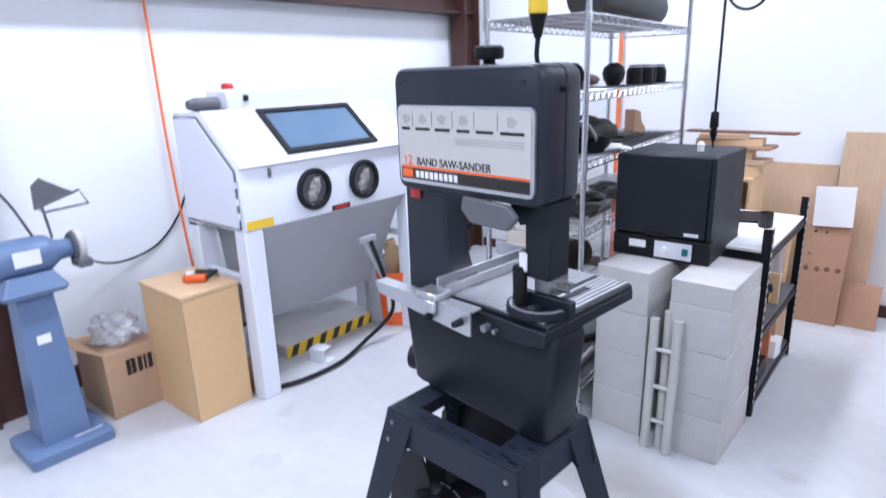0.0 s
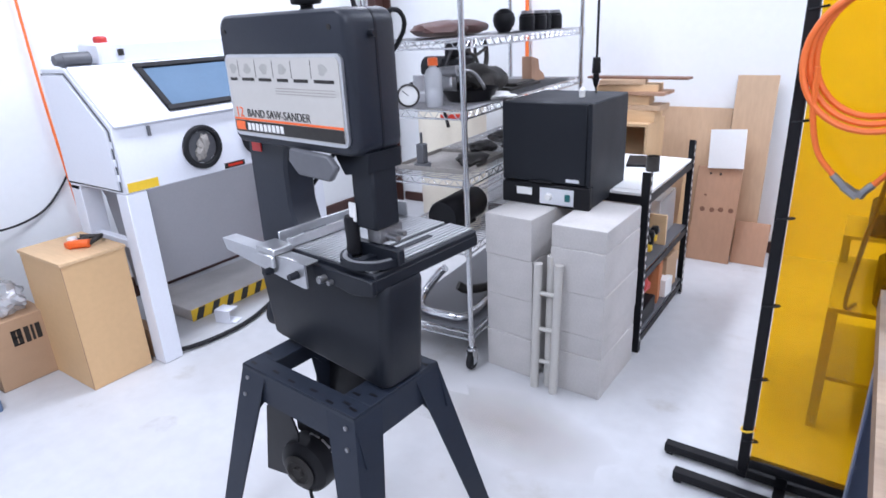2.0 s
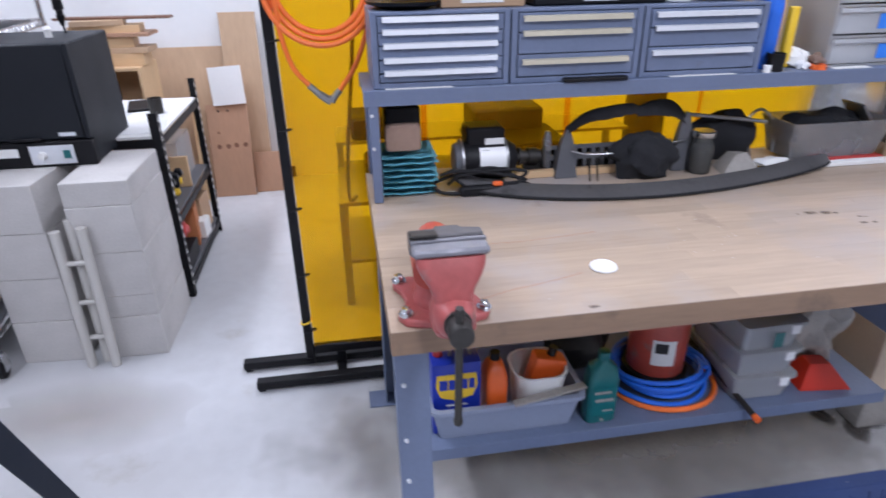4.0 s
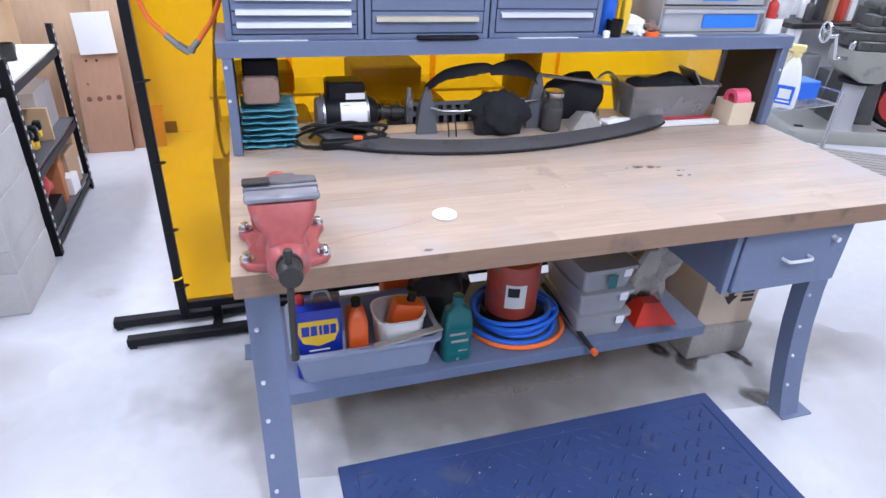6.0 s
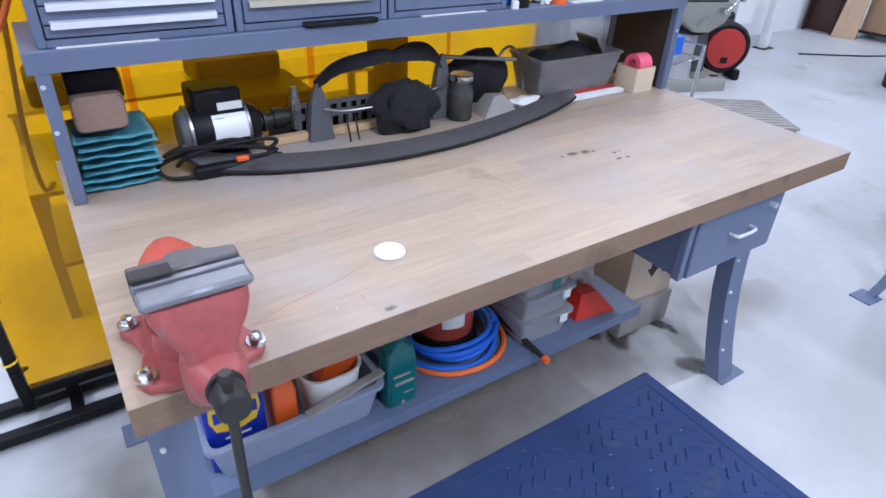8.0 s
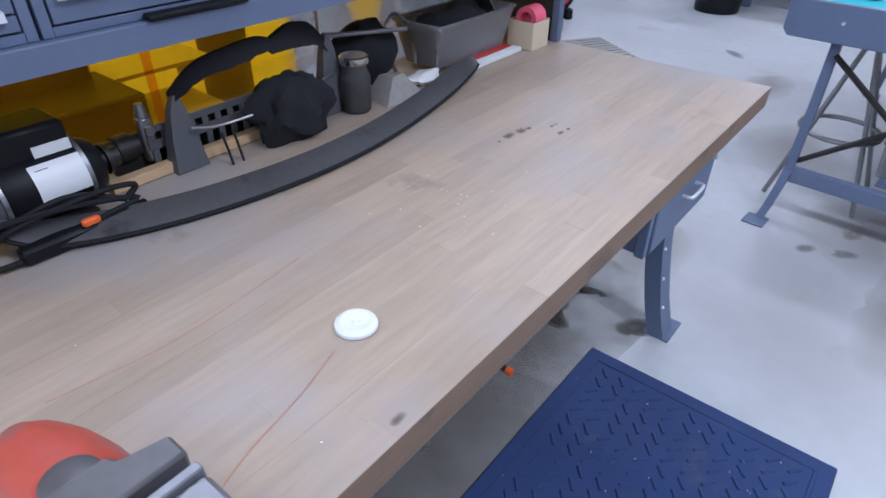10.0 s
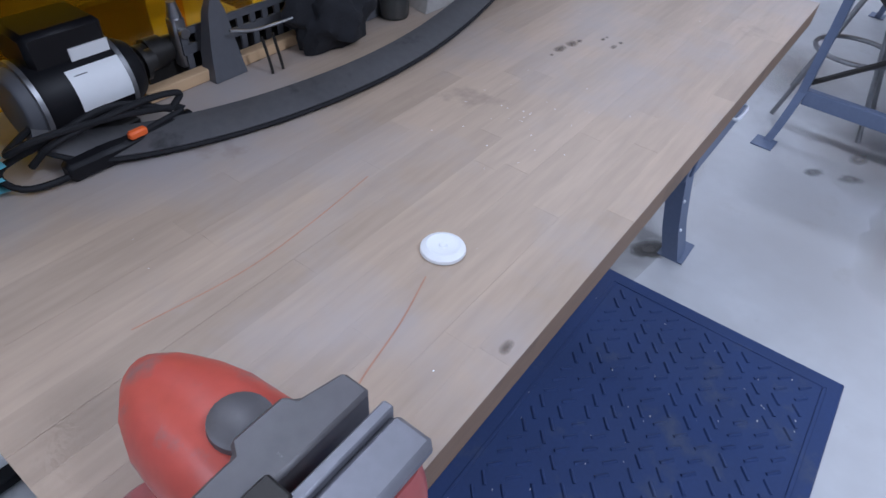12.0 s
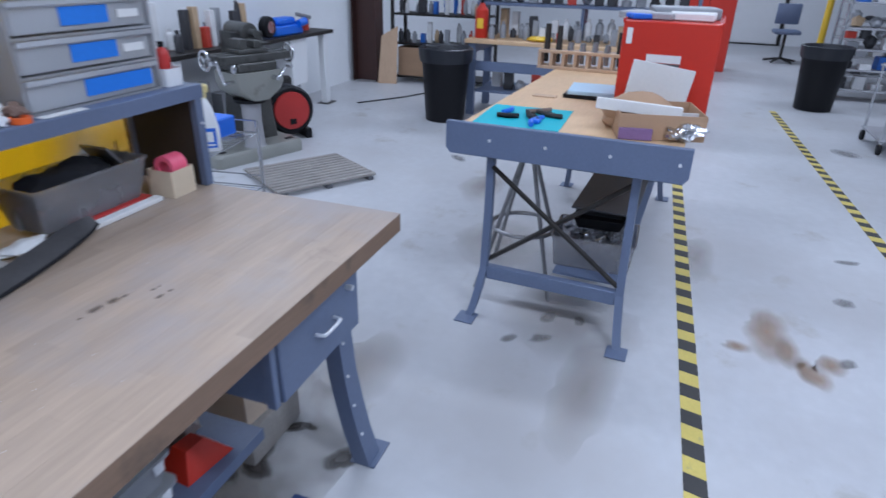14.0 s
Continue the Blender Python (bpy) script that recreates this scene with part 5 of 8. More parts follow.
part("coupling", joined(cyl((-0.058, -0.03, -0.297), (-0.03, -0.03, -0.325), 0.010, seg=12), cyl((-0.03, -0.03, -0.325), (0.005, -0.03, -0.35), 0.0125, seg=6), cyl((0.035, -0.03, -0.315), (0.006, -0.03, -0.348), 0.010, seg=12), cyl((0.005, -0.03, -0.35), (0.012, -0.03, -0.336), 0.014, seg=6)), M_STEEL, oh, "steel quick coupling")
part("hook", tube(curve_pts([(0.0, 0.03, 0.185), (0.0, -0.03, 0.19), (0.0, -0.06, 0.16), (0.0, -0.06, 0.185)], 12), 0.004, 6), M_IRON, oh)

# ---- band saw on its stand ----
saw = thing("band_saw", (-1.21, 0.235, 0), "charcoal grey band saw on a splayed steel stand", "band saw", "", -6.0)
# stand: apron frame with four splayed angle legs
SW, SD, SZ = 0.217, 0.152, 0.714


def spart(*args):
    """A part of the stand, which stands a little to the side of the saw."""
    o = part(*args)
    o.matrix_basis = pose(0.057, -0.112, 0, 0, 0, 2)
    return o


for sy in (-1, 1):
    spart("apron", prism([(-SW, SZ), (SW, SZ), (SW + 0.03, SZ - 0.125), (SW - 0.045, SZ - 0.125), (SW - 0.075, SZ - 0.092), (-SW + 0.075, SZ - 0.092), (-SW + 0.045, SZ - 0.125), (-SW - 0.03, SZ - 0.125)], "y", sy * SD - 0.002, sy * SD + 0.002), M_STAND, saw, "", False)
for sx in (-1, 1):
    spart("apron", prism([(-SD, SZ), (SD, SZ), (SD + 0.018, SZ - 0.125), (SD - 0.045, SZ - 0.125), (SD - 0.07, SZ - 0.092), (-SD + 0.07, SZ - 0.092), (-SD + 0.045, SZ - 0.125), (-SD - 0.018, SZ - 0.125)], "x", sx * SW - 0.002, sx * SW + 0.002), M_STAND, saw, "", False)
for x0, x1, y0, y1 in ((-SW, SW, -SD, -SD + 0.055), (-SW, SW, SD - 0.055, SD), (-SW, -SW + 0.07, -SD + 0.055, SD - 0.055), (SW - 0.09, SW, -SD + 0.055, SD - 0.055)):
    spart("top_flange", box(x0, x1, y0, y1, SZ, SZ + 0.004, 0.001), M_STAND, saw)
for sx in (-1, 1):
    for sy in (-1, 1):
        tx, ty, fx, fy = sx * SW, sy * SD, sx * (SW + 0.135), sy * (SD + 0.142)
        w = 0.066
        la = loft([[(tx, ty, SZ), (tx - sx * w * 1.5, ty, SZ), (tx - sx * w * 1.5, ty - sy * 0.004, SZ), (tx, ty - sy * 0.004, SZ)], [(fx, fy, 0.001), (fx - sx * w * 0.75, fy, 0.001), (fx - sx * w * 0.75, fy - sy * 0.004, 0.001), (fx, fy - sy * 0.004, 0.001)]])
        lb = loft([[(tx, ty - sy * 0.004, SZ), (tx, ty - sy * w * 1.4, SZ), (tx - sx * 0.004, ty - sy * w * 1.4, SZ), (tx - sx * 0.004, ty - sy * 0.004, SZ)], [(fx, fy - sy * 0.004, 0.001), (fx, fy - sy * w * 0.75, 0.001), (fx - sx * 0.004, fy - sy * w * 0.75, 0.001), (fx - sx * 0.004, fy - sy * 0.004, 0.001)]])
        leg = spart("leg", joined(la, lb), M_STAND, saw, "", False)
        for k in range(2):
            z = SZ - 0.03 - 0.05 * k
            u = (SZ - z) / SZ
            part("bolt", cyl((tx + (fx - tx) * u - sx * 0.03, ty + (fy - ty) * u, z), (tx + (fx - tx) * u - sx * 0.03, ty + (fy - ty) * u + sy * 0.005, z), 0.006, seg=6), M_STEEL, leg)
for bx, by in ((-0.19, -0.135), (-0.1, -0.13), (-0.03, -0.135), (0.05, -0.13), (0.12, -0.14), (0.16, -0.12), (0.19, -0.13), (0.15, -0.08), (0.19, -0.06), (0.16, 0.0), (0.2, 0.03), (0.16, 0.08), (0.2, 0.12), (-0.2, -0.08), (-0.19, 0.0), (-0.2, 0.1)):
    spart("slot_mark", box(bx - 0.012, bx + 0.012, by - 0.004, by + 0.004, SZ + 0.004, SZ + 0.0046), M_BLACK, saw, "", False)
motor = part("motor", moved(lathe([(0.04, -0.105), (0.075, -0.1), (0.086, -0.09), (0.09, -0.07), (0.09, 0.07), (0.086, 0.09), (0.07, 0.1), (0.055, 0.105), (0, 0.106)], (0, 0, 0), 30), pose(-0.13, -0.075, 0.315, 90, 0, 12)), M_BLACK, saw, "black drive motor hung in the stand")
part("fan_grille", moved(lathe([(0.052, 0.107), (0.056, 0.112), (0.04, 0.118), (0.036, 0.112), (0.02, 0.112), (0.016, 0.122), (0, 0.122)], (0, 0, 0), 26), pose(-0.13, -0.075, 0.315, 90, 0, 12)), M_IRON, motor, "grey fan end")
part("terminal_box", box(-0.2, -0.1, -0.11, -0.02, 0.38, 0.47, 0.006), M_BLACK, motor)
for k in range(5):
    part("cooling_slot", moved(box(-0.018, 0.018, -0.002, 0.002, -0.004, 0.004, 0.001), pose(-0.13, -0.075, 0.315, 90, 0, 12) @ pose(0.088 * math.cos(k * 0.5 - 0.6), 0.088 * math.sin(k * 0.5 - 0.6), 0.04, 0, 0, 90 + math.degrees(k * 0.5 - 0.6))), M_STEEL, motor, "bright vent slot")
part("motor_bracket", prism([(-0.3, 0.3), (-0.06, 0.25), (0.05, 0.42), (0.07, 0.73), (-0.08, 0.73), (-0.27, 0.52)], "y", 0.04, 0.047), M_BLACK, saw, "black motor mounting plate", False)
part("motor_plate", prism([(-0.33, 0.2), (-0.15, 0.25), (-0.12, 0.43), (-0.16, 0.52), (-0.27, 0.47)], "y", -0.16, -0.154), M_BLACK, saw, "black steel motor plate", False)
part("drive_pulley", cyl((-0.13, 0.048, 0.33), (-0.13, 0.07, 0.33), 0.05, seg=26, bev=0.004), M_IRON, saw)
part("drive_belt", tube([(-0.13 + 0.052 * math.cos(radians(a)), 0.06, 0.33 + 0.052 * math.sin(radians(a))) for a in range(180, 361, 15)] + [(0.04, 0.06, 0.82), (-0.04, 0.06, 0.82)], 0.006, 6, True), M_RUBBER, saw, "rubber drive belt")
part("motor_cord", tube(curve_pts([(-0.1, -0.16, 0.25), (-0.05, -0.18, 0.225), (0.02, -0.16, 0.235), (0.07, -0.12, 0.3)], 16), 0.005, 6), M_RUBBER, saw)
# lower housing
part("lower_housing", loft([[(x, y, z + (0.024 * (0.28 - x) / 0.48 if z < 0.8 else 0)) for x, y in rrect(-w0, w1, -0.145 + d, -0.005, 0.026)] for w0, w1, d, z in ((0.168, 0.250, 0.022, 0.7185), (0.182, 0.266, 0.008, 0.7215), (0.19, 0.274, 0.001, 0.732), (0.222, 0.296, 0.0, 0.985), (0.216, 0.29, 0.006, 1.0))]), M_SAWDARK, saw, "near-black lower wheel housing", True, 50)
part("dust_port", joined(cyl((-0.18, -0.085, 0.785), (-0.235, -0.105, 0.785), 0.034, 0.04, 24, 0.008)), M_SAWDARK, saw)
# C-shaped column with a hollow throat
colp = [(-0.235, 1.0), (-0.232, 1.32), (0.03, 1.32), (-0.035, 1.305), (-0.065, 1.28), (-0.078, 1.23), (-0.078, 1.13), (-0.066, 1.085), (-0.035, 1.052), (0.02, 1.03), (0.1, 1.022), (0.1, 1.0)]
part("column", prism(colp, "y", -0.105, -0.015, 0.008), M_SAW, saw)
# upper housing with raised cover
hd = rrect(-0.20, 0.27, 1.298, 1.592, 0.03)
hd2 = [(x, z + (0.012 * math.cos((x - 0.03) / 0.25 * 1.4) if z > 1.5 else 0)) for x, z in hd]
head = part("upper_housing", loft([[(0.0325 + (x - 0.0325) * s, y, 1.455 + (z - 1.455) * s) for x, z in hd2] for s, y in ((0.93, -0.02), (0.985, -0.028), (1.0, -0.04), (1.0, -0.135), (0.985, -0.15), (0.95, -0.157))]), M_SAW, saw)
part("cover_seam", loft([[(0.0325 + (x - 0.0325) * s, y, 1.455 + (z - 1.455) * s) for x, z in hd2] for s, y in ((1.004, -0.08), (1.004, -0.086))]), M_SAWDARK, saw, "", False)
sg = part("sign_panel", prism(rrect(-0.176, 0.25, 1.32, 1.51, 0.016), "y", -0.1645, -0.1575), M_ALU, saw, "bordered instruction sign")
part("sign_face", prism(rrect(-0.168, 0.242, 1.327, 1.503, 0.012), "y", -0.1662, -0.1646), M_SIGN, sg, "off-white printed face", False)
part("brand_band", box(-0.167, 0.241, -0.1675, -0.1663, 1.33, 1.357), M_IRON, sg, "black band", False)
part("red_band", box(-0.167, 0.241, -0.1675, -0.1663, 1.3585, 1.3635), M_ORANGE, sg, "", False)
part("red_square", box(-0.163, -0.125, -0.1678, -0.1663, 1.334, 1.355), M_ORANGE, sg, "red square", False)
part("brand_bar", joined(*[box(-0.113 + 0.0165 * k, -0.113 + 0.0165 * k + 0.0115, -0.1684, -0.1676, 1.335, 1.352) for k in range(9)]), M_PAPER, sg, "pale brand letters as bars", False)
lettering("12", 0.034, M_ORANGE, sg, pose(-0.142, -0.1668, 1.376, 90, 0, 0))
lettering("BAND SAW-SANDER", 0.0262, M_IRON, sg, pose(0.012, -0.1668, 1.375, 90, 0, 0))
part("picture_box", joined(*[box(x, x + 0.001, -0.1668, -0.1663, 1.459, 1.497) for x in (-0.12, -0.052, 0.016, 0.084, 0.152)]), M_IRON, sg, "", False)
part("caption_bar", joined(*[box(x, x + w, -0.1668, -0.1663, 1.451, 1.458) for x, w in ((-0.16, 0.03), (-0.11, 0.05), (-0.042, 0.05), (0.03, 0.04), (0.09, 0.05), (0.16, 0.065))]), M_IRON, sg, "unreadable captions", False)
M_BLOT = mat("faded_print", (0.36, 0.35, 0.33), 0.5, vary=0.1, bump=0)
for x in (-0.143, -0.085, -0.018, 0.05, 0.19):
    part("picture_blot", prism([(x + 0.014 * math.cos(a) * (1 + 0.3 * math.sin(3 * a + x * 40)), 1.478 + 0.012 * math.sin(a)) for a in [2 * math.pi * k / 11 for k in range(11)]], "y", -0.1667, -0.1663), M_BLOT, sg, "small grey drawing", False)
part("text_bar", joined(*[box(0.02, 0.225, -0.1667, -0.1663, z, z + 0.0015) for z in (1.436, 1.43, 1.424)]), M_MASK, sg, "fine unreadable print", False)
for x in (-0.17, 0.215):
    part("cover_screw", cyl((x, -0.152, 1.562), (x, -0.159, 1.56), 0.006, seg=10), M_IRON, saw)
part("tension_knob", joined(lathe([(0.018, 1.612), (0.014, 1.616), (0.014, 1.622), (0.032, 1.624), (0.034, 1.629), (0.034, 1.648), (0.028, 1.653), (0, 1.653)], (0.06, -0.085, -0.014), 14)), M_BLACK, saw, "black tension knob")
part("side_pin", cyl((0.268, -0.1, 1.545), (0.286, -0.1, 1.545), 0.007, seg=10), M_SAWDARK, saw)
part("badge", box(-0.205, -0.165, -0.1105, -0.106, 1.265, 1.29, 0.001), M_RED, saw, "small red badge")
part("guard_flap", prism([(0.05, 1.306), (0.185, 1.3), (0.21, 1.275), (0.185, 1.243), (0.075, 1.246), (0.044, 1.275)], "y", -0.176, -0.158, 0.004), M_GUARD, saw, "grey blade guard flap")
part("guide_post", joined(box(0.188, 0.26, -0.118, -0.04, 1.125, 1.305, 0.006), prism([(0.15, 1.305), (0.268, 1.305), (0.262, 1.262), (0.186, 1.25)], "y", -0.13, -0.03)), M_SAWDARK, saw)
part("guide_block", joined(box(0.2, 0.245, -0.095, -0.02, 1.085, 1.125, 0.003), cyl((0.245, -0.07, 1.1), (0.278, -0.07, 1.1), 0.009, seg=12), cyl((0.245, -0.035, 1.1), (0.266, -0.035, 1.1), 0.007, seg=12)), M_STEEL, saw)
part("blade", box(0.186, 0.1875, -0.06, -0.046, 1.046, 1.125), M_CHROME, saw)
part("blade_guard", box(0.178, 0.2, -0.125, -0.119, 1.14, 1.185, 0.002), M_PAPER, saw, "small white guard tab")
# table with ribs
tbl = part("table", joined(box(-0.045, 0.287, -0.16, 0.21, 1.016, 1.042, 0.004), box(0.257, 0.289, -0.162, 0.212, 0.998, 1.03, 0.004), box(-0.0, 0.24, -0.1, 0.12, 0.985, 1.017), prism([(0.08, 1.03), (0.29, 1.03), (0.29, 0.993), (0.22, 0.98), (0.08, 1.0)], "y", -0.175, -0.158, 0.003)), M_SAWDARK, saw, "dark table casting")
for k in range(23):
    x = -0.039 + 0.0139 * k
    if not 0.178 < x < 0.19:
        part("rib", box(x, x + 0.0088, -0.157, 0.207, 1.042, 1.0455), M_ALU, tbl, "", False)
rail_face = [(-0.25, 1.043), (0.105, 1.043), (0.105, 0.982), (0.09, 0.98), (-0.235, 1.012)]
part("rail", joined(prism(rail_face, "y", -0.214, -0.209), box(-0.25, 0.105, -0.209, -0.172, 1.038, 1.043, 0.001)), M_ALU, saw, "pale aluminium fence rail")
part("fence", joined(box(-0.052, -0.046, -0.17, 0.185, 1.0465, 1.084, 0.001), box(-0.046, -0.018, -0.17, 0.185, 1.0465, 1.052, 0.001), box(-0.018, -0.013, -0.17, 0.185, 1.0465, 1.072, 0.001)), M_ALU, saw, "aluminium rip fence")
part("fence_clamp", joined(box(-0.075, 0.0, -0.225, -0.165, 1.044, 1.062, 0.003), box(-0.07, -0.005, -0.228, -0.216, 1.012, 1.044, 0.003)), M_ALU, saw, "cast fence clamp")
part("fence_end_plate", box(-0.16, 0.055, 0.186, 0.192, 1.046, 1.088, 0.001), M_ALU, saw, "upright plate on the fence end")
for x, z in ((-0.03, 1.0), (0.075, 1.012)):
    part("rail_knob", cyl((x, -0.215, z), (x, -0.24, z), 0.010, 0.008, 14), M_SAWDARK, saw)
part("rail_stop", joined(cyl((0.13, -0.176, 1.004), (0.13, -0.198, 1.004), 0.009, seg=12), cyl((0.155, -0.176, 1.0), (0.155, -0.19, 1.0), 0.006, seg=12)), M_STEEL, saw)
GX, GY = 0.222, -0.1
half = [(GX + 0.078 * math.cos(radians(a)), GY + 0.078 * math.sin(radians(a))) for a in range(180, 361, 10)]
inner = [(GX + 0.052 * math.cos(radians(a)), GY + 0.052 * math.sin(radians(a))) for a in range(360, 179, -10)]
part("mitre_gauge", joined(prism(half + inner, "z", 1.048, 1.064), prism([(GX - 0.012, GY - 0.06), (GX + 0.012, GY - 0.06), (GX + 0.012, GY), (GX - 0.012, GY)], "z", 1.048, 1.06), box(GX - 0.08, GX + 0.085, GY - 0.002, GY + 0.02, 1.047, 1.084, 0.003), box(GX - 0.008, GX + 0.008, -0.15, 0.1, 1.0455, 1.0478)), M_SAWDARK, saw, "dark half-round mitre gauge")
part("mitre_scale", tube([(GX + 0.066 * math.cos(radians(a)), GY + 0.066 * math.sin(radians(a)), 1.0645) for a in range(186, 356, 8)], 0.0055, 6, flat=0.3), M_ALU, saw, "bright scale arc")
part("mitre_handle", lathe([(0.017, 1.0605), (0.018, 1.07), (0.0165, 1.09), (0.018, 1.142), (0.0155, 1.15), (0.0, 1.151)], (GX - 0.045, GY - 0.018, 0), 22), M_BLACK, saw, "black mitre gauge handle")

# hanging power drop above the saw
drop = thing("power_drop", (-1.06, 0.19, TOP - 0.04), "yellow power drop hanging over the band saw", "power drop")
part("cord", cyl((0, 0, 0.039), (0, 0, -2.2), 0.005, seg=8), M_YELLOW, drop)
part("connector", joined(cyl((0, 0, -2.2), (0, 0, -2.26), 0.02, 0.022, 12, 0.003)), M_YELLOW, drop, "yellow connector")
part("plug", joined(cyl((0, 0, -2.26), (0, 0, -2.31), 0.02, 0.008, 12)), M_BLACK, drop, "black plug")
part("saw_cord", tube(curve_pts([(0, 0, -2.31), (0.0, 0, -2.36), (0.02, 0.03, -2.385), (0.06, 0.07, -2.37), (0.05, 0.1, -2.42), (-0.06, 0.1, -2.54), (-0.2, 0.085, -2.72), (-0.32, 0.05, -2.86)], 30), 0.0055, 8), M_RUBBER, drop, "black saw cord")

# ---- blast cabinet ----
bc = thing("blast_cabinet", (-2.83, 0.5, 0), "white abrasive blasting cabinet with two glove ports", "blast cabinet")
W = 1.22
prof = [(0, 0.885), (0, 1.19), (-0.29, 1.44), (-0.52, 1.44), (-0.52, 0.86), (-0.44, 0.86), (-0.4, 0.885)]
part("housing", prism(prof, "y", 0, W, 0.006), M_CABWHITE, bc)
part("side_door", prism([(-0.03, 0.905), (-0.03, 1.17), (-0.3, 1.41), (-0.5, 1.41), (-0.5, 0.905)], "y", -0.012, -0.0005, 0.003), M_CABWHITE, bc, "hinged side door")
part("door_seal", tube([(x, -0.003, z) for x, z in ((-0.022, 0.9), (-0.022, 1.175), (-0.298, 1.418), (-0.508, 1.418), (-0.508, 0.898))], 0.004, 6, True), M_GUARD, bc)
for z in (0.95, 1.02, 1.1):
    part("hinge", cyl((-0.012, -0.012, z), (-0.012, -0.012, z + 0.03), 0.008, seg=10), M_CABWHITE, bc)
slope = Matrix.Translation((0, 0, 1.19)) @ Matrix.Rotation(math.atan2(0.25, 0.29), 4, "Y")
L = math.hypot(0.25, 0.29)
part("lid", moved(box(-L + 0.005, 0.012, 0.005, W - 0.005, 0.001, 0.014, 0.004), slope), M_CABWHITE, bc, "sloped lid")
fr = joined(box(-L + 0.03, -L + 0.062, 0.3, 0.92, 0.0145, 0.03, 0.003), box(-0.062, -0.03, 0.3, 0.92, 0.0145, 0.03, 0.003), box(-L + 0.062, -0.062, 0.3, 0.332, 0.0145, 0.03, 0.003), box(-L + 0.062, -0.062, 0.888, 0.92, 0.0145, 0.03, 0.003))
part("window_frame", moved(fr, slope), M_RUBBER, bc, "black window gasket")
part("window_pane", moved(box(-L + 0.062, -0.062, 0.332, 0.888, 0.0146, 0.019), slope), M_SCREEN, bc, "blue-tinted viewing pane", False)
for y in (0.427, 0.779):
    at = pose(0.0006, y, 1.03, 0, 90, 0)
    ring = part("glove_port", moved(lathe([(0.082, 0), (0.108, 0), (0.108, 0.016), (0.102, 0.022), (0.086, 0.022), (0.082, 0.014), (0.082, 0)], (0, 0, 0), 40, False), at), M_RUBBER, bc, "black glove port ring")
    part("sleeve", moved(loft([[(0.081 * s * math.cos(a) * (1 + 0.06 * math.sin(7 * a + 9 * z)), 0.081 * s * math.sin(a), z) for a in [2 * math.pi * k / 30 for k in range(30)]] for s, z in ((1, 0.002), (0.85, 0.004), (0.6, 0.003), (0.3, 0.004))]), at), M_GUARD, ring, "dark rubber sleeve")
    part("glove", moved(joined(blob((-0.02, 0.005, 0.014), (0.045, 0.03, 0.014), 0.6, 7, 3, 0.03), blob((0.025, -0.02, 0.012), (0.035, 0.028, 0.012), 0.6, 8, 3, 0.03)), at), M_MASK, ring, "crumpled pale glove")
part("brand_plate", box(0.0006, 0.004, 0.54, 0.665, 0.892, 0.92), M_IRON, bc, "", False)
part("brand_bar", box(0.0042, 0.005, 0.56, 0.65, 0.90, 0.913), M_REDCAB, bc, "red brand bar", False)
part("warning_label", box(0.0006, 0.0022, 0.015, 0.165, 0.892, 0.935), M_YELLOW, bc, "yellow warning label", False)
part("latch", box(0.0006, 0.012, 0.16, 0.175, 1.13, 1.175, 0.002), M_GUARD, bc)
part("top_box", box(-0.5, -0.3, 0.18, 0.95, 1.4405, 1.54, 0.01), M_CABWHITE, bc, "white light box")
part("switch", box(-0.2995, -0.29, 0.27, 0.295, 1.48, 1.51), M_IRON, bc)
part("red_cap", lathe([(0.03, 0), (0.032, 0.02), (0.024, 0.03), (0, 0.03)], (-0.4, 0.25, 1.5405), 16), M_RED, bc, "small red cap")
part("blower", joined(cyl((-0.34, 0.02, 1.475), (-0.34, 0.15, 1.475), 0.032, seg=20, bev=0.004), cyl((-0.34, -0.01, 1.475), (-0.34, 0.02, 1.475), 0.022, 0.03, 20), box(-0.37, -0.31, 0.03, 0.14, 1.4405, 1.448)), M_GUARD, bc, "grey blower motor")
for lx in (0.0, -0.43):
    for ly in (0.0, W - 0.1):
        part("leg", joined(box(lx - 0.09, lx, ly, ly + 0.1, 0.0008, 0.884, 0.003)), M_CABWHITE, bc)
for ly in (0.02, W - 0.06):
    part("leg_brace", box(-0.43, -0.09, ly, ly + 0.04, 0.6, 0.64, 0.003), M_CABWHITE, bc)
part("hopper", loft([[(x, y, z) for x, y in ((a, c), (b, c), (b, d), (a, d))] for a, b, c, d, z in ((-0.5, -0.01, 0.11, W - 0.11, 0.884), (-0.47, -0.06, 0.13, W - 0.13, 0.8), (-0.40, -0.26, 0.14, W - 0.14, 0.36), (-0.40, -0.28, 0.14, W - 0.14, 0.3))]), M_HOPPER, bc, "grey sheet steel hopper")
part("suction_hose", joined(tube(curve_pts([(-0.02, 0.82, 0.66), (0.03, 0.86, 0.45), (0.02, 0.93, 0.2), (-0.05, 0.75, 0.04), (0.02, 0.45, 0.02), (-0.03, 0.12, 0.02), (-0.25, -0.02, 0.02)], 50), 0.012, 8)), M_RUBBER, bc, "black suction hose")
part("air_line", joined(cyl((-0.03, 0.76, 0.68), (0.02, 0.93, 0.3), 0.012, seg=10), box(-0.04, -0.01, 0.74, 0.86, 0.655, 0.69, 0.003)), M_HOPPER, bc)
single("dust_filter_tank", lathe([(0.085, 0.0008), (0.09, 0.01), (0.09, 0.4), (0.07, 0.45), (0, 0.46)], (-3.12, 1.62, 0), 24), M_HOPPER, "grey filter canister under the cabinet", "canister")
plat = thing("floor_platform", (-3.55, 0.86, 0), "low concrete-topped platform with hazard striped edge", "platform")
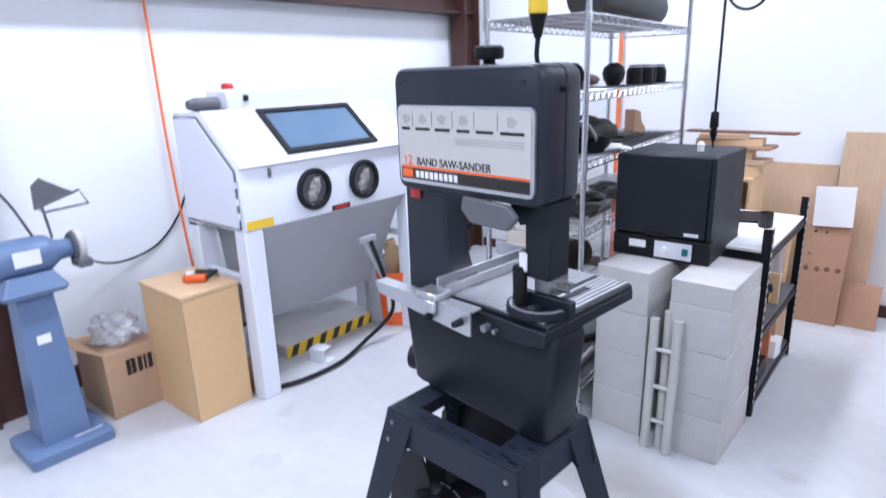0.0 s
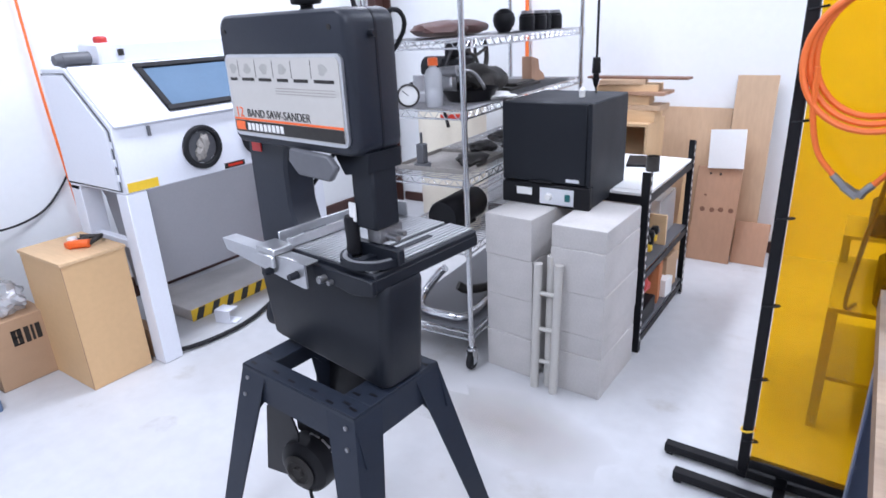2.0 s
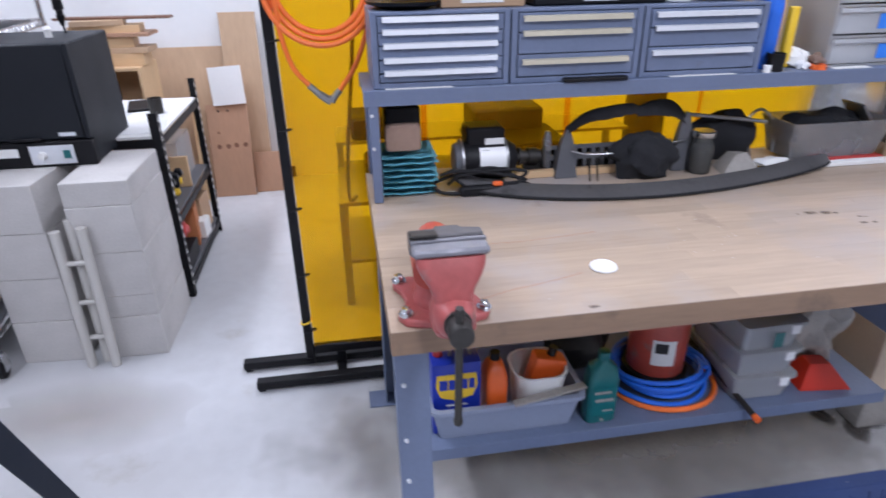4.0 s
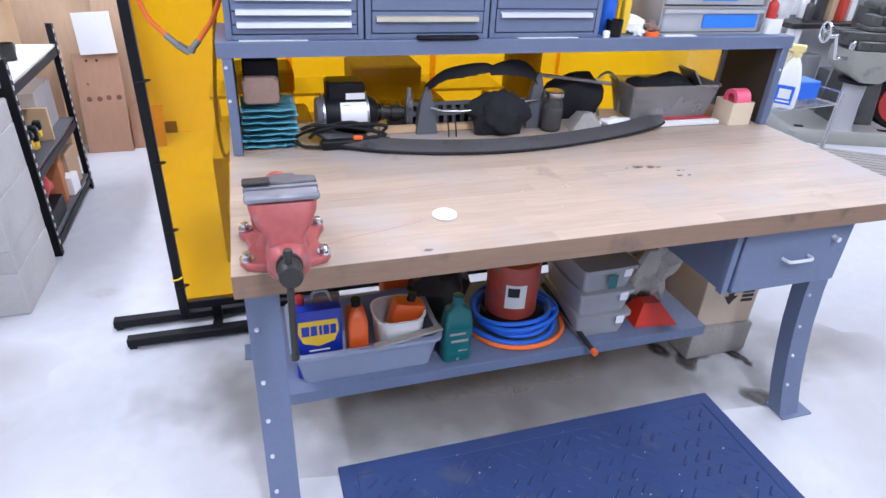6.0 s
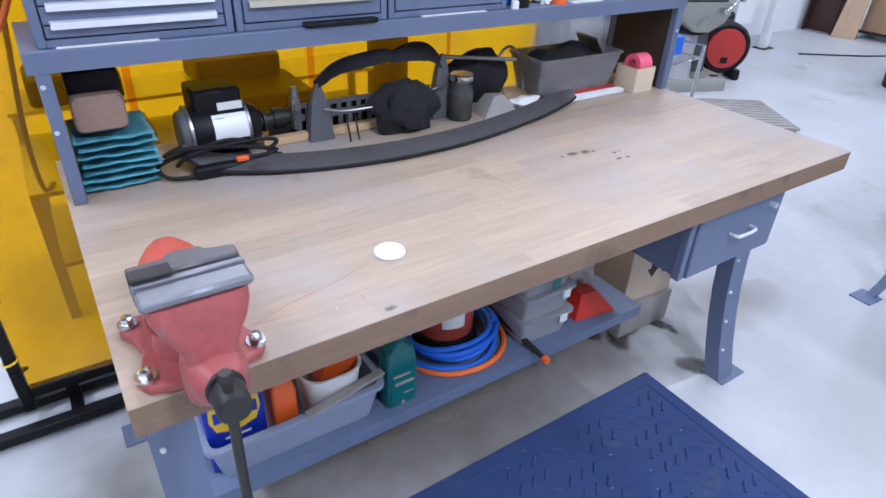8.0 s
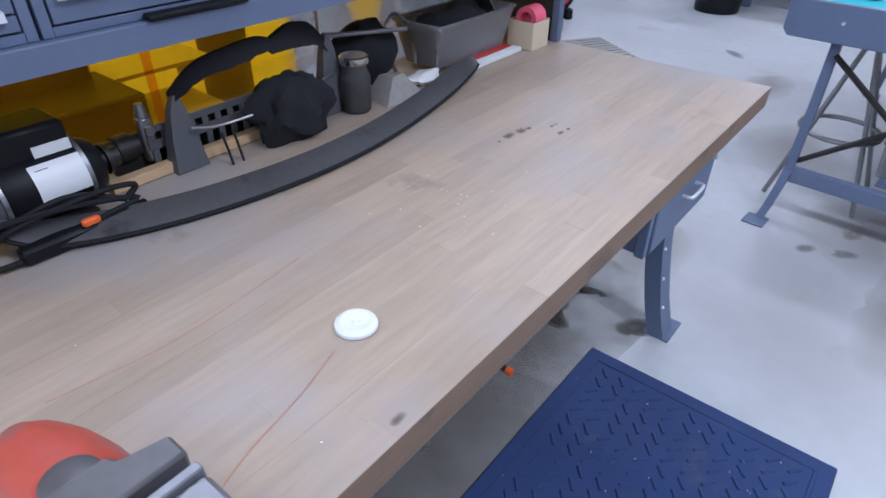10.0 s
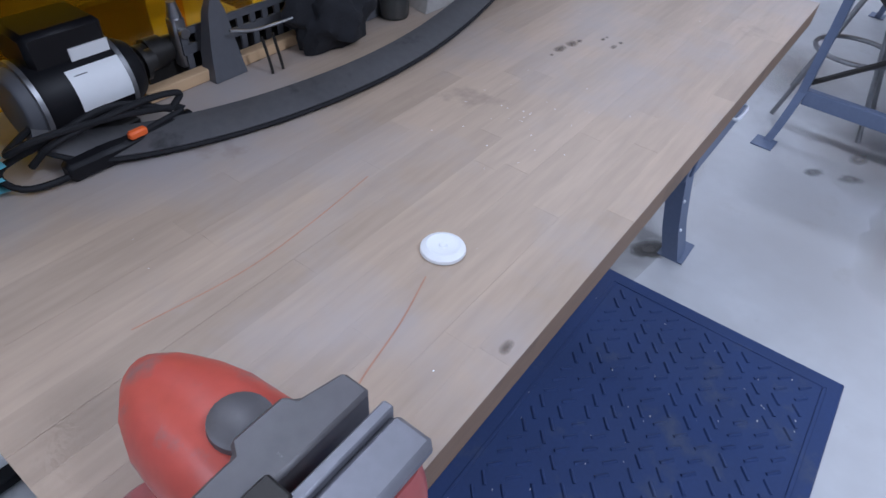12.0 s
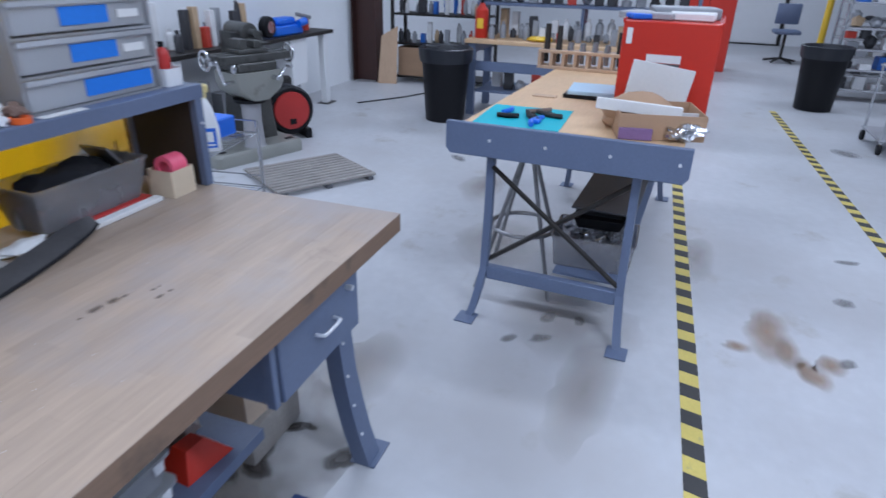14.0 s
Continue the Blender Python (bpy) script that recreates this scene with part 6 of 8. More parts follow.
part("slab", box(0, 0.42, 0, 0.74, 0.0008, 0.075, 0.006), M_BLOCK, plat)
part("edge_band", box(0.421, 0.424, 0, 0.74, 0.002, 0.073), M_YELLOW, plat, "yellow edge band", False)
for k in range(7):
    part("hazard_stripe", prism([(0.02 + 0.105 * k, 0.003), (0.065 + 0.105 * k, 0.003), (0.095 + 0.105 * k, 0.072), (0.05 + 0.105 * k, 0.072)], "x", 0.4242, 0.4252), M_TAPEK, plat, "", False)
ped = thing("foot_pedal", (-2.97, 0.98, 0), "white steel foot pedal on the floor", "foot pedal", "", 15)
part("pedal_box", joined(box(-0.05, 0.05, -0.04, 0.04, 0.07, 0.078, 0.002), box(-0.05, 0.05, -0.04, -0.032, 0.0008, 0.07), box(-0.05, -0.042, -0.032, 0.04, 0.0008, 0.07)), M_CABWHITE, ped)
part("treadle", box(-0.04, 0.08, -0.03, 0.035, 0.0008, 0.012, 0.003), M_CABWHITE, ped)
bk = thing("orange_bucket", (-3.02, 1.69, 0), "orange plastic bucket with a pale printed mark", "bucket")
part("pail", lathe([(0.12, 0.0008), (0.145, 0.34), (0.15, 0.345), (0.15, 0.37), (0.142, 0.37), (0.116, 0.008), (0, 0.008)], seg=30), M_ORANGE, bk)
part("print", sheet(lambda u, v: ((0.133 + 0.012 * v) * math.cos(radians(-75 + 40 * u)), (0.133 + 0.012 * v) * math.sin(radians(-75 + 40 * u)), 0.1 + 0.16 * v), 6, 2), M_PAPER, bk, "pale printed mark")
part("bail", tube(curve_pts([(0.15, 0, 0.35), (0.1, -0.12, 0.28), (-0.1, -0.12, 0.28), (-0.15, 0, 0.35)], 16), 0.003, 6), M_STEEL, bk)
single("wood_offcuts", joined(moved(box(-0.05, 0.05, -0.02, 0.02, 0, 0.3, 0.002), pose(-3.07, 1.66, 0.25, 12, 18, 20)), moved(box(-0.04, 0.04, -0.02, 0.02, 0, 0.28, 0.002), pose(-3.0, 1.72, 0.28, -8, -14, 70))), M_PINE, "short wood offcuts standing in the bucket", "wood")

# ---- tan cabinet, carton, trinkets ----
tc_ = thing("tan_cabinet", (-2.905, 0.182, 0), "low tan melamine cabinet beside the blast cabinet", "cabinet")
part("carcass", box(-0.405, 0, 0, 0.29, 0.0008, 0.628, 0.002), M_TAN, tc_)
part("top_board", box(-0.412, 0.004, -0.006, 0.296, 0.6285, 0.645, 0.002), M_PINE, tc_, "paler top board")
part("edge_strip", box(-0.0015, 0.0015, -0.0015, 0.0, 0.002, 0.626), M_PLY2, tc_, "", False)
single("small_carton", box(-3.1, -2.9, 0.51, 0.57, 0.0008, 0.16, 0.003), M_CARD, "small carton pushed behind the cabinet leg", "carton")
tr = thing("clamp_set", (-3.06, 0.34, 0.6455), "orange and white clamp pieces on the tan cabinet", "clamp")
part("body", joined(cyl((-0.02, -0.03, 0.02), (0.05, 0.03, 0.022), 0.02, seg=16, bev=0.003), box(-0.05, 0.0, -0.04, 0.02, 0.0005, 0.03, 0.004)), M_ORANGE, tr)
part("white_cap", lathe([(0.022, 0.03), (0.02, 0.05), (0, 0.052)], (-0.02, -0.01, 0), 14), M_PAPER, tr)
part("jaw", joined(tube(curve_pts([(0.04, 0.03, 0.015), (0.02, 0.1, 0.03), (-0.05, 0.12, 0.012), (-0.1, 0.06, 0.02)], 16), 0.011, 8), cyl((-0.1, 0.0, 0.012), (-0.06, 0.08, 0.012), 0.01, seg=10)), M_IRON, tr)
c3 = thing("parts_carton", (-3.27, -0.06, 0), "brown cardboard carton with bold black print", "carton")
part("carton", box(-0.36, 0, 0, 0.265, 0.0008, 0.34, 0.003), M_CARD, c3)
part("flap", moved(box(-0.36, 0, -0.14, 0, 0, 0.004), pose(0, 0, 0.342, -35, 0, 0)), M_CARD, c3)
part("brand_bar", joined(*[box(0.0006, 0.0014, y, y + w, 0.205, 0.285) for y, w in ((0.095, 0.02), (0.12, 0.02), (0.15, 0.022), (0.18, 0.012), (0.20, 0.022))], box(0.0006, 0.0014, 0.095, 0.14, 0.277, 0.285), box(0.0006, 0.0014, 0.095, 0.14, 0.24, 0.25), box(0.0006, 0.0014, 0.095, 0.14, 0.205, 0.213)), M_IRON, c3, "bold black brand shapes", False)
single("plastic_wrap", blob((-3.42, 0.07, 0.41), (0.13, 0.11, 0.08), 0.5, 71, 4, 0.06), M_CLEAR, "crumpled clear plastic wrap on the carton", "plastic wrap")

# ---- pedestal grinder ----
gr = thing("pedestal_grinder", (-3.27, -0.29, 0), "blue bench grinder on a tapered steel pedestal", "grinder")
part("base_plate", loft([[(x, y, z) for x, y in rrect(-a, a, -b, b, 0.02)] for a, b, z in ((0.155, 0.17, 0.0008), (0.155, 0.17, 0.05), (0.145, 0.16, 0.058))]), M_GRINDER, gr)
part("pillar", loft([[(x, y, z) for x, y in ((-a, -b), (a, -b), (a, b), (-a, b))] for a, b, z in ((0.085, 0.095, 0.0585), (0.06, 0.07, 0.74))]), M_GRINDER, gr)
part("name_plate", box(0.096, 0.1, 0.02, 0.14, 0.0585, 0.062), M_PAPER, gr, "white instruction label", False)
part("paper_label", box(0.068, 0.0705, -0.03, 0.025, 0.52, 0.56), M_PAPER, gr, "small white label", False)
part("head_plate", loft([[(x, y, z) for x, y in rrect(-a, a, -b, b, 0.02)] for a, b, z in ((0.1, 0.12, 0.741), (0.11, 0.13, 0.76), (0.075, 0.09, 0.83))]), M_GRINDER, gr)
part("motor_body", moved(lathe([(0.03, -0.24), (0.045, -0.2), (0.05, -0.16), (0.075, -0.12), (0.08, -0.1), (0.08, 0.08), (0.075, 0.1), (0.045, 0.14), (0.042, 0.19)], (0, 0, 0), 28), pose(0, 0, 0.895, -90, 0, 0)), M_GRINDER, gr)
part("rating_label", box(0.079, 0.083, -0.05, 0.05, 0.87, 0.935), M_PAPER, gr, "white rating label", False)
for sy in (-1, 1):
    part("wheel_guard", joined(moved(lathe([(0.02, -0.022), (0.06, -0.024), (0.066, -0.018), (0.066, 0.018), (0.06, 0.024), (0.02, 0.022)], (0, 0, 0), 28), pose(0, sy * 0.215, 0.895, -90, 0, 0)), box(-0.01, 0.085, sy * 0.215 - 0.03, sy * 0.215 + 0.03, 0.81, 0.85, 0.006)), M_GUARD, gr, "grey wheel guard")
    part("wheel", cyl((0.02, sy * 0.215 - 0.012, 0.9), (0.02, sy * 0.215 + 0.012, 0.9), 0.072, seg=28), M_BLOCK, gr, "abrasive wheel")
part("eye_shield", joined(prism([(0.07, 1.09), (0.075, 1.19), (0.11, 1.22), (0.2, 1.16), (0.24, 1.14)], "x", 0.05, 0.06), tube([(0.06, 0.08, 1.1), (0.14, 0.08, 1.09), (0.14, 0.25, 1.1), (0.06, 0.25, 1.15)], 0.005, 6, True), cyl((0.03, 0.12, 0.96), (0.055, 0.1, 1.1), 0.006, seg=8)), M_GUARD, gr, "tilted eye shield")
part("lamp_arm", tube(curve_pts([(0.0, 0.06, 0.97), (-0.1, 0.03, 1.1), (-0.25, -0.02, 1.25), (-0.4, -0.06, 1.5)], 20), 0.006, 6), M_IRON, gr)
part("power_cord", tube(curve_pts([(-0.05, 0.1, 0.86), (-0.2, 0.25, 0.84), (-0.38, 0.42, 0.70), (-0.49, 0.6, 0.64), (-0.515, 0.8, 0.68), (-0.515, 0.95, 0.82), (-0.515, 1.03, 0.97)], 40), 0.006, 7), M_RUBBER, gr, "black cord sagging along the wall")
part("lower_cord", tube(curve_pts([(-0.07, 0.05, 0.74), (-0.14, 0.09, 0.45), (-0.16, 0.12, 0.12), (-0.2, 0.14, 0.008), (-0.3, 0.05, 0.008)], 24), 0.005, 7), M_RUBBER, gr)
column("column_west", -3.70, -0.36, 0.12, 0.16)
single("orange_strap", joined(box(-3.775, -3.62, -0.45, -0.27, 1.32, 1.355, 0.004)), M_ORANGE, "orange strap round the brown wall column", "strap")
single("orange_extension_cord", tube(curve_pts([(-3.77, 0.62, 3.98), (-3.77, 0.63, 2.3), (-3.765, 0.645, 2.0), (-3.77, 0.66, 1.2), (-3.76, 0.70, 0.43), (-3.74, 0.76, 0.03), (-3.6, 0.8, 0.009)], 60), 0.0075, 8), M_ORANGE_HOSE, "orange extension cord hanging down the white wall", "cord")

# ---- chrome wire shelving on casters ----
ws = thing("wire_shelf", (-1.47, 1.25, 0), "tall chrome wire shelving unit on casters", "wire shelving", "", 4.0)
WX, WY = -0.46, 1.47
for x in (0, WX):
    for y in (0, WY):
        part("post", cyl((x, y, 0.11), (x, y, 1.95), 0.0125, seg=14), M_CHROME, ws)
        cs = part("caster", joined(cyl((x - 0.012, y, 0.045), (x + 0.012, y, 0.045), 0.044, seg=20, bev=0.004)), M_RUBBER, ws, "black caster wheel")
        part("fork", joined(box(x - 0.02, x - 0.016, y - 0.02, y + 0.02, 0.03, 0.1), box(x + 0.016, x + 0.02, y - 0.02, y + 0.02, 0.03, 0.1), cyl((x, y, 0.1), (x, y, 0.112), 0.022, seg=14)), M_CHROME, cs)
LEVELS = (0.18, 0.61, 0.92, 1.21, 1.49, 1.79)
for z in LEVELS:
    rails = []
    for y in (0, WY):
        rails += [cyl((0, y, z), (WX, y, z), 0.004, seg=6), cyl((0, y, z - 0.032), (WX, y, z - 0.032), 0.004, seg=6)]
        n = 8
        rails.append(tube([(WX * k / (2 * n), y, z - (0.032 if k % 2 else 0)) for k in range(2 * n + 1)], 0.0025, 5))
    for x in (0, WX):
        rails += [cyl((x, 0, z), (x, WY, z), 0.004, seg=6), cyl((x, 0, z - 0.032), (x, WY, z - 0.032), 0.004, seg=6)]
        n = 22
        rails.append(tube([(x, WY * k / (2 * n), z - (0.032 if k % 2 else 0)) for k in range(2 * n + 1)], 0.0025, 5))
    sh = part("shelf_rim", joined(*rails), M_CHROME, ws, "", True)
    wires = [cyl((0, WY * k / 52, z + 0.003), (WX, WY * k / 52, z + 0.003), 0.0022, seg=5) for k in range(1, 52)] + [cyl((WX * k / 4, 0, z - 0.003), (WX * k / 4, WY, z - 0.003), 0.003, seg=5) for k in range(1, 4)]
    tagged(part("wire_deck", joined(*wires), M_STEEL, sh, "", True), kind="stuff")
    for x in (0, WX):
        for y in (0, WY):
            part("collar", cyl((x, y, z - 0.036), (x, y, z + 0.006), 0.017, 0.015, 12), M_CHROME, sh)


def on_shelf(name, bm, m, label, cat, dx, dy, z, rz=0, group=""):
    p = Matrix.Translation((-1.47, 1.25, 0)) @ Matrix.Rotation(radians(4), 4, "Z") @ Vector((dx, dy, z + 0.0055))
    return single(name, bm, m, label, cat, group, loc=p, rz=rz + 4)


on_shelf("rolled_blanket", joined(moved(lathe([(0.1, 0), (0.105, 0.03), (0.105, 0.9), (0.1, 0.93), (0.05, 0.93), (0.04, 0.9), (0, 0.9)], (0, 0, 0), 24), pose(0, 0, 0.105, -90, 0, 0))), M_IRON, "dark rolled rubber sheet on the top shelf", "roll", -0.2, 0.45, 1.79)
for i, (dx, dy) in enumerate(((-0.22, 0.22), (-0.26, 0.5))):
    on_shelf("motorcycle_seat", blob((0, 0, 0.034), (0.1, 0.24, 0.036), 0.16, 80 + i, 3, 0.08), mat("brown_vinyl" + str(i), (0.075, 0.032, 0.028), 0.45, vary=0.2), "worn dark brown vinyl seat pad on the shelf", "seat pad", dx, dy, 1.49, 10, "seat pads")
on_shelf("black_ball", lathe([(0.03, 0), (0.05, 0.03), (0.058, 0.06), (0.05, 0.09), (0.02, 0.112), (0, 0.114)], seg=20), M_BLACK, "black rubber air bellows on the shelf", "bellows", -0.18, 0.78, 1.49)
for k in range(4):
    j = thing("lens_can", (0, 0, 0), "small black can with a pale lid on the shelf", "can", "row of black cans")
    p = Matrix.Translation((-1.47, 1.25, 0)) @ Matrix.Rotation(radians(4), 4, "Z") @ Vector((-0.14 + 0.02 * (k % 2), 0.98 + 0.12 * k, 1.4955))
    j.location = p
    part("can", lathe([(0.04, 0), (0.042, 0.01), (0.042, 0.07), (0.036, 0.075), (0.036, 0.085), (0, 0.085)], seg=18), M_BLACK, j)
    part("lid", lathe([(0.03, 0.0855), (0.03, 0.1), (0, 0.1)], seg=16), M_STEEL, j)
on_shelf("engine_part", blob((0, 0, 0.07), (0.11, 0.15, 0.075), 0.3, 90, 3, 0.07), M_IRON, "black greasy engine casting on the shelf", "engine part", -0.2, 0.55, 1.21, 0)
on_shelf("oil_pan", lathe([(0.1, 0), (0.13, 0.05), (0.135, 0.055), (0.125, 0.05), (0.095, 0.006), (0, 0.006)], seg=26), M_BLACK, "round black pan on the shelf", "pan", -0.14, 0.32, 1.21)
on_shelf("grey_bracket", joined(box(-0.05, 0.05, -0.05, 0.05, 0, 0.05, 0.008), cyl((-0.03, 0, 0.05), (-0.03, 0, 0.12), 0.03, seg=16)), M_HOPPER, "grey cast bracket on the shelf", "bracket", -0.32, 0.22, 1.21)
p = Matrix.Translation((-1.47, 1.25, 0)) @ Matrix.Rotation(radians(4), 4, "Z") @ Vector((-0.3, 0.05, 1.2155))
g1 = thing("dial_gauge", p, "round pressure gauge with a white face standing on the shelf", "gauge", "", 32)
part("rim", moved(lathe([(0.045, 0), (0.05, 0.004), (0.05, 0.022), (0.044, 0.024), (0.042, 0.016), (0, 0.016)], seg=28), pose(0, 0, 0.0505, 90, 0, 0)), M_IRON, g1, "dark rim")
part("dial_face", moved(lathe([(0.041, 0.0165), (0.041, 0.0175), (0, 0.0175)], seg=28), pose(0, 0, 0.0505, 90, 0, 0)), M_PAPER, g1, "white dial face")
part("needle", moved(box(-0.0015, 0.0015, 0, 0.032, 0.0176, 0.0186), pose(0, 0, 0.0505, 90, 0, 0) @ pose(0, 0, 0, 0, 0, 50)), M_BLACK, g1)
p = Matrix.Translation((-1.47, 1.25, 0)) @ Matrix.Rotation(radians(4), 4, "Z") @ Vector((-0.2, 0.1, 1.2155))
cbt = thing("squeeze_bottle", p, "clear plastic bottle with an orange cap on the shelf", "bottle")
part("body", lathe([(0.036, 0), (0.04, 0.006), (0.04, 0.13), (0.03, 0.155), (0.016, 0.165), (0.016, 0.175), (0, 0.175)], seg=22), M_CLEAR, cbt)
part("cap", lathe([(0.022, 0.172), (0.022, 0.2), (0.018, 0.204), (0, 0.204)], seg=18), M_ORANGE, cbt, "orange cap")
on_shelf("carburettor", joined(cyl((-0.05, 0, 0.12), (0.05, 0, 0.13), 0.025, seg=14), box(-0.03, 0.03, -0.03, 0.03, 0, 0.11, 0.008), tube(curve_pts([(0.05, 0, 0.13), (0.1, 0.05, 0.12), (0.12, 0.12, 0.05), (0.1, 0.16, 0.008)], 12), 0.008, 6)), M_STEEL, "bright carburettor on the shelf", "carburettor", -0.24, 0.3, 1.2125)
on_shelf("shop_rags", blob((0, 0, 0.012), (0.12, 0.1, 0.014), 0.4, 93, 3, 0.05), M_PAPER, "white rags spread on the shelf", "rags", -0.09, 0.42, 1.2095)
on_shelf("wood_corbel", prism([(0, 0), (0.2, 0), (0.19, 0.03), (0.12, 0.06), (0.1, 0.12), (0, 0.14)], "x", -0.03, 0.03, 0.002), M_PLY2, "brown wooden corbel on the shelf", "corbel", -0.2, 1.12, 1.21)
on_shelf("black_plates", joined(box(-0.12, 0.1, -0.2, 0.2, 0, 0.015, 0.004), box(-0.1, 0.1, -0.12, 0.12, 0.0155, 0.03, 0.004)), M_IRON, "stack of dark steel plates on the shelf", "plates", -0.2, 0.88, 1.21)
on_shelf("drain_tray", tray(-0.18, 0.18, -0.2, 0.2, 0, 0.02, 0.003), M_MASK, "shallow grey tray on the shelf", "tray", -0.23, 0.28, 0.92)
for i, (dx, dy) in enumerate(((-0.1, 0.25), (-0.2, 0.55), (-0.1, 0.72), (-0.22, 0.85))):
    on_shelf("brake_caliper", blob((0, 0, 0.025), (0.07, 0.1, 0.03), 0.4, 95 + i, 3, 0.05), M_IRON, "dark cast brake caliper on the shelf", "brake part", dx, dy, 0.924 if i == 0 else 0.92, 20 * i, "brake parts")
on_shelf("small_vise", joined(cyl((0, 0, 0), (0, 0, 0.02), 0.04, seg=16), box(-0.02, 0.02, -0.02, 0.02, 0.02, 0.11, 0.004), cyl((0, 0, 0.11), (0, 0, 0.16), 0.006, seg=8)), M_GUARD, "small drill press vise standing on the shelf", "vise", -0.3, 0.13, 0.924)
on_shelf("starter_motor", joined(moved(cyl((0, -0.17, 0.08), (0, 0.17, 0.08), 0.08, seg=24, bev=0.02), Matrix()), cyl((0, 0.17, 0.07), (0, 0.22, 0.07), 0.04, seg=16), box(-0.05, 0.05, -0.08, 0.08, 0, 0.02)), M_BLACK, "black electric motor on the lower wire shelf", "motor", -0.2, 0.28, 0.61)
on_shelf("shelf_liner", box(-0.22, 0.22, -0.72, 0.72, 0, 0.003), M_GUARD, "dark grey liner on the bottom shelf", "liner", -0.23, 0.735, 0.1802)
ex = on_shelf("exhaust_pipe", tube(curve_pts([(0.16, 0.1, 0.025), (0.15, -0.15, 0.025), (0.03, -0.19, 0.03), (-0.1, -0.16, 0.03), (-0.15, -0.05, 0.05), (-0.1, 0.02, 0.14), (-0.06, 0.02, 0.18)], 40), 0.021, 14), M_CHROME, "bent chrome exhaust pipe on the bottom shelf", "exhaust pipe", -0.23, 0.25, 0.1834)
on_shelf("exhaust_pipe", tube(curve_pts([(0.1, 0.5, 0.03), (0.05, 0.1, 0.04), (-0.02, -0.1, 0.07), (-0.06, -0.14, 0.1)], 24), 0.024, 14), M_IRON, "dark exhaust header on the bottom shelf", "exhaust pipe", -0.15, 0.4, 0.1834)

# ---- concrete block piers, oven, pipe ladder ----
def pier_block(h):
    return single("concrete_block", box(-0.119, 0.119, 0.0, 0.405, 0.0004, h - 0.0003, 0.0035, 2), M_BLOCK, "grey concrete block stacked as an oven pier", "concrete block", "oven pier blocks", "", False)


def pier(cx, cy, rz, courses):
    z = 0.0
    for k, h in enumerate(courses):
        b = pier_block(h)
        b.matrix_basis = pose(cx + 0.0015 * ((k * 7) % 3 - 1), cy + 0.002 * ((k * 5) % 3 - 1), z, 0, 0, rz + 0.35 * ((k * 5) % 3 - 1))
        z += h


pier(-0.98, 1.306, -1, (0.1912, 0.0956, 0.1912, 0.1912, 0.0956))
pier(-1.31, 1.325, -4, (0.1912, 0.1912, 0.1912, 0.1912))
ov = thing("muffle_oven", (-1.237, 1.53, 0.7655), "black bench oven standing on two block piers", "oven")
part("case", box(-0.21, 0.21, 0.03, 0.44, 0.0, 0.455, 0.006), M_OVEN, ov)
part("door", box(-0.212, 0.19, 0.0, 0.0295, 0.105, 0.455, 0.006), M_OVEN, ov, "flat black door")
part("hinge_strip", box(0.193, 0.213, -0.006, 0.0295, 0.105, 0.455, 0.003), M_OVEN, ov)
part("control_panel", box(-0.212, 0.213, -0.004, 0.0295, 0.0, 0.1, 0.005), M_BLACK, ov)
part("switch_plate", box(-0.02, 0.14, -0.007, -0.0045, 0.012, 0.085), M_SILVER, ov, "bright control plate", False)
part("dial", joined(cyl((0.025, -0.0075, 0.048), (0.025, -0.026, 0.048), 0.016, 0.013, 20)), M_PAPER, ov, "pale temperature dial")
part("rocker_switch", box(0.1, 0.125, -0.013, -0.0075, 0.033, 0.065, 0.002), M_TEAL, ov, "green rocker switch")
part("maker_plate", box(-0.135, -0.06, -0.007, -0.0045, 0.045, 0.078), M_PAPER, ov, "", False)
part("door_plate", box(0.1, 0.16, -0.0025, -0.0005, 0.118, 0.132), M_SILVER, ov, "", False)
part("door_grip", box(-0.07, 0.04, -0.016, -0.0005, 0.106, 0.116, 0.002), M_BLACK, ov)
part("vent_cap", joined(cyl((0.08, 0.2, 0.4555), (0.08, 0.2, 0.475), 0.014, seg=14), lathe([(0.014, 0.475), (0.016, 0.485), (0.008, 0.497), (0, 0.498)], (0.08, 0.2, 0), 14)), M_PAPER, ov)
pl = thing("pipe_ladder", (-1.1, 1.255, 0), "white plastic pipe frame leaning between the block piers", "pipe frame")
part("pipe", cyl((-0.05, 0.01, 0.001), (-0.045, 0.03, 0.59), 0.019, seg=16), M_SIGN, pl)
part("pipe", cyl((0.045, 0.0, 0.001), (0.05, 0.03, 0.6), 0.019, seg=16), M_SIGN, pl)
part("pipe", cyl((0.0, 0.045, 0.001), (0.0, 0.065, 0.62), 0.019, seg=16), M_SIGN, pl)
for z in (0.13, 0.29, 0.46):
    part("rung", cyl((-0.047, 0.022, z), (0.047, 0.02, z), 0.010, seg=12), M_SIGN, pl)

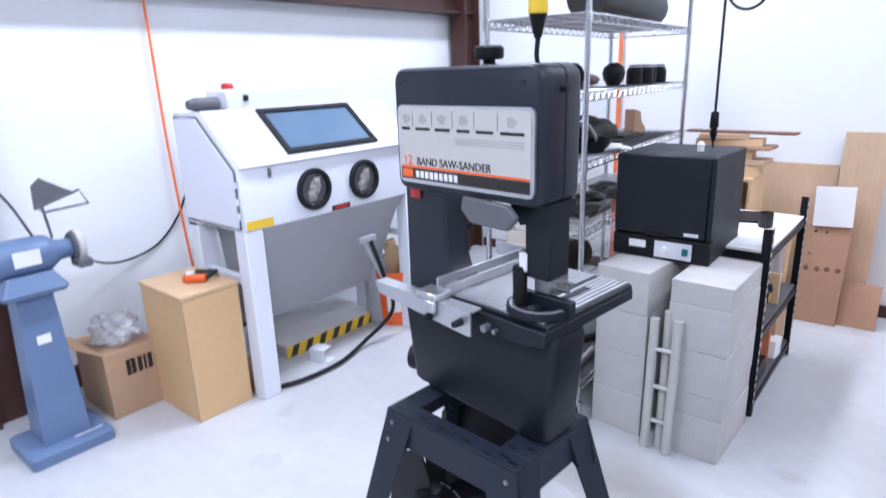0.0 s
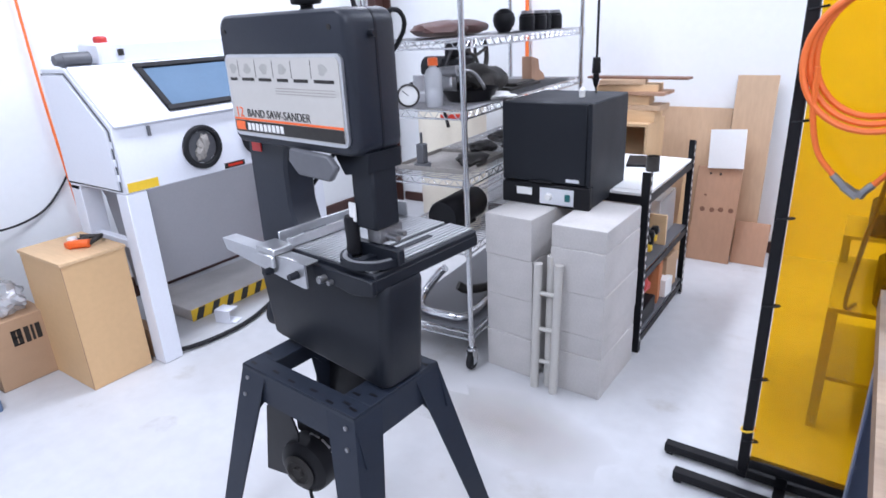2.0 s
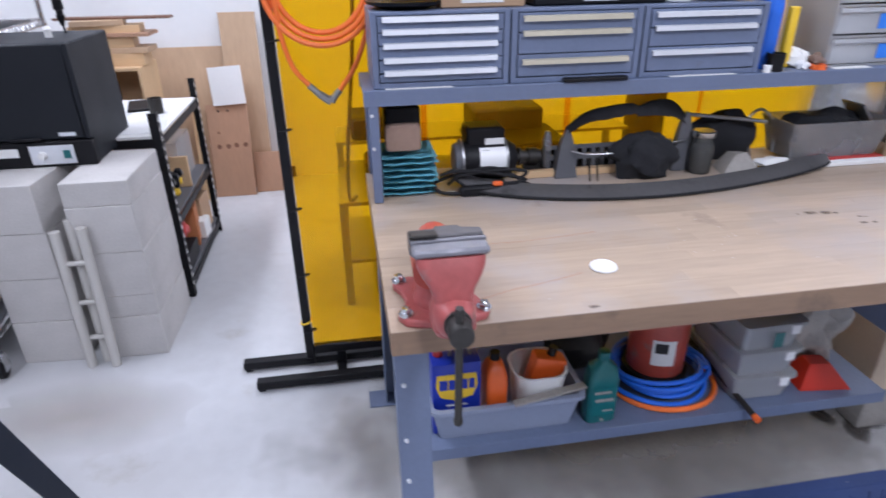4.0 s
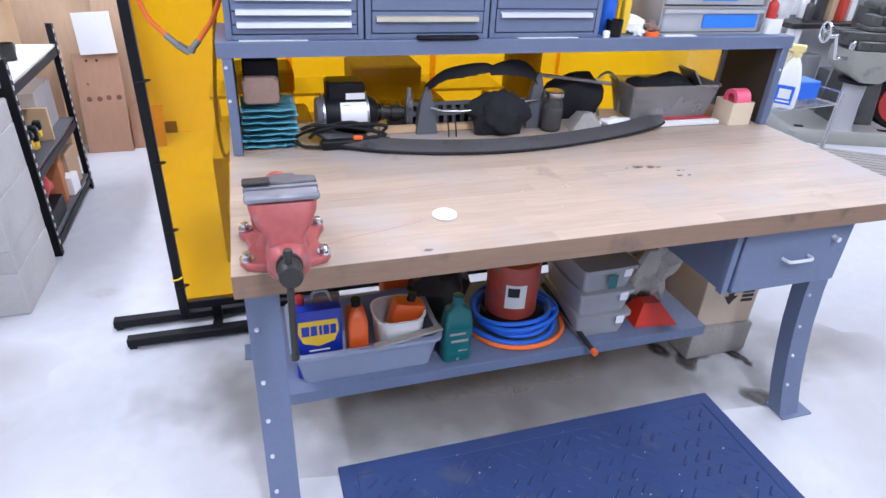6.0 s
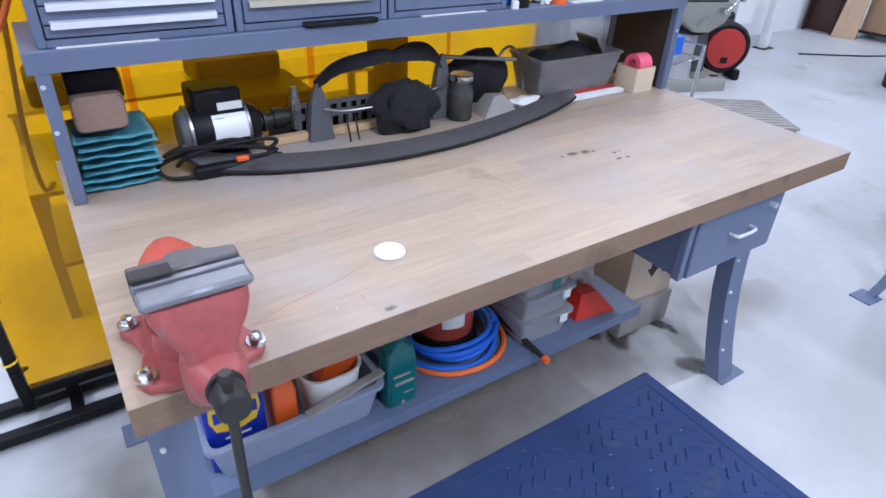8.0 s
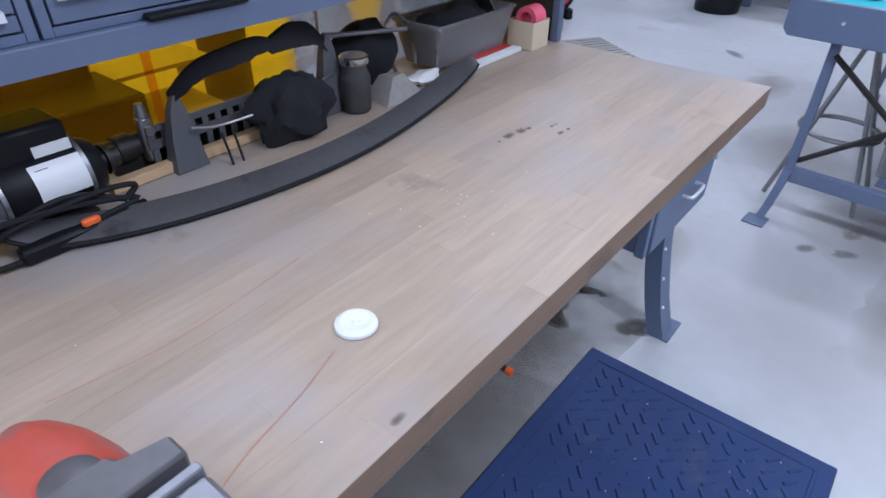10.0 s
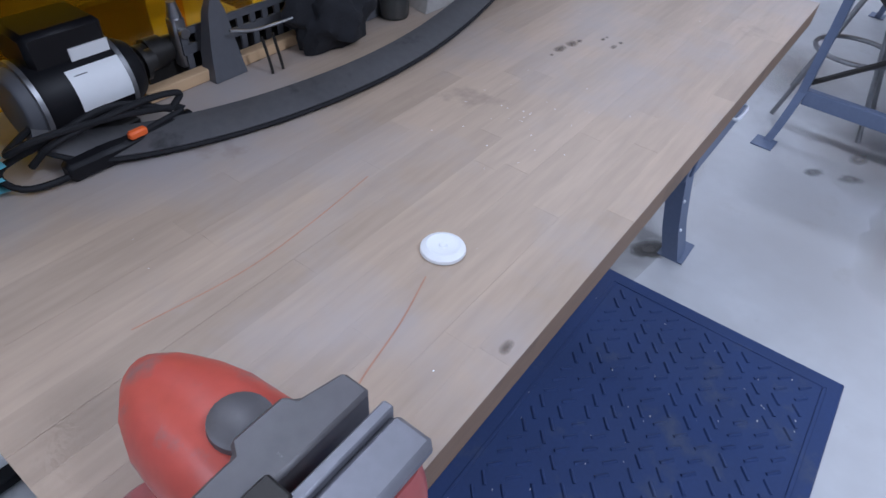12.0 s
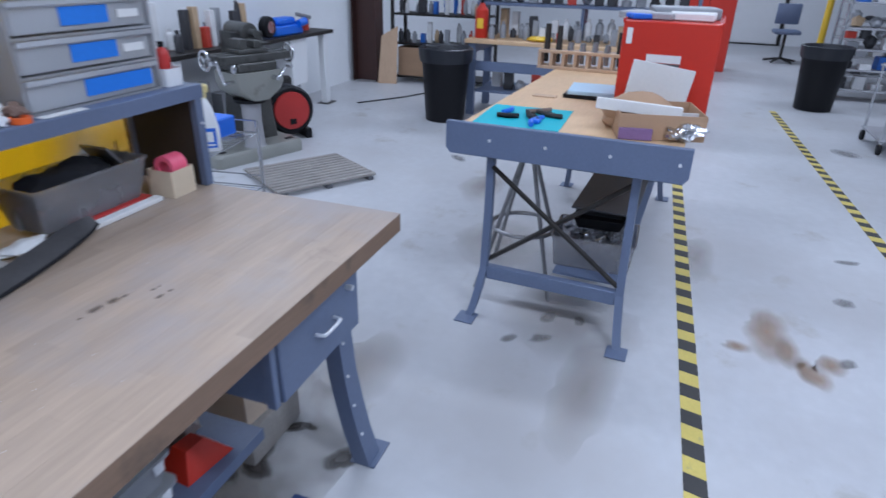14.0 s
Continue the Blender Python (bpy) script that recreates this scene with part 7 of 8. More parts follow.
# ---- black boltless rack ----
rk = thing("boltless_rack", (-0.845, 1.77, 0), "low black boltless steel rack full of supplies", "rack")
RW, RL = -0.42, 0.815
for x in (0, RW):
    for y in (0, RL):
        s, sy = (-1 if x == 0 else 1), (1 if y == 0 else -1)
        post = part("post", joined(box(min(x, x + s * 0.035), max(x, x + s * 0.035), y - 0.0015, y + 0.0015, 0.0008, 0.9), box(x - 0.0015, x + 0.0015, min(y, y + sy * 0.035), max(y, y + sy * 0.035), 0.0008, 0.9)), M_BLACK, rk, "", False)
        for k in range(20):
            z = 0.06 + 0.042 * k
            part("slot", box(x + 0.0015 if x == 0 else x - 0.0025, x + 0.0025 if x == 0 else x - 0.0015, y + sy * 0.012, y + sy * 0.024, z, z + 0.02), M_PAPER, post, "pale keyhole slot", False)
for z in (0.09, 0.42, 0.8):
    part("shelf_board", box(RW + 0.01, -0.01, 0.01, RL - 0.01, z - 0.012, z, 0.001), M_GUARD if z < 0.7 else M_PAPER, rk)
    part("beam", joined(box(-0.008, -0.002, 0.004, RL - 0.004, z - 0.05, z - 0.0125, 0.001), box(RW + 0.002, RW + 0.008, 0.004, RL - 0.004, z - 0.05, z - 0.0125, 0.001), box(RW + 0.008, -0.008, 0.004, 0.009, z - 0.05, z - 0.0125), box(RW + 0.008, -0.008, RL - 0.009, RL - 0.004, z - 0.05, z - 0.0125)), M_BLACK, rk)


def on_rack(name, bm, m, label, cat, dx, dy, z, rz=0, group=""):
    return single(name, bm, m, label, cat, group, loc=(-0.845 + dx, 1.77 + dy, z + 0.0006), rz=rz)


def carton(w, d, h):
    return box(-w / 2, w / 2, -d / 2, d / 2, 0, h, 0.003)


on_rack("steel_cup", lathe([(0.03, 0), (0.033, 0.004), (0.033, 0.075), (0.03, 0.075), (0.028, 0.006), (0, 0.006)], seg=20), M_IRON, "dark steel cup on the rack", "cup", -0.12, 0.45, 0.8)
on_rack("white_box", carton(0.12, 0.16, 0.06), M_PAPER, "white paper box on the rack", "box", -0.3, 0.2, 0.8, 10, "boxes on the rack")
on_rack("white_box", carton(0.1, 0.12, 0.1), M_PAPER, "taller white paper box on the rack", "box", -0.33, 0.42, 0.8, -5, "boxes on the rack")
on_rack("drawing_board", moved(carton(0.16, 0.24, 0.012), pose(0, 0, 0, 0, 0, 0)), M_BLACK, "flat black tablet case on the rack", "case", -0.22, 0.62, 0.8, 14)
on_rack("black_box", carton(0.08, 0.1, 0.07), M_BLACK, "small black plastic box on the rack", "box", -0.32, 0.06, 0.8, 4)
on_rack("paper_sheet", box(-0.1, 0.1, -0.14, 0.14, 0, 0.002), M_WHITE, "white paper sheets lying on the rack", "paper", -0.13, 0.2, 0.8, 6)
for k in range(4):
    cl = thing("bar_clamp", (-0.93, 1.86 + 0.075 * k, 0.421 + 0.0), "yellow and black ratchet bar clamp", "clamp", "clamps on the rack", 10)
    part("grip", box(-0.03, 0.05, -0.018, 0.018, 0.02 + 0.03 * (k % 2), 0.06 + 0.03 * (k % 2), 0.008), M_YELLOW, cl)
    part("jaw", joined(box(0.02, 0.055, -0.02, 0.02, 0.06 + 0.03 * (k % 2), 0.13, 0.006), box(-0.06, -0.03, -0.02, 0.02, 0.001, 0.1, 0.006)), M_BLACK, cl)
    part("bar", box(-0.25, 0.06, -0.005, 0.005, 0.1, 0.118, 0.001), M_STEEL, cl)
on_rack("pine_board", box(-0.3, -0.02, 0, 0.02, 0, 0.16, 0.002), M_PINE, "tan wood panel standing on the rack", "panel", 0.0, 0.42, 0.42)
on_rack("clear_case", carton(0.3, 0.3, 0.22), M_CLEAR, "clear plastic parts case on the rack", "case", -0.22, 0.62, 0.42)
on_rack("dark_case", carton(0.2, 0.2, 0.2), M_IRON, "dark tool case on the rack", "case", -0.3, 0.15, 0.42)
on_rack("red_grinder", blob((0, 0, 0.08), (0.09, 0.1, 0.09), 0.3, 120, 3, 0.06), M_RED, "red power tool on the bottom of the rack", "power tool", -0.12, 0.2, 0.185)
on_rack("black_tub", carton(0.22, 0.24, 0.09), M_BLACK, "black plastic tub on the bottom of the rack", "tub", -0.13, 0.2, 0.09)
on_rack("orange_carton", carton(0.16, 0.14, 0.22), mat("orange_brown_carton", (0.45, 0.16, 0.06), 0.8, vary=0.1), "orange-brown carton on the rack", "carton", -0.12, 0.46, 0.09, 8)
on_rack("brown_carton", carton(0.16, 0.16, 0.2), M_CARD, "brown carton on the bottom of the rack", "carton", -0.11, 0.66, 0.09, -5)
on_rack("white_carton", carton(0.12, 0.1, 0.1), M_PAPER, "white carton on the bottom of the rack", "carton", -0.07, 0.55, 0.09, -5)

# ---- boards, wood pile and air compressor along the white wall ----


def leaning(name, x0, x1, z1, m, label, y0=3.16, y1=3.42, t=0.015, holes=0):
    a = math.degrees(math.atan2(y1 - y0, z1))
    h = math.hypot(y1 - y0, z1)
    th = thing(name, ((x0 + x1) / 2, y0, 0.001), label, "board", "boards on the wall")
    w = (x1 - x0) / 2
    b = part("panel", moved(box(-w, w, 0, t, 0, h, 0.0015), pose(0, 0, 0, -a, 0, 0)), m, th)
    for k in range(holes):
        hx, hz = ((-0.4, 0.93), (0.05, 0.93), (-0.55, 0.55), (-0.1, 0.55), (0.3, 0.56), (0.75, 0.56), (-0.5, 0.7))[k]
        part("knot_hole", moved(lathe([(0.016 if k > 1 and k < 6 else 0.008, 0), (0.014 if k > 1 and k < 6 else 0.007, 0.001), (0, 0.001)], (0, 0, 0), 14), pose(0, 0, 0, -a, 0, 0) @ pose(hx * w, -0.001, hz * h, 90, 0, 0)), M_IRON if k < 2 else M_DARKWOOD, b, "", False)
    return th


leaning("plywood_sheet", -0.82, -0.585, 1.16, M_PLY, "tall narrow plywood offcut leaning on the wall", 3.3, 3.45)
leaning("plywood_sheet", -1.35, -0.83, 0.95, M_PLY, "wide plywood sheet leaning on the wall", 3.33, 3.47)
leaning("drilled_plywood", -0.965, -0.70, 0.60, M_PLY2, "drilled reddish plywood offcut leaning on the boards", 3.15, 3.29, holes=7)
leaning("small_board", -0.70, -0.5, 0.26, M_PLY2, "small square plywood offcut standing on the floor", 3.2, 3.29)
leaning("narrow_strip", -1.04, -1.0, 0.66, M_PINE, "narrow pale strip leaning on the boards", 3.1, 3.24)
single("white_tile_board", moved(box(-0.105, 0.105, 0, 0.012, 0, 0.245, 0.001), pose(-0.8, 3.262, 0.602, -10, -3, 0)), M_WHITE, "square white board resting on the drilled plywood", "board")
cbx = thing("plywood_cabinet", (-1.4, 3.05, 0), "open plywood cabinet carrying a pile of boards", "cabinet")
part("carcass", joined(box(-0.2, -0.185, -0.16, 0.2, 0.0008, 0.9), box(0.185, 0.2, -0.16, 0.2, 0.0008, 0.9), box(-0.185, 0.185, 0.185, 0.2, 0.0008, 0.9), box(-0.2, 0.2, -0.16, 0.2, 0.9, 0.918, 0.001), box(-0.185, 0.185, -0.155, 0.185, 0.45, 0.465), box(-0.03, 0.0, -0.16, -0.02, 0.465, 0.9)), M_PINE, cbx)
for k, (w, d, h, dx, m, rz) in enumerate([(0.17, 0.1, 0.07, 0.02, M_PINE, 3), (0.2, 0.09, 0.03, 0.03, M_PLY, -4), (0.16, 0.09, 0.06, -0.02, M_PINE, 6), (0.22, 0.1, 0.02, 0.03, M_PLY2, -2), (0.19, 0.08, 0.04, 0.0, M_PINE, 5), (0.14, 0.1, 0.03, -0.04, M_PLY, 12), (0.32, 0.05, 0.012, 0.05, M_DARKWOOD, -3)]):
    z = 0.919 + sum((0.07, 0.03, 0.06, 0.02, 0.04, 0.03)[:k]) + 0.0005 * k
    single("board_offcut", box(-w, w, -d, d, 0, h, 0.0015), m, "rough board offcut in the pile", "board", "pile of boards", loc=(-1.38 + dx, 3.06, z), rz=rz)
single("round_wood_blank", moved(lathe([(0.15, 0), (0.155, 0.006), (0.155, 0.03), (0.15, 0.036), (0, 0.036)], seg=36), pose(-1.62, 2.9, 0.93, 90, 0, 0) @ pose(0, 0, 0)), M_DARKWOOD, "round dark wood blank standing beside the pile", "wood blank")
single("blank_shelf", box(-1.85, -1.61, 2.8, 3.2, 0.0008, 0.774, 0.003), M_CARD, "tall brown carton beside the cabinet", "carton")

ac = thing("air_compressor", (-2.72, 3.02, 0), "cream upright air compressor with a black pump", "air compressor")
part("tank", lathe([(0.2, 0.0008), (0.2, 0.08), (0.26, 0.14), (0.26, 1.02), (0.2, 1.1), (0, 1.13)], seg=36), M_TANK, ac)
part("brand_mark", sheet(lambda u, v: (0.2615 * math.cos(radians(-75 + 45 * u)), 0.2615 * math.sin(radians(-75 + 45 * u)), 0.9 + 0.035 * v), 8, 1), M_REDCAB, ac, "red brand bar")
part("deck", box(-0.24, 0.3, -0.2, 0.2, 1.13, 1.15, 0.004), M_BLACK, ac)
part("pump", joined(box(-0.02, 0.16, -0.1, 0.1, 1.1505, 1.32, 0.015), cyl((0.07, -0.06, 1.32), (0.07, -0.06, 1.46), 0.06, seg=20, bev=0.005), cyl((0.07, 0.08, 1.32), (0.07, 0.08, 1.44), 0.055, seg=20, bev=0.005)), M_BLACK, ac, "black twin pump")
part("flywheel", joined(tube([(0.22, 0.16 * math.cos(a), 1.32 + 0.16 * math.sin(a)) for a in [2 * math.pi * k / 36 for k in range(36)]], 0.018, 8, True), *[cyl((0.22, 0, 1.32), (0.22, 0.15 * math.cos(a), 1.32 + 0.15 * math.sin(a)), 0.012, seg=8) for a in (0.3, 1.56, 2.8, 4.1, 5.3)]), M_IRON, ac, "spoked flywheel")
part("motor", joined(cyl((-0.2, -0.02, 1.24), (-0.02, -0.02, 1.24), 0.085, seg=24, bev=0.008)), M_BLACK, ac, "black motor")
part("hose_loop", tube(curve_pts([(0.1, -0.1, 1.4), (0.1, -0.24, 1.2), (0.12, -0.28, 1.0), (0.14, -0.26, 0.85)], 20), 0.012, 8), M_RUBBER, ac)

cd = thing("extension_lead", (-1.15, 1.87, TOP), "black power cord hanging from the ceiling", "cord")
part("cord", cyl((0, 0, -0.001), (0, 0, -2.62), 0.006, seg=8), M_RUBBER, cd)
part("loop", tube([(0.09 + 0.085 * math.cos(a), 0.0, -2.1 + 0.1 * math.sin(a)) for a in [2 * math.pi * k / 30 for k in range(30)]], 0.006, 8, True), M_RUBBER, cd)
part("socket", cyl((0, 0, -2.62), (0, 0, -2.69), 0.017, 0.02, 12, 0.003), M_BLACK, cd)
part("plug", joined(cyl((0, 0, -2.69), (0, 0, -2.71), 0.013, seg=12), cyl((0, 0, -2.71), (0, 0, -2.75), 0.018, 0.007, 12)), M_BLACK, cd)
part("oven_cord", tube(curve_pts([(0, 0, -2.75), (0.005, 0.02, -2.85), (0.0, 0.12, -3.0), (-0.02, 0.15, -3.2)], 16), 0.004, 6), M_RUBBER, cd)

# ---- second bench with a steel end board ----
t2 = thing("packing_bench", (2.79, -0.31, 0), "long packing bench with a pale wood top and steel end board", "workbench", "", -3.5)
TL = 2.05
part("tabletop", box(0.03, TL, -0.46, 0.46, 0.858, 0.895, 0.004), M_PINE, t2, "pale laminated wood top")
part("end_board", prism([(-0.5, 0.80), (-0.5, 0.915), (0.5, 0.915), (0.5, 0.80), (0.48, 0.775), (-0.48, 0.775)], "x", 0.0, 0.028, 0.003), M_BENCH_GREY, t2, "blue-grey steel end board")
for y in (-0.46, -0.2, 0.06, 0.3):
    part("bolt", cyl((0.0, y, 0.85), (-0.006, y, 0.85), 0.007, seg=8), M_SILVER, t2)
part("apron", joined(box(0.03, TL, -0.455, -0.435, 0.77, 0.857), box(0.03, TL, 0.435, 0.455, 0.77, 0.857)), M_BENCH_GREY, t2, "", False)
for x in (0.075, TL - 0.1):
    for sy in (-1, 1):
        d = -1 if x < 1 else 1
        ln = [(x, sy * 0.31, 0.857), (x, sy * 0.31, 0.5), (x + d * 0.004, sy * 0.315, 0.22), (x + d * 0.03, sy * 0.325, 0.13), (x + d * 0.065, sy * 0.335, 0.055), (x + d * 0.095, sy * 0.345, 0.004)]
        rr = []
        for px, py, pz in ln:
            w = 0.017
            rr.append([(px - w, py - w, pz), (px + w, py - w, pz), (px + w, py - w + 0.008, pz), (px - w + 0.008, py - w + 0.008, pz), (px - w + 0.008, py + w, pz), (px - w, py + w, pz)])
        part("leg", loft(rr), M_BENCH_GREY, t2, "", False)
        part("foot_plate", box(x + d * 0.13 - 0.05, x + d * 0.13 + 0.05, sy * 0.35 - 0.045, sy * 0.35 + 0.045, 0.0008, 0.006, 0.001), M_BENCH_GREY, t2)
    part("lower_rail", box(x - 0.02, x + 0.02, -0.3, 0.3, 0.17, 0.235, 0.003), M_BENCH_GREY, t2)
    part("cross_brace", joined(cyl((x - 0.01, -0.3, 0.26), (x - 0.01, 0.3, 0.72), 0.012, seg=6), cyl((x + 0.012, 0.3, 0.26), (x + 0.012, -0.3, 0.72), 0.012, seg=6)), M_IRON, t2, "", False)
part("lower_shelf", box(0.12, TL - 0.12, -0.3, 0.0, 0.2355, 0.245), M_BENCH_GREY, t2)
part("middle_shelf", joined(box(0.42, TL - 0.06, -0.3, 0.0, 0.452, 0.462, 0.001), box(0.5, 0.52, -0.28, -0.02, 0.2455, 0.4515), box(TL - 0.2, TL - 0.18, -0.28, -0.02, 0.2455, 0.4515)), M_GUARD, t2, "dark steel plank shelf")


def on_t2(name, bm, m, label, cat, x, y, z=0.8955, rz=0, group=""):
    p = Matrix.Translation((2.79, -0.31, 0)) @ Matrix.Rotation(radians(-3.5), 4, "Z") @ Vector((x, y, z))
    return single(name, bm, m, label, cat, group, loc=p, rz=rz - 3.5)


M_AQUA = mat("aqua_mat", (0.02, 0.42, 0.50), 0.7, vary=0.08)
M_PALEBLUE = mat("pale_blue_cover", (0.45, 0.62, 0.74), 0.6, vary=0.06)
on_t2("cutting_mat", box(-0.21, 0.21, -0.19, 0.19, 0, 0.003), M_AQUA, "aqua work mat lying on the packing bench", "work mat", 0.30, 0.24, rz=4)
for i, (x, y, s, m, lb) in enumerate([(0.2, 0.16, 0.05, M_BLUE, "blue tool handle on the aqua mat"), (0.28, 0.2, 0.05, M_BLACK, "black plier on the aqua mat"), (0.35, 0.14, 0.045, M_IRON, "dark tool on the aqua mat"), (0.24, 0.3, 0.03, M_BLACK, "small black part on the aqua mat"), (0.4, 0.2, 0.04, M_BROWN, "brown leather sheath on the aqua mat"), (0.34, 0.33, 0.03, M_BLUE, "blue screwdriver on the aqua mat")]):
    on_t2("hand_tool", joined(tube(curve_pts([(-s * 1.6, 0, 0.011), (-s * 0.4, s * 0.3, 0.012), (s * 1.6, -s * 0.2, 0.011)], 10), 0.011, 8), box(-s * 0.5, s * 0.5, -s * 0.4, s * 0.4, 0, 0.018, 0.004)), m, lb, "hand tool", x, y, 0.8990, 35 * i, "tools on the mat")
on_t2("catalogue_stack", joined(box(-0.14, 0.14, -0.17, 0.17, 0, 0.02, 0.003)), M_BLACK, "black folder on the packing bench", "folder", 0.98, 0.02)
on_t2("catalogue", box(-0.15, 0.12, -0.15, 0.16, 0, 0.02, 0.003), M_PALEBLUE, "pale blue catalogues on a black folder", "catalogue", 0.99, 0.02, 0.9165, 5)
on_t2("wood_strip", box(-0.03, 0.03, -0.06, 0.06, 0, 0.006), M_PLY, "small cardboard tag on the packing bench", "tag", 0.82, 0.28)
# tool rack at the far end of the bench
tk = thing("tool_rack", (4.62, -0.2, 0.8955), "wooden tool rack holding round cutters on the bench", "tool rack", "", -3.5)
part("rail", box(-0.05, 0.05, -0.22, 0.36, 0.1, 0.12, 0.002), M_PLY, tk)
part("base", box(-0.06, 0.06, -0.22, 0.36, 0.0006, 0.02, 0.002), M_PLY, tk)
for k in range(8):
    part("divider", box(-0.05, 0.05, -0.22 + 0.08 * k, -0.2 + 0.08 * k, 0.0205, 0.0995), M_PLY, tk, "", False)
for k, h in enumerate((0.1, 0.02, 0.03, 0.02, 0.02, 0.12, 0.13)):
    part("tool_holder", joined(cyl((0, -0.165 + 0.08 * k, 0.12), (0, -0.165 + 0.08 * k, 0.15 + h), 0.022, 0.018, 14), cyl((0, -0.165 + 0.08 * k, 0.04), (0, -0.165 + 0.08 * k, 0.1), 0.014, seg=12)), M_IRON if h > 0.05 else M_STEEL, tk)

rc = thing("red_cabinet", (3.42, -0.655, 0.8955), "bright red steel cabinet standing on the packing bench", "cabinet", "", -3.5)
part("body", box(0, 0.5, -0.21, 0.21, 0.0006, 0.41, 0.006), M_REDCAB, rc)
part("corner_label", box(-0.0016, -0.0005, 0.165, 0.19, 0.31, 0.38), M_PAPER, rc, "white label", False)
part("taped_slip", box(-0.003, -0.0006, -0.06, 0.09, 0.235, 0.27), M_PAPER, rc, "white slip", False)
part("taped_slip", box(-0.002, -0.0006, -0.06, 0.09, 0.2, 0.232), M_GUARD, rc, "grey slip", False)
part("rim", joined(box(-0.004, 0.504, -0.214, -0.205, 0.4, 0.418, 0.002), box(-0.004, 0.504, 0.205, 0.214, 0.4, 0.418, 0.002)), M_REDCAB, rc)


def on_t2w(name, bm, m, label, cat, x, y, z, rz=0, group=""):
    return single(name, bm, m, label, cat, group, loc=(x, y, z), rz=rz)


for i, (x, y, w, d, h, m, lb) in enumerate([(3.62, -0.56, 0.1, 0.13, 0.03, M_HOPPER, "grey metal tray on the red cabinet"), (3.6, -0.74, 0.09, 0.1, 0.035, M_PAPER, "white packets on the red cabinet"), (3.72, -0.7, 0.1, 0.15, 0.05, M_CLUTTER[0], "grey box on the red cabinet"), (3.55, -0.5, 0.06, 0.05, 0.025, M_BLUE, "blue packet on the red cabinet")]):
    on_t2w("small_package", box(-w, w, -d, d, 0, h, 0.006), m, lb, "package", x, y, 1.307 if i else 1.3065, 15 * i - 20, "packages on the cabinet")
on_t2w("white_sheet", moved(box(-0.002, 0.002, -0.14, 0.13, 0, 0.2, 0.001), pose(0, 0, 0, 0, -9, 0) @ pose(0, 0, 0, 8, 0, 0)), M_PAPER, "white card leaning on the red cabinet", "card", 3.36, -0.62, 0.9395)
on_t2w("shipping_box", tray(-0.16, 0.14, -0.2, 0.14, 0, 0.1, 0.004, 0, 0, 0.004), M_CARD, "open brown cardboard box on the packing bench", "carton", 3.08, -0.62, 0.8965, 12)
on_t2w("box_flap", blob((0, 0, 0.06), (0.13, 0.16, 0.08), 0.25, 130, 3, 0.04), M_CARD, "crumpled brown packing paper in a carton", "paper", 3.12, -0.58, 0.903, 5)
on_t2w("white_strip", moved(box(-0.01, 0.01, -0.17, 0.17, 0, 0.045, 0.002), pose(0, 0, 0, 4, 0, 0)), M_PAPER, "white card strip lying across the carton", "card", 2.98, -0.58, 0.985, 8)
on_t2w("purple_card", box(-0.01, 0.01, -0.07, 0.06, 0, 0.045, 0.002), mat("mauve_card", (0.22, 0.13, 0.28), 0.7), "mauve card in front of the carton", "card", 2.9, -0.58, 0.897, 8)
on_t2w("foil_heap", blob((0, 0, 0.035), (0.07, 0.07, 0.04), 0.7, 140, 4, 0.05), M_CHROME, "crumpled silver foil on the packing bench", "foil", 2.97, -0.75, 0.8965)
on_t2w("paper_sheet", moved(box(-0.002, 0.002, -0.07, 0.07, 0, 0.09), pose(0, 0, 0, 0, -14, 10)), M_PAPER, "small white card leaning behind the foil", "card", 3.1, -0.76, 0.8965)

st = thing("drafting_stool", (3.25, -0.10, 0), "steel stool with a foot ring pushed under the bench", "stool")
part("seat", lathe([(0.14, 0.79), (0.16, 0.795), (0.16, 0.815), (0.15, 0.822), (0, 0.822)], seg=28), M_PLY2, st)
part("hub", lathe([(0.03, 0.7), (0.035, 0.72), (0.05, 0.789)], seg=18), M_IRON, st)
for k in range(4):
    a = radians(45 + 90 * k)
    part("leg", cyl((0.02 * math.cos(a), 0.02 * math.sin(a), 0.72), (0.27 * math.cos(a), 0.27 * math.sin(a), 0.001), 0.011, seg=12), M_STEEL, st)
part("foot_ring", tube([(0.165 * math.cos(a), 0.165 * math.sin(a), 0.31) for a in [2 * math.pi * k / 40 for k in range(40)]], 0.011, 8, True), M_STEEL, st)
single("dark_case", box(4.0, 4.25, -0.62, -0.42, 0.2455, 0.34, 0.008), M_BLACK, "black case at the far end of the lower shelf", "case")
bn = thing("scrap_bin", (3.1, -0.46, 0.2455), "clear plastic bin full of metal offcuts", "bin")
part("bin", tray(-0.13, 0.16, -0.2, 0.17, 0.0006, 0.15, 0.003, 0.015, 0.006), M_SMOKE, bn)
part("offcuts", joined(*[moved(box(-0.02, 0.02, -0.012, 0.012, -0.004, 0.004), pose(rnd.uniform(-0.1, 0.12), rnd.uniform(-0.16, 0.13), rnd.uniform(0.07, 0.13), rnd.uniform(0, 90), rnd.uniform(0, 90), rnd.uniform(0, 180))) for k in range(60)]), M_CHROME, bn, "bright metal offcuts", False)
single("black_tray", tray(3.1, 3.34, -0.6, -0.36, 0.397, 0.45, 0.004, 0.02), M_BLACK, "black plastic tray on the scrap bin", "tray")

floor_tape(0.8, -1.0, 7.0, -0.845)
floor_tape(2.6, -2.16, 8.6, -1.945)

# ---- waste bins ----


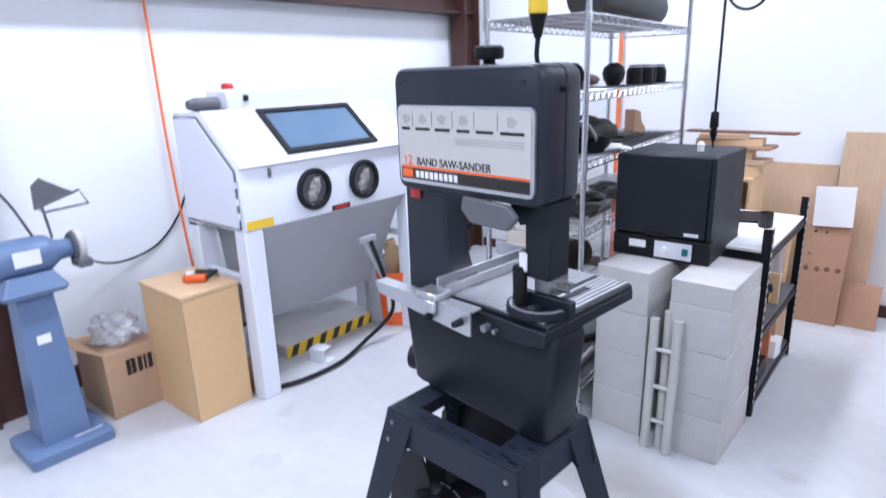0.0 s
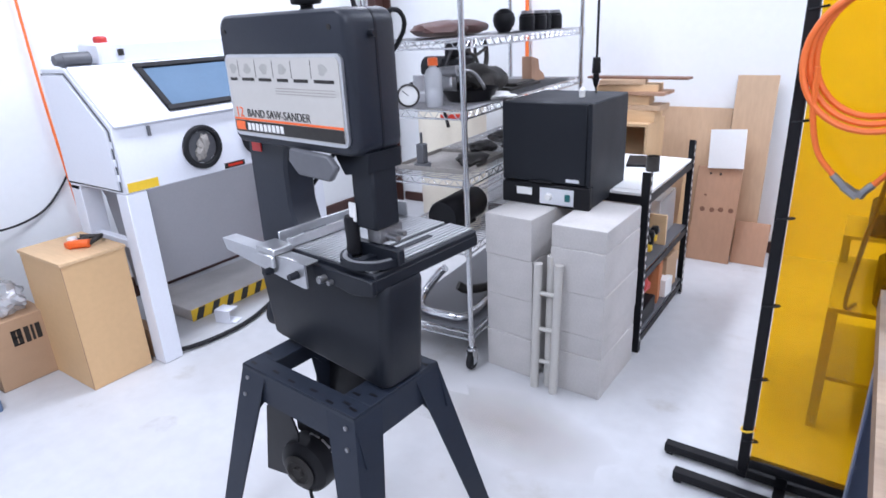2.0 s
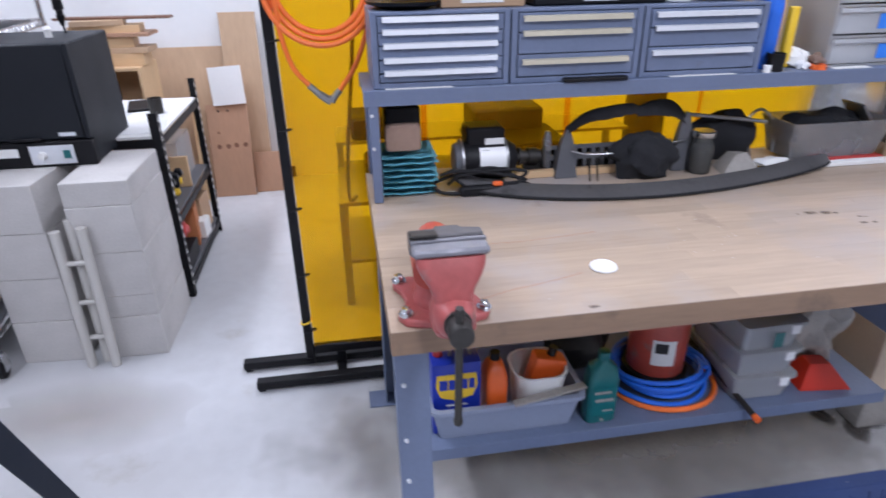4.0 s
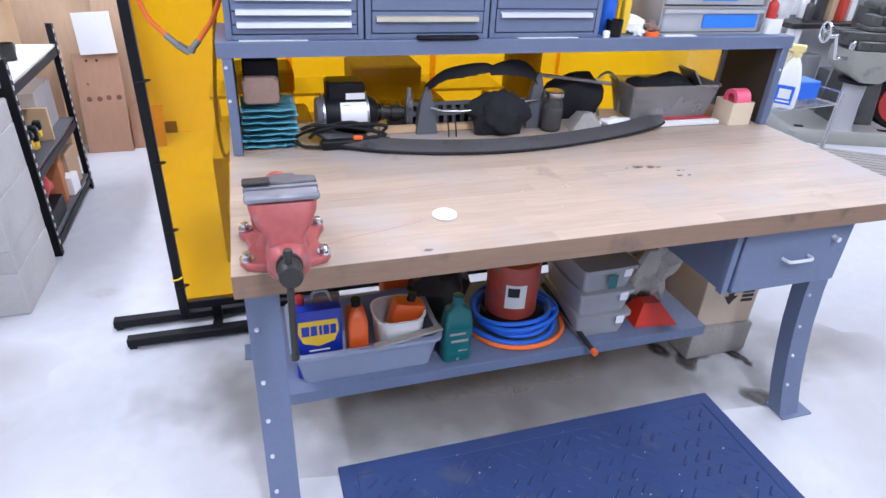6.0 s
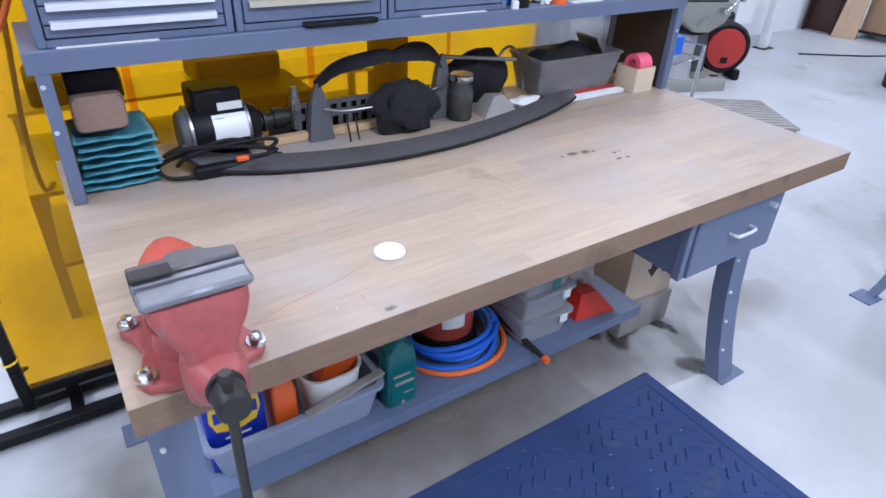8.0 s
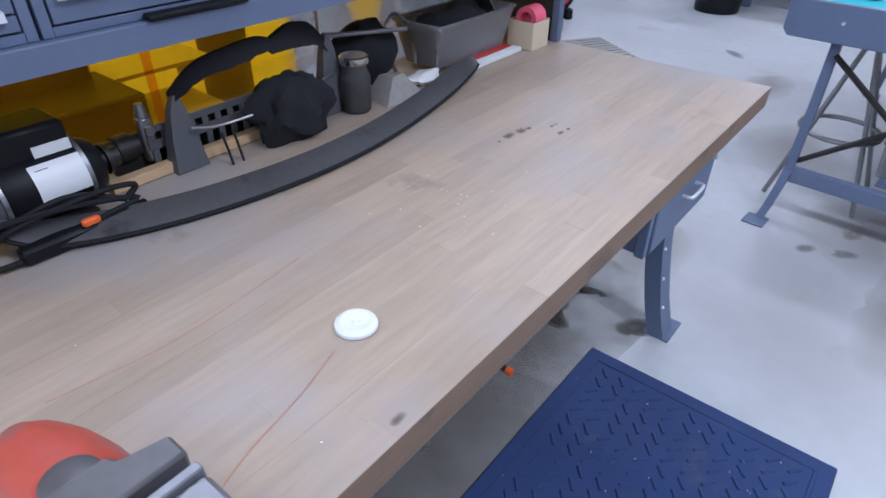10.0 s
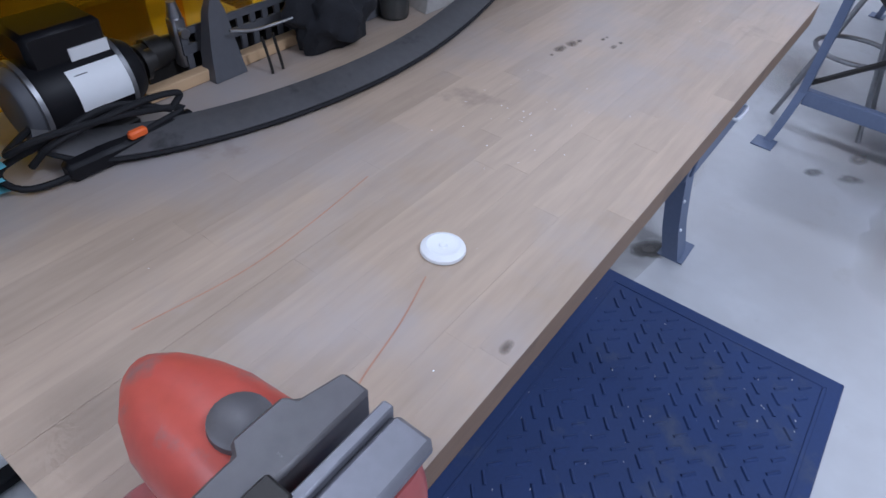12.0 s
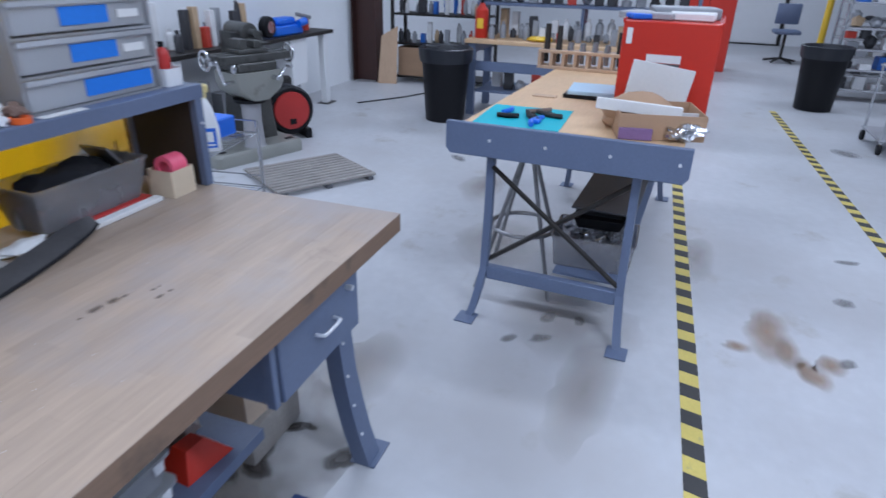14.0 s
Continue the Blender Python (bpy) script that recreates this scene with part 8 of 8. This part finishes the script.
def waste_bin(x, y, label):
    b = thing("waste_bin", (x, y, 0), label, "waste bin", "black waste bins")
    part("barrel", lathe([(0.2, 0.0008), (0.205, 0.01), (0.255, 0.7), (0.27, 0.702), (0.27, 0.725), (0.25, 0.725), (0.2, 0.03), (0, 0.03)], seg=36), M_BLACK, b)
    bag = lathe([(0.262, 0.60), (0.274, 0.66), (0.28, 0.735), (0.262, 0.745), (0.235, 0.70), (0.21, 0.5)], seg=48, caps=False)
    for v in bag.verts:
        a = math.atan2(v.co.y, v.co.x)
        k = 1 + 0.018 * math.sin(9 * a + 3 * v.co.z) + 0.014 * math.sin(23 * a)
        v.co.x, v.co.y = v.co.x * k, v.co.y * k
    part("liner_bag", bag, mat("bin_liner", (0.014, 0.016, 0.022), 0.4, vary=0.2), b, "grey plastic liner folded over the rim")


waste_bin(6.55, 1.5, "black round waste bin beside the far workbench")
waste_bin(8.95, -2.42, "black round waste bin beside the wire racks")

# ---- far workbench with shelves ----
w2 = thing("assembly_bench", (6.85, 0.0, 0), "grey workbench with a wood top and riser shelves", "workbench")
part("tabletop", box(0, 0.75, -0.9, 1.4, 0.76, 0.80, 0.004), M_PINE, w2)
for y in (-0.85, 1.33):
    part("leg_frame", joined(box(0.03, 0.09, y - 0.04, y + 0.04, 0.0008, 0.759), box(0.66, 0.72, y - 0.04, y + 0.04, 0.0008, 0.759), box(0.09, 0.66, y - 0.03, y + 0.03, 0.66, 0.74)), M_BENCH_GREY, w2, "", False)
part("front_rail", box(0.03, 0.06, -0.8, 1.28, 0.48, 0.58, 0.003), M_BENCH_GREY, w2)
part("lower_shelf", box(0.05, 0.7, -0.8, 1.28, 0.25, 0.27), M_BENCH_GREY, w2)
for z in (1.12, 1.36):
    part("riser_shelf", box(0.4, 0.75, -0.9, 1.4, z, z + 0.03, 0.002), M_BENCH_GREY, w2)
for y in (-0.88, 0.25, 1.38):
    part("riser_post", box(0.42, 0.74, y - 0.015, y + 0.015, 0.801, 1.119), M_BENCH_GREY, w2, "", False)
for y in (-0.88, 1.38):
    part("riser_post", box(0.42, 0.74, y - 0.015, y + 0.015, 1.151, 1.359), M_BENCH_GREY, w2, "", False)
crnd = random.Random(11)


def clutter_row(x0, x1, y0, y1, z, n, hmax, group, along="y"):
    """Small supplies standing side by side on a shelf."""
    for k in range(n):
        u = (k + 0.5) / n
        x = crnd.uniform(x0, x1) if along == "y" else x0 + (x1 - x0) * u
        y = y0 + (y1 - y0) * u if along == "y" else crnd.uniform(y0, y1)
        h = crnd.uniform(0.35, 1.0) * hmax
        m = crnd.choice(M_CLUTTER[:3] * 3 + M_CLUTTER)
        w = 0.36 * abs((y1 - y0) if along == "y" else (x1 - x0)) / n
        col = {0: "grey", 1: "black", 2: "white", 3: "blue", 4: "tan", 5: "red"}[M_CLUTTER.index(m)]
        if crnd.random() < 0.24:
            h = min(h, 5.2 * w)
            bm = lathe([(w * 0.9, 0), (w, 0.004), (w, h * 0.68), (w * 0.85, h * 0.77), (w * 0.42, h * 0.84), (w * 0.42, h * 0.87), (w * 0.5, h * 0.875), (w * 0.5, h * 0.99), (0, h)], seg=16)
            single("bottle", bm, m, "small " + col + " bottle among shop supplies", "bottle", group, loc=(x, y, z + 0.0008))
        elif crnd.random() < 0.35:
            single("hardware_heap", blob((0, 0, h * 0.4), (w, w, h * 0.5), 0.4, k + 7, 2, 0.12), m, "heap of " + col + " parts among shop supplies", "parts", group, loc=(x, y, z + 0.0008))
        else:
            single("supply_box", box(-w, w, -w * 0.9, w * 0.9, 0, h, 0.003), m, col + " box among shop supplies", "box", group, loc=(x, y, z + 0.0008), rz=crnd.uniform(-12, 12))


clutter_row(7.0, 7.25, -0.8, 1.2, 0.80, 22, 0.2, "supplies on the assembly bench")
clutter_row(7.32, 7.5, -0.8, 1.3, 0.80, 18, 0.3, "supplies at the back of the assembly bench")
clutter_row(7.35, 7.5, -0.8, 1.3, 1.15, 15, 0.18, "supplies on the riser shelf")
clutter_row(7.35, 7.5, -0.85, 1.35, 1.39, 16, 0.25, "supplies on the top shelf")
clutter_row(7.0, 7.4, -0.7, 1.2, 0.27, 12, 0.3, "supplies under the assembly bench")
single("yellow_cloth", blob((7.0, 0.62, 0.825), (0.09, 0.13, 0.03), 0.4, 150, 3, 0.1), M_YELLOW, "crumpled orange-yellow cloth on the assembly bench", "cloth")
fx_ = thing("fire_extinguisher", (7.05, 1.28, 0.8006), "red fire extinguisher standing on the assembly bench", "fire extinguisher")
part("cylinder", lathe([(0.065, 0), (0.07, 0.01), (0.07, 0.28), (0.03, 0.33), (0.025, 0.35)], seg=22), M_REDCAB, fx_)
part("valve", joined(box(-0.03, 0.03, -0.01, 0.01, 0.35, 0.38, 0.003), box(-0.07, 0.02, -0.006, 0.006, 0.385, 0.395)), M_BLACK, fx_)
part("label", sheet(lambda u, v: (-0.0712 * math.cos(radians(-30 + 60 * u)), 0.0712 * math.sin(radians(-30 + 60 * u)), 0.1 + 0.1 * v), 6, 1), M_YELLOW, fx_, "yellow label")
r2 = thing("tall_red_cabinet", (11.6, -1.15, 0), "tall red steel tool cabinet", "cabinet")
part("body", box(0, 0.6, -0.4, 0.4, 0.001, 1.7, 0.01), M_REDCAB, r2)
part("door_seam", box(-0.002, -0.0005, -0.003, 0.003, 0.05, 1.65), M_BLACK, r2, "", False)

# ---- shelving by the brown column ----
s3 = thing("steel_shelving", (8.45, 2.85, 0), "dark steel shelving crowded with boxes and parts", "shelving")
for y in (-1.25, 0.1):
    for x in (0.0, 0.45):
        part("upright", box(x - 0.02, x + 0.02, y - 0.02, y + 0.02, 0.0008, 1.9), M_IRON, s3, "", False)
for z in (0.08, 0.52, 0.9, 1.3, 1.7):
    part("shelf", box(0.0, 0.45, -1.22, 0.08, z - 0.025, z), M_IRON, s3, "", False)
single("brown_carton", box(8.47, 8.85, 2.45, 2.88, 0.081, 0.46, 0.004), M_CARD, "large brown carton on the bottom shelf", "carton")
clutter_row(8.5, 8.75, 1.65, 2.9, 0.52, 13, 0.32, "supplies on the steel shelving")
clutter_row(8.5, 8.75, 1.65, 2.9, 0.9, 15, 0.34, "supplies on the steel shelving")
clutter_row(8.5, 8.75, 1.65, 2.9, 1.3, 10, 0.25, "supplies on the steel shelving")
single("plywood_offcut", moved(prism([(-0.12, 0), (0.14, 0), (0.1, 0.62), (-0.12, 0.75)], "x", 0, 0.015), pose(8.2, 2.92, 0.001, 0, 9, 12)), M_PLY, "pale plywood offcut leaning on the brown column", "board")
single("floor_cable", tube(curve_pts([(6.85, 2.7, 0.008), (7.4, 2.35, 0.008), (7.9, 2.1, 0.008), (8.4, 1.6, 0.008)], 24), 0.008, 6), M_RUBBER, "black cable lying on the floor", "cable")

# ---- knee mill beside the bench ----
M_MILLDARK = mat("oily_machine_iron", (0.085, 0.085, 0.08), 0.4, metal=0.35, vary=0.25, scale=7, bump=0.1, dirt=(0.03, 0.03, 0.03), dirt_at=0.55, dirt_scale=9)
ml = thing("milling_machine", (4.62, 2.66, 0), "grey-green knee milling machine on a wide base", "milling machine", "", -20)
part("base", loft([[(x, y, z) for x, y in rrect(-a, a, -b, b, 0.05)] for a, b, z in ((0.42, 0.3, 0.0008), (0.42, 0.3, 0.085), (0.405, 0.285, 0.105))]), M_MILL, ml, "pale grey base casting")
for bx, by in ((-0.33, -0.21), (0.33, -0.21), (0.33, 0.2)):
    part("anchor_slot", box(bx - 0.035, bx + 0.035, by - 0.02, by + 0.02, 0.105, 0.112, 0.002), M_BLACK, ml)
part("column", loft([[(x + 0.17, y, z) for x, y in rrect(-a, a, -b + 0.1, b + 0.1, 0.05)] for a, b, z in ((0.17, 0.17, 0.105), (0.14, 0.15, 0.5), (0.13, 0.14, 0.98))]), M_MILLDARK, ml, "dark oily column")
part("knee", loft([[(x, y, z) for x, y in rrect(-a, a * 1.15, -0.36, -0.02, 0.03)] for a, z in ((0.07, 0.5), (0.17, 0.57), (0.2, 0.63), (0.2, 0.72))]), M_MILL, ml)
part("knee_shroud", lathe([(0.13, 0.47), (0.135, 0.495), (0.1, 0.5), (0, 0.5)], (0.0, -0.19, 0), 26), M_BLACK, ml, "black round collar under the knee")
part("knee_screw", lathe([(0.095, 0.105), (0.085, 0.12), (0.075, 0.3), (0.08, 0.469)], (0.0, -0.19, 0), 26), M_HOPPER, ml, "pale knee screw sleeve")
part("saddle", box(-0.17, 0.19, -0.34, -0.04, 0.7205, 0.79, 0.01), M_MILLDARK, ml, "dark saddle")
part("mill_table", joined(box(-0.3, 0.34, -0.32, -0.08, 0.7905, 0.85, 0.006), box(-0.3, 0.34, -0.27, -0.25, 0.85, 0.855), box(-0.3, 0.34, -0.17, -0.15, 0.85, 0.855)), M_MILLDARK, ml, "dark slotted table")
for sx, px in ((-1, -0.3), (1, 0.34)):
    part("handwheel", joined(tube([(px + sx * 0.06, -0.2 + 0.07 * math.cos(a), 0.82 + 0.07 * math.sin(a)) for a in [2 * math.pi * k / 24 for k in range(24)]], 0.010, 8, True), cyl((px, -0.2, 0.82), (px + sx * 0.07, -0.2, 0.82), 0.014, seg=12), *[cyl((px + sx * 0.06, -0.2, 0.82), (px + sx * 0.06, -0.2 + 0.066 * math.cos(a), 0.82 + 0.066 * math.sin(a)), 0.007, seg=6) for a in (0.5, 2.6, 4.7)]), M_CHROME, ml, "bright handwheel")
part("crank", joined(cyl((-0.2, -0.3, 0.66), (-0.3, -0.33, 0.66), 0.014, seg=10), cyl((-0.3, -0.33, 0.66), (-0.36, -0.36, 0.82), 0.013, seg=10), cyl((-0.36, -0.36, 0.82), (-0.42, -0.38, 0.82), 0.016, seg=10)), M_CHROME, ml, "bright crank lever")
part("crank", joined(cyl((0.12, -0.36, 0.67), (0.12, -0.43, 0.67), 0.02, seg=12), cyl((0.12, -0.43, 0.67), (0.2, -0.44, 0.76), 0.011, seg=10), cyl((0.2, -0.44, 0.76), (0.2, -0.5, 0.76), 0.014, seg=10)), M_CHROME, ml, "bright crank lever")
part("machine_vise", joined(box(-0.12, 0.14, -0.3, -0.12, 0.8555, 0.885, 0.004), box(-0.1, -0.03, -0.28, -0.14, 0.885, 0.96, 0.006), box(0.03, 0.09, -0.28, -0.14, 0.885, 0.945, 0.006), cyl((0.09, -0.21, 0.91), (0.2, -0.21, 0.91), 0.012, seg=10)), M_MILLDARK, ml, "dark machine vise")
part("arbor_motor", joined(cyl((0.14, -0.08, 0.98), (0.14, 0.2, 0.98), 0.075, seg=24, bev=0.01), cyl((0.14, -0.16, 0.98), (0.14, -0.08, 0.98), 0.03, seg=16)), M_MILLDARK, ml, "dark spindle housing")
part("oil_cup", lathe([(0.02, 0.721), (0.024, 0.73), (0.024, 0.78), (0.016, 0.79), (0, 0.79)], (-0.185, -0.3, 0), 14), M_CHROME, ml)
sh = thing("shop_vacuum", (5.22, 2.58, 0), "red and black round shop fan on small feet", "fan", "", -35)
part("drum", moved(lathe([(0.1, -0.1), (0.2, -0.1), (0.22, -0.08), (0.22, 0.08), (0.2, 0.1), (0.1, 0.1)], seg=32), pose(0, 0, 0.27, 90, 0, 0)), M_BLACK, sh)
part("red_face", moved(lathe([(0.17, 0.1), (0.165, 0.115), (0.05, 0.125), (0, 0.125)], seg=32), pose(0, 0, 0.27, 90, 0, 0)), M_RED, sh, "domed red face")
part("badge", box(-0.03, 0.03, -0.128, -0.12, 0.15, 0.2), M_BLACK, sh, "", False)
for sx in (-1, 1):
    part("foot", joined(box(sx * 0.15 - 0.03, sx * 0.15 + 0.03, -0.12, 0.12, 0.0008, 0.09, 0.008)), M_BLACK, sh)
single("motor_block", box(5.32, 5.6, 2.75, 3.0, 0.0008, 0.5, 0.02), M_IRON, "dark motor housing behind the fan", "motor")
TZ = 0.81
wt = thing("machine_table", (4.3, 3.0, 0), "long dark table on white square legs along the wall", "table")
part("tabletop", box(0, 2.6, 0, 0.45, TZ - 0.04, TZ, 0.004), M_IRON, wt)
for x in (0.05, 2.4):
    for y in (0.02, 0.36):
        part("leg", box(x, x + 0.09, y, y + 0.07, 0.0008, TZ - 0.041, 0.003), M_WHITE, wt, "white square leg")
for x in (2.35,):
    part("foot_plate", box(x, x + 0.2, -0.02, 0.12, 0.0008, 0.008), M_IRON, wt, "", False)
part("side_panel", box(1.75, 2.05, 0.03, 0.35, 0.3, TZ - 0.041, 0.003), M_WHITE, wt, "white steel drawer unit")
blu = thing("tile_saw", (6.05, 3.15, TZ + 0.0006), "blue and black bench machine on the long table", "bench machine")
part("body", joined(box(-0.2, 0.3, -0.1, 0.1, 0, 0.1, 0.015), box(-0.1, 0.2, -0.08, 0.08, 0.1, 0.17, 0.02), cyl((0.2, -0.1, 0.1), (0.34, -0.1, 0.12), 0.04, seg=14)), M_BLUE, blu)
part("wheel", joined(cyl((-0.34, -0.13, 0.11), (-0.34, -0.05, 0.11), 0.1, seg=28, bev=0.015)), M_BLACK, blu, "black wheel")
part("hub", cyl((-0.34, -0.14, 0.11), (-0.34, -0.131, 0.11), 0.055, seg=20), M_CHROME, blu)
part("arm", joined(cyl((0.3, 0, 0.08), (0.5, -0.05, 0.16), 0.014, seg=10), cyl((0.44, -0.1, 0.15), (0.5, 0.1, 0.17), 0.02, seg=12)), M_STEEL, blu)
clutter_row(4.4, 5.6, 3.08, 3.3, TZ + 0.0006, 13, 0.4, "machine accessories on the long table", "x")
clutter_row(4.4, 5.9, 3.1, 3.35, 0.0, 7, 0.6, "machine accessories under the long table", "x")
clutter_row(6.55, 6.85, 3.1, 3.3, TZ + 0.0006, 3, 0.16, "machine accessories on the long table", "x")
dg = thing("duckboard", (4.28, 1.8, 0), "grey slatted wooden duckboard on the floor", "duckboard", "", -33)
for k in range(11):
    part("slat", box(-0.4, 0.4, -0.32 + 0.06 * k, -0.28 + 0.06 * k, 0.03, 0.05, 0.002), M_MASK, dg)
for x in (-0.35, 0.0, 0.35):
    part("runner", box(x - 0.02, x + 0.02, -0.33, 0.33, 0.0008, 0.0295), M_GUARD, dg, "", False)

# ---- small wire cart with a spray bottle behind the riser end ----
ct = thing("wire_cart", (2.37, 1.12, 0), "narrow chrome wire cart beside the workbench", "wire cart", "", 8)
for x in (0, 0.5):
    for y in (0, 0.4):
        part("post", cyl((x, y, 0.001), (x, y, 0.80), 0.010, seg=10), M_CHROME, ct)
for z in (0.2, 0.46, 0.741):
    sh_ = part("shelf_rim", joined(*[cyl(a, b, 0.004, seg=6) for a, b in (((0, 0, z), (0.5, 0, z)), ((0.5, 0, z), (0.5, 0.4, z)), ((0.5, 0.4, z), (0, 0.4, z)), ((0, 0.4, z), (0, 0, z)), ((0.5, 0, z + 0.06), (0.5, 0.4, z + 0.06)))]), M_CHROME, ct)
    tagged(part("wire_deck", joined(*[cyl((0.5 * k / 18, 0, z), (0.5 * k / 18, 0.4, z), 0.002, seg=5) for k in range(1, 18)]), M_CHROME, sh_), kind="stuff")
sb = thing("spray_bottle", (2.52, 1.2, 0.744), "white spray bottle with a pale yellow trigger head", "spray bottle", "", -50)
part("body", loft([[(x, y, z) for x, y in rrect(-a, a, -b, b, 0.014)] for a, b, z in ((0.052, 0.034, 0.0), (0.056, 0.037, 0.008), (0.055, 0.036, 0.09), (0.046, 0.032, 0.14), (0.034, 0.027, 0.19), (0.018, 0.017, 0.225), (0.014, 0.014, 0.235))]), M_WHITE, sb)
part("trigger", joined(box(-0.05, 0.03, -0.015, 0.015, 0.252, 0.287, 0.006), cyl((0, 0, 0.232), (0, 0, 0.254), 0.02, seg=14), box(-0.036, -0.025, -0.006, 0.006, 0.205, 0.253), cyl((-0.049, 0, 0.27), (-0.064, 0, 0.27), 0.010, seg=10)), M_PALE_YELLOW, sb)
lb = part("label", box(-0.038, 0.038, -0.0392, -0.0372, 0.018, 0.105, 0.0006), M_BLUE, sb, "dark blue and white label", False)
part("label_panel", box(-0.026, 0.026, -0.0406, -0.0394, 0.045, 0.09), M_WHITE, lb, "white panel", False)
part("label_line", box(-0.03, 0.03, -0.0406, -0.0394, 0.028, 0.036), M_WHITE, lb, "", False)
for i, (x, y, z, m, c) in enumerate([(2.74, 1.33, 0.745, M_BLUE, "blue"), (2.46, 1.4, 0.464, M_CLUTTER[2], "white"), (2.55, 1.3, 0.204, M_CLUTTER[0], "grey")]):
    single("supply_box", box(-0.07, 0.07, -0.06, 0.06, 0, 0.09, 0.006), m, c + " plastic box on the wire cart", "box", "boxes on the wire cart", loc=(x, y, z), rz=10 * i)

# ---- wire racks with bins beyond the tape ----
for k, (x, y) in enumerate(((9.7, -3.6), (11.2, -3.9))):
    wr = thing("bin_rack", (x, y, 0), "chrome wire rack loaded with small parts bins", "wire shelving", "far wire racks")
    for px in (0, 0.5):
        for py in (-1.0, 0.9):
            part("post", cyl((px, py, 0.001), (px, py, 1.8), 0.013, seg=8), M_CHROME, wr)
    for z in (0.15, 0.4, 0.65, 0.9, 1.2, 1.5):
        part("shelf", box(0, 0.5, -1.0, 0.9, z - 0.02, z, 0.003), M_HOPPER, wr)
    for z in (0.15, 0.4, 0.65, 0.9, 1.2, 1.5):
        clutter_row(x + 0.1, x + 0.2, y - 0.95, y + 0.85, z, 9, 0.17, "parts on the far racks")
single("yellow_bollard", lathe([(0.05, 0.0008), (0.05, 1.5), (0.03, 1.56), (0, 1.57)], (12.2, -2.95, 0), 20), M_YELLOW, "upright yellow steel post", "bollard")
tcart = thing("tool_cart", (6.9, -2.75, 0), "light steel rolling cart with black casters", "cart")
for px in (0.0, 0.6):
    for py in (-0.35, 0.12):
        part("leg", cyl((px, py, 0.08), (px, py, 0.75), 0.013, seg=10), M_CHROME, tcart)
        part("caster", cyl((px, py - 0.015, 0.05), (px, py + 0.015, 0.05), 0.05, seg=18, bev=0.004), M_RUBBER, tcart)
for z in (0.12, 0.72):
    part("shelf", box(-0.02, 0.62, -0.37, 0.14, z, z + 0.02, 0.003), M_HOPPER, tcart)
fc = thing("blue_chair", (13.4, -2.6, 0), "blue-grey work chair on a dark steel base", "chair")
part("seat", box(-0.22, 0.22, -0.22, 0.22, 0.5, 0.57, 0.03, 2), M_BENCH_GREY, fc)
part("backrest", box(0.2, 0.25, -0.2, 0.2, 0.65, 1.0, 0.02, 2), M_BENCH_GREY, fc)
part("stem", cyl((0, 0, 0.08), (0, 0, 0.5), 0.025, seg=12), M_IRON, fc)
part("base", joined(*[cyl((0, 0, 0.08), (0.28 * math.cos(a), 0.28 * math.sin(a), 0.03), 0.02, seg=8) for a in (0, 1.256, 2.513, 3.77, 5.03)]), M_IRON, fc)

# ---- welding table standing behind the amber screen ----
wtb = thing("welding_table", (0.45, 1.85, 0), "dark steel welding table loaded with machine boxes", "table")
part("tabletop", box(-0.56, 0.9, -0.3, 0.3, 0.50, 0.52, 0.003), M_HOPPER, wtb)
part("lower_shelf", box(-0.53, 0.86, -0.26, 0.26, 0.2, 0.215), M_HOPPER, wtb, "", False)
for x in (-0.56, 0.86):
    for y in (-0.3, 0.26):
        part("leg", box(x, x + 0.035, y, y + 0.035, 0.0008, 0.4995), M_HOPPER, wtb, "", False)
part("back_post", box(-0.555, -0.525, 0.2, 0.23, 0.5205, 0.6895), M_HOPPER, wtb, "", False)
part("back_post", box(0.86, 0.89, 0.2, 0.23, 0.5205, 0.6895), M_HOPPER, wtb, "", False)
part("upper_shelf", box(-0.555, 0.89, 0.0, 0.3, 0.69, 0.704), M_HOPPER, wtb, "", False)
single("welder_unit", box(0.02, 0.33, 1.6, 1.85, 0.5208, 0.66, 0.015), M_IRON, "dark welding power unit on the table", "welder")
single("dark_toolbox", box(-0.03, 0.28, 1.86, 2.1, 0.7048, 0.81, 0.012), M_BLACK, "black toolbox on the upper shelf of the welding table", "toolbox")
single("dark_toolbox", box(0.55, 0.9, 1.86, 2.1, 0.7048, 0.82, 0.012), M_IRON, "dark toolbox on the upper shelf of the welding table", "toolbox")
single("dark_crate", box(0.5, 0.95, 1.62, 1.95, 0.5208, 0.72, 0.01), M_BLACK, "dark crate on the welding table", "crate")
single("hanging_cable", tube(curve_pts([(0.03, 1.25, TOP - 0.05), (0.02, 1.25, 1.9), (0.0, 1.25, 1.3), (-0.05, 1.27, 0.85), (-0.06, 1.5, 0.56), (-0.03, 1.6, 0.5285)], 40), 0.007, 8), M_GUARD, "dark cable hanging behind the amber screen", "cable")
single("gas_bottle", lathe([(0.1, 0.0008), (0.105, 0.02), (0.105, 0.95), (0.05, 1.08), (0.03, 1.12), (0.03, 1.2), (0, 1.2)], (1.55, 2.1, 0), 24), M_IRON, "dark steel gas cylinder beside the welding table", "gas cylinder")
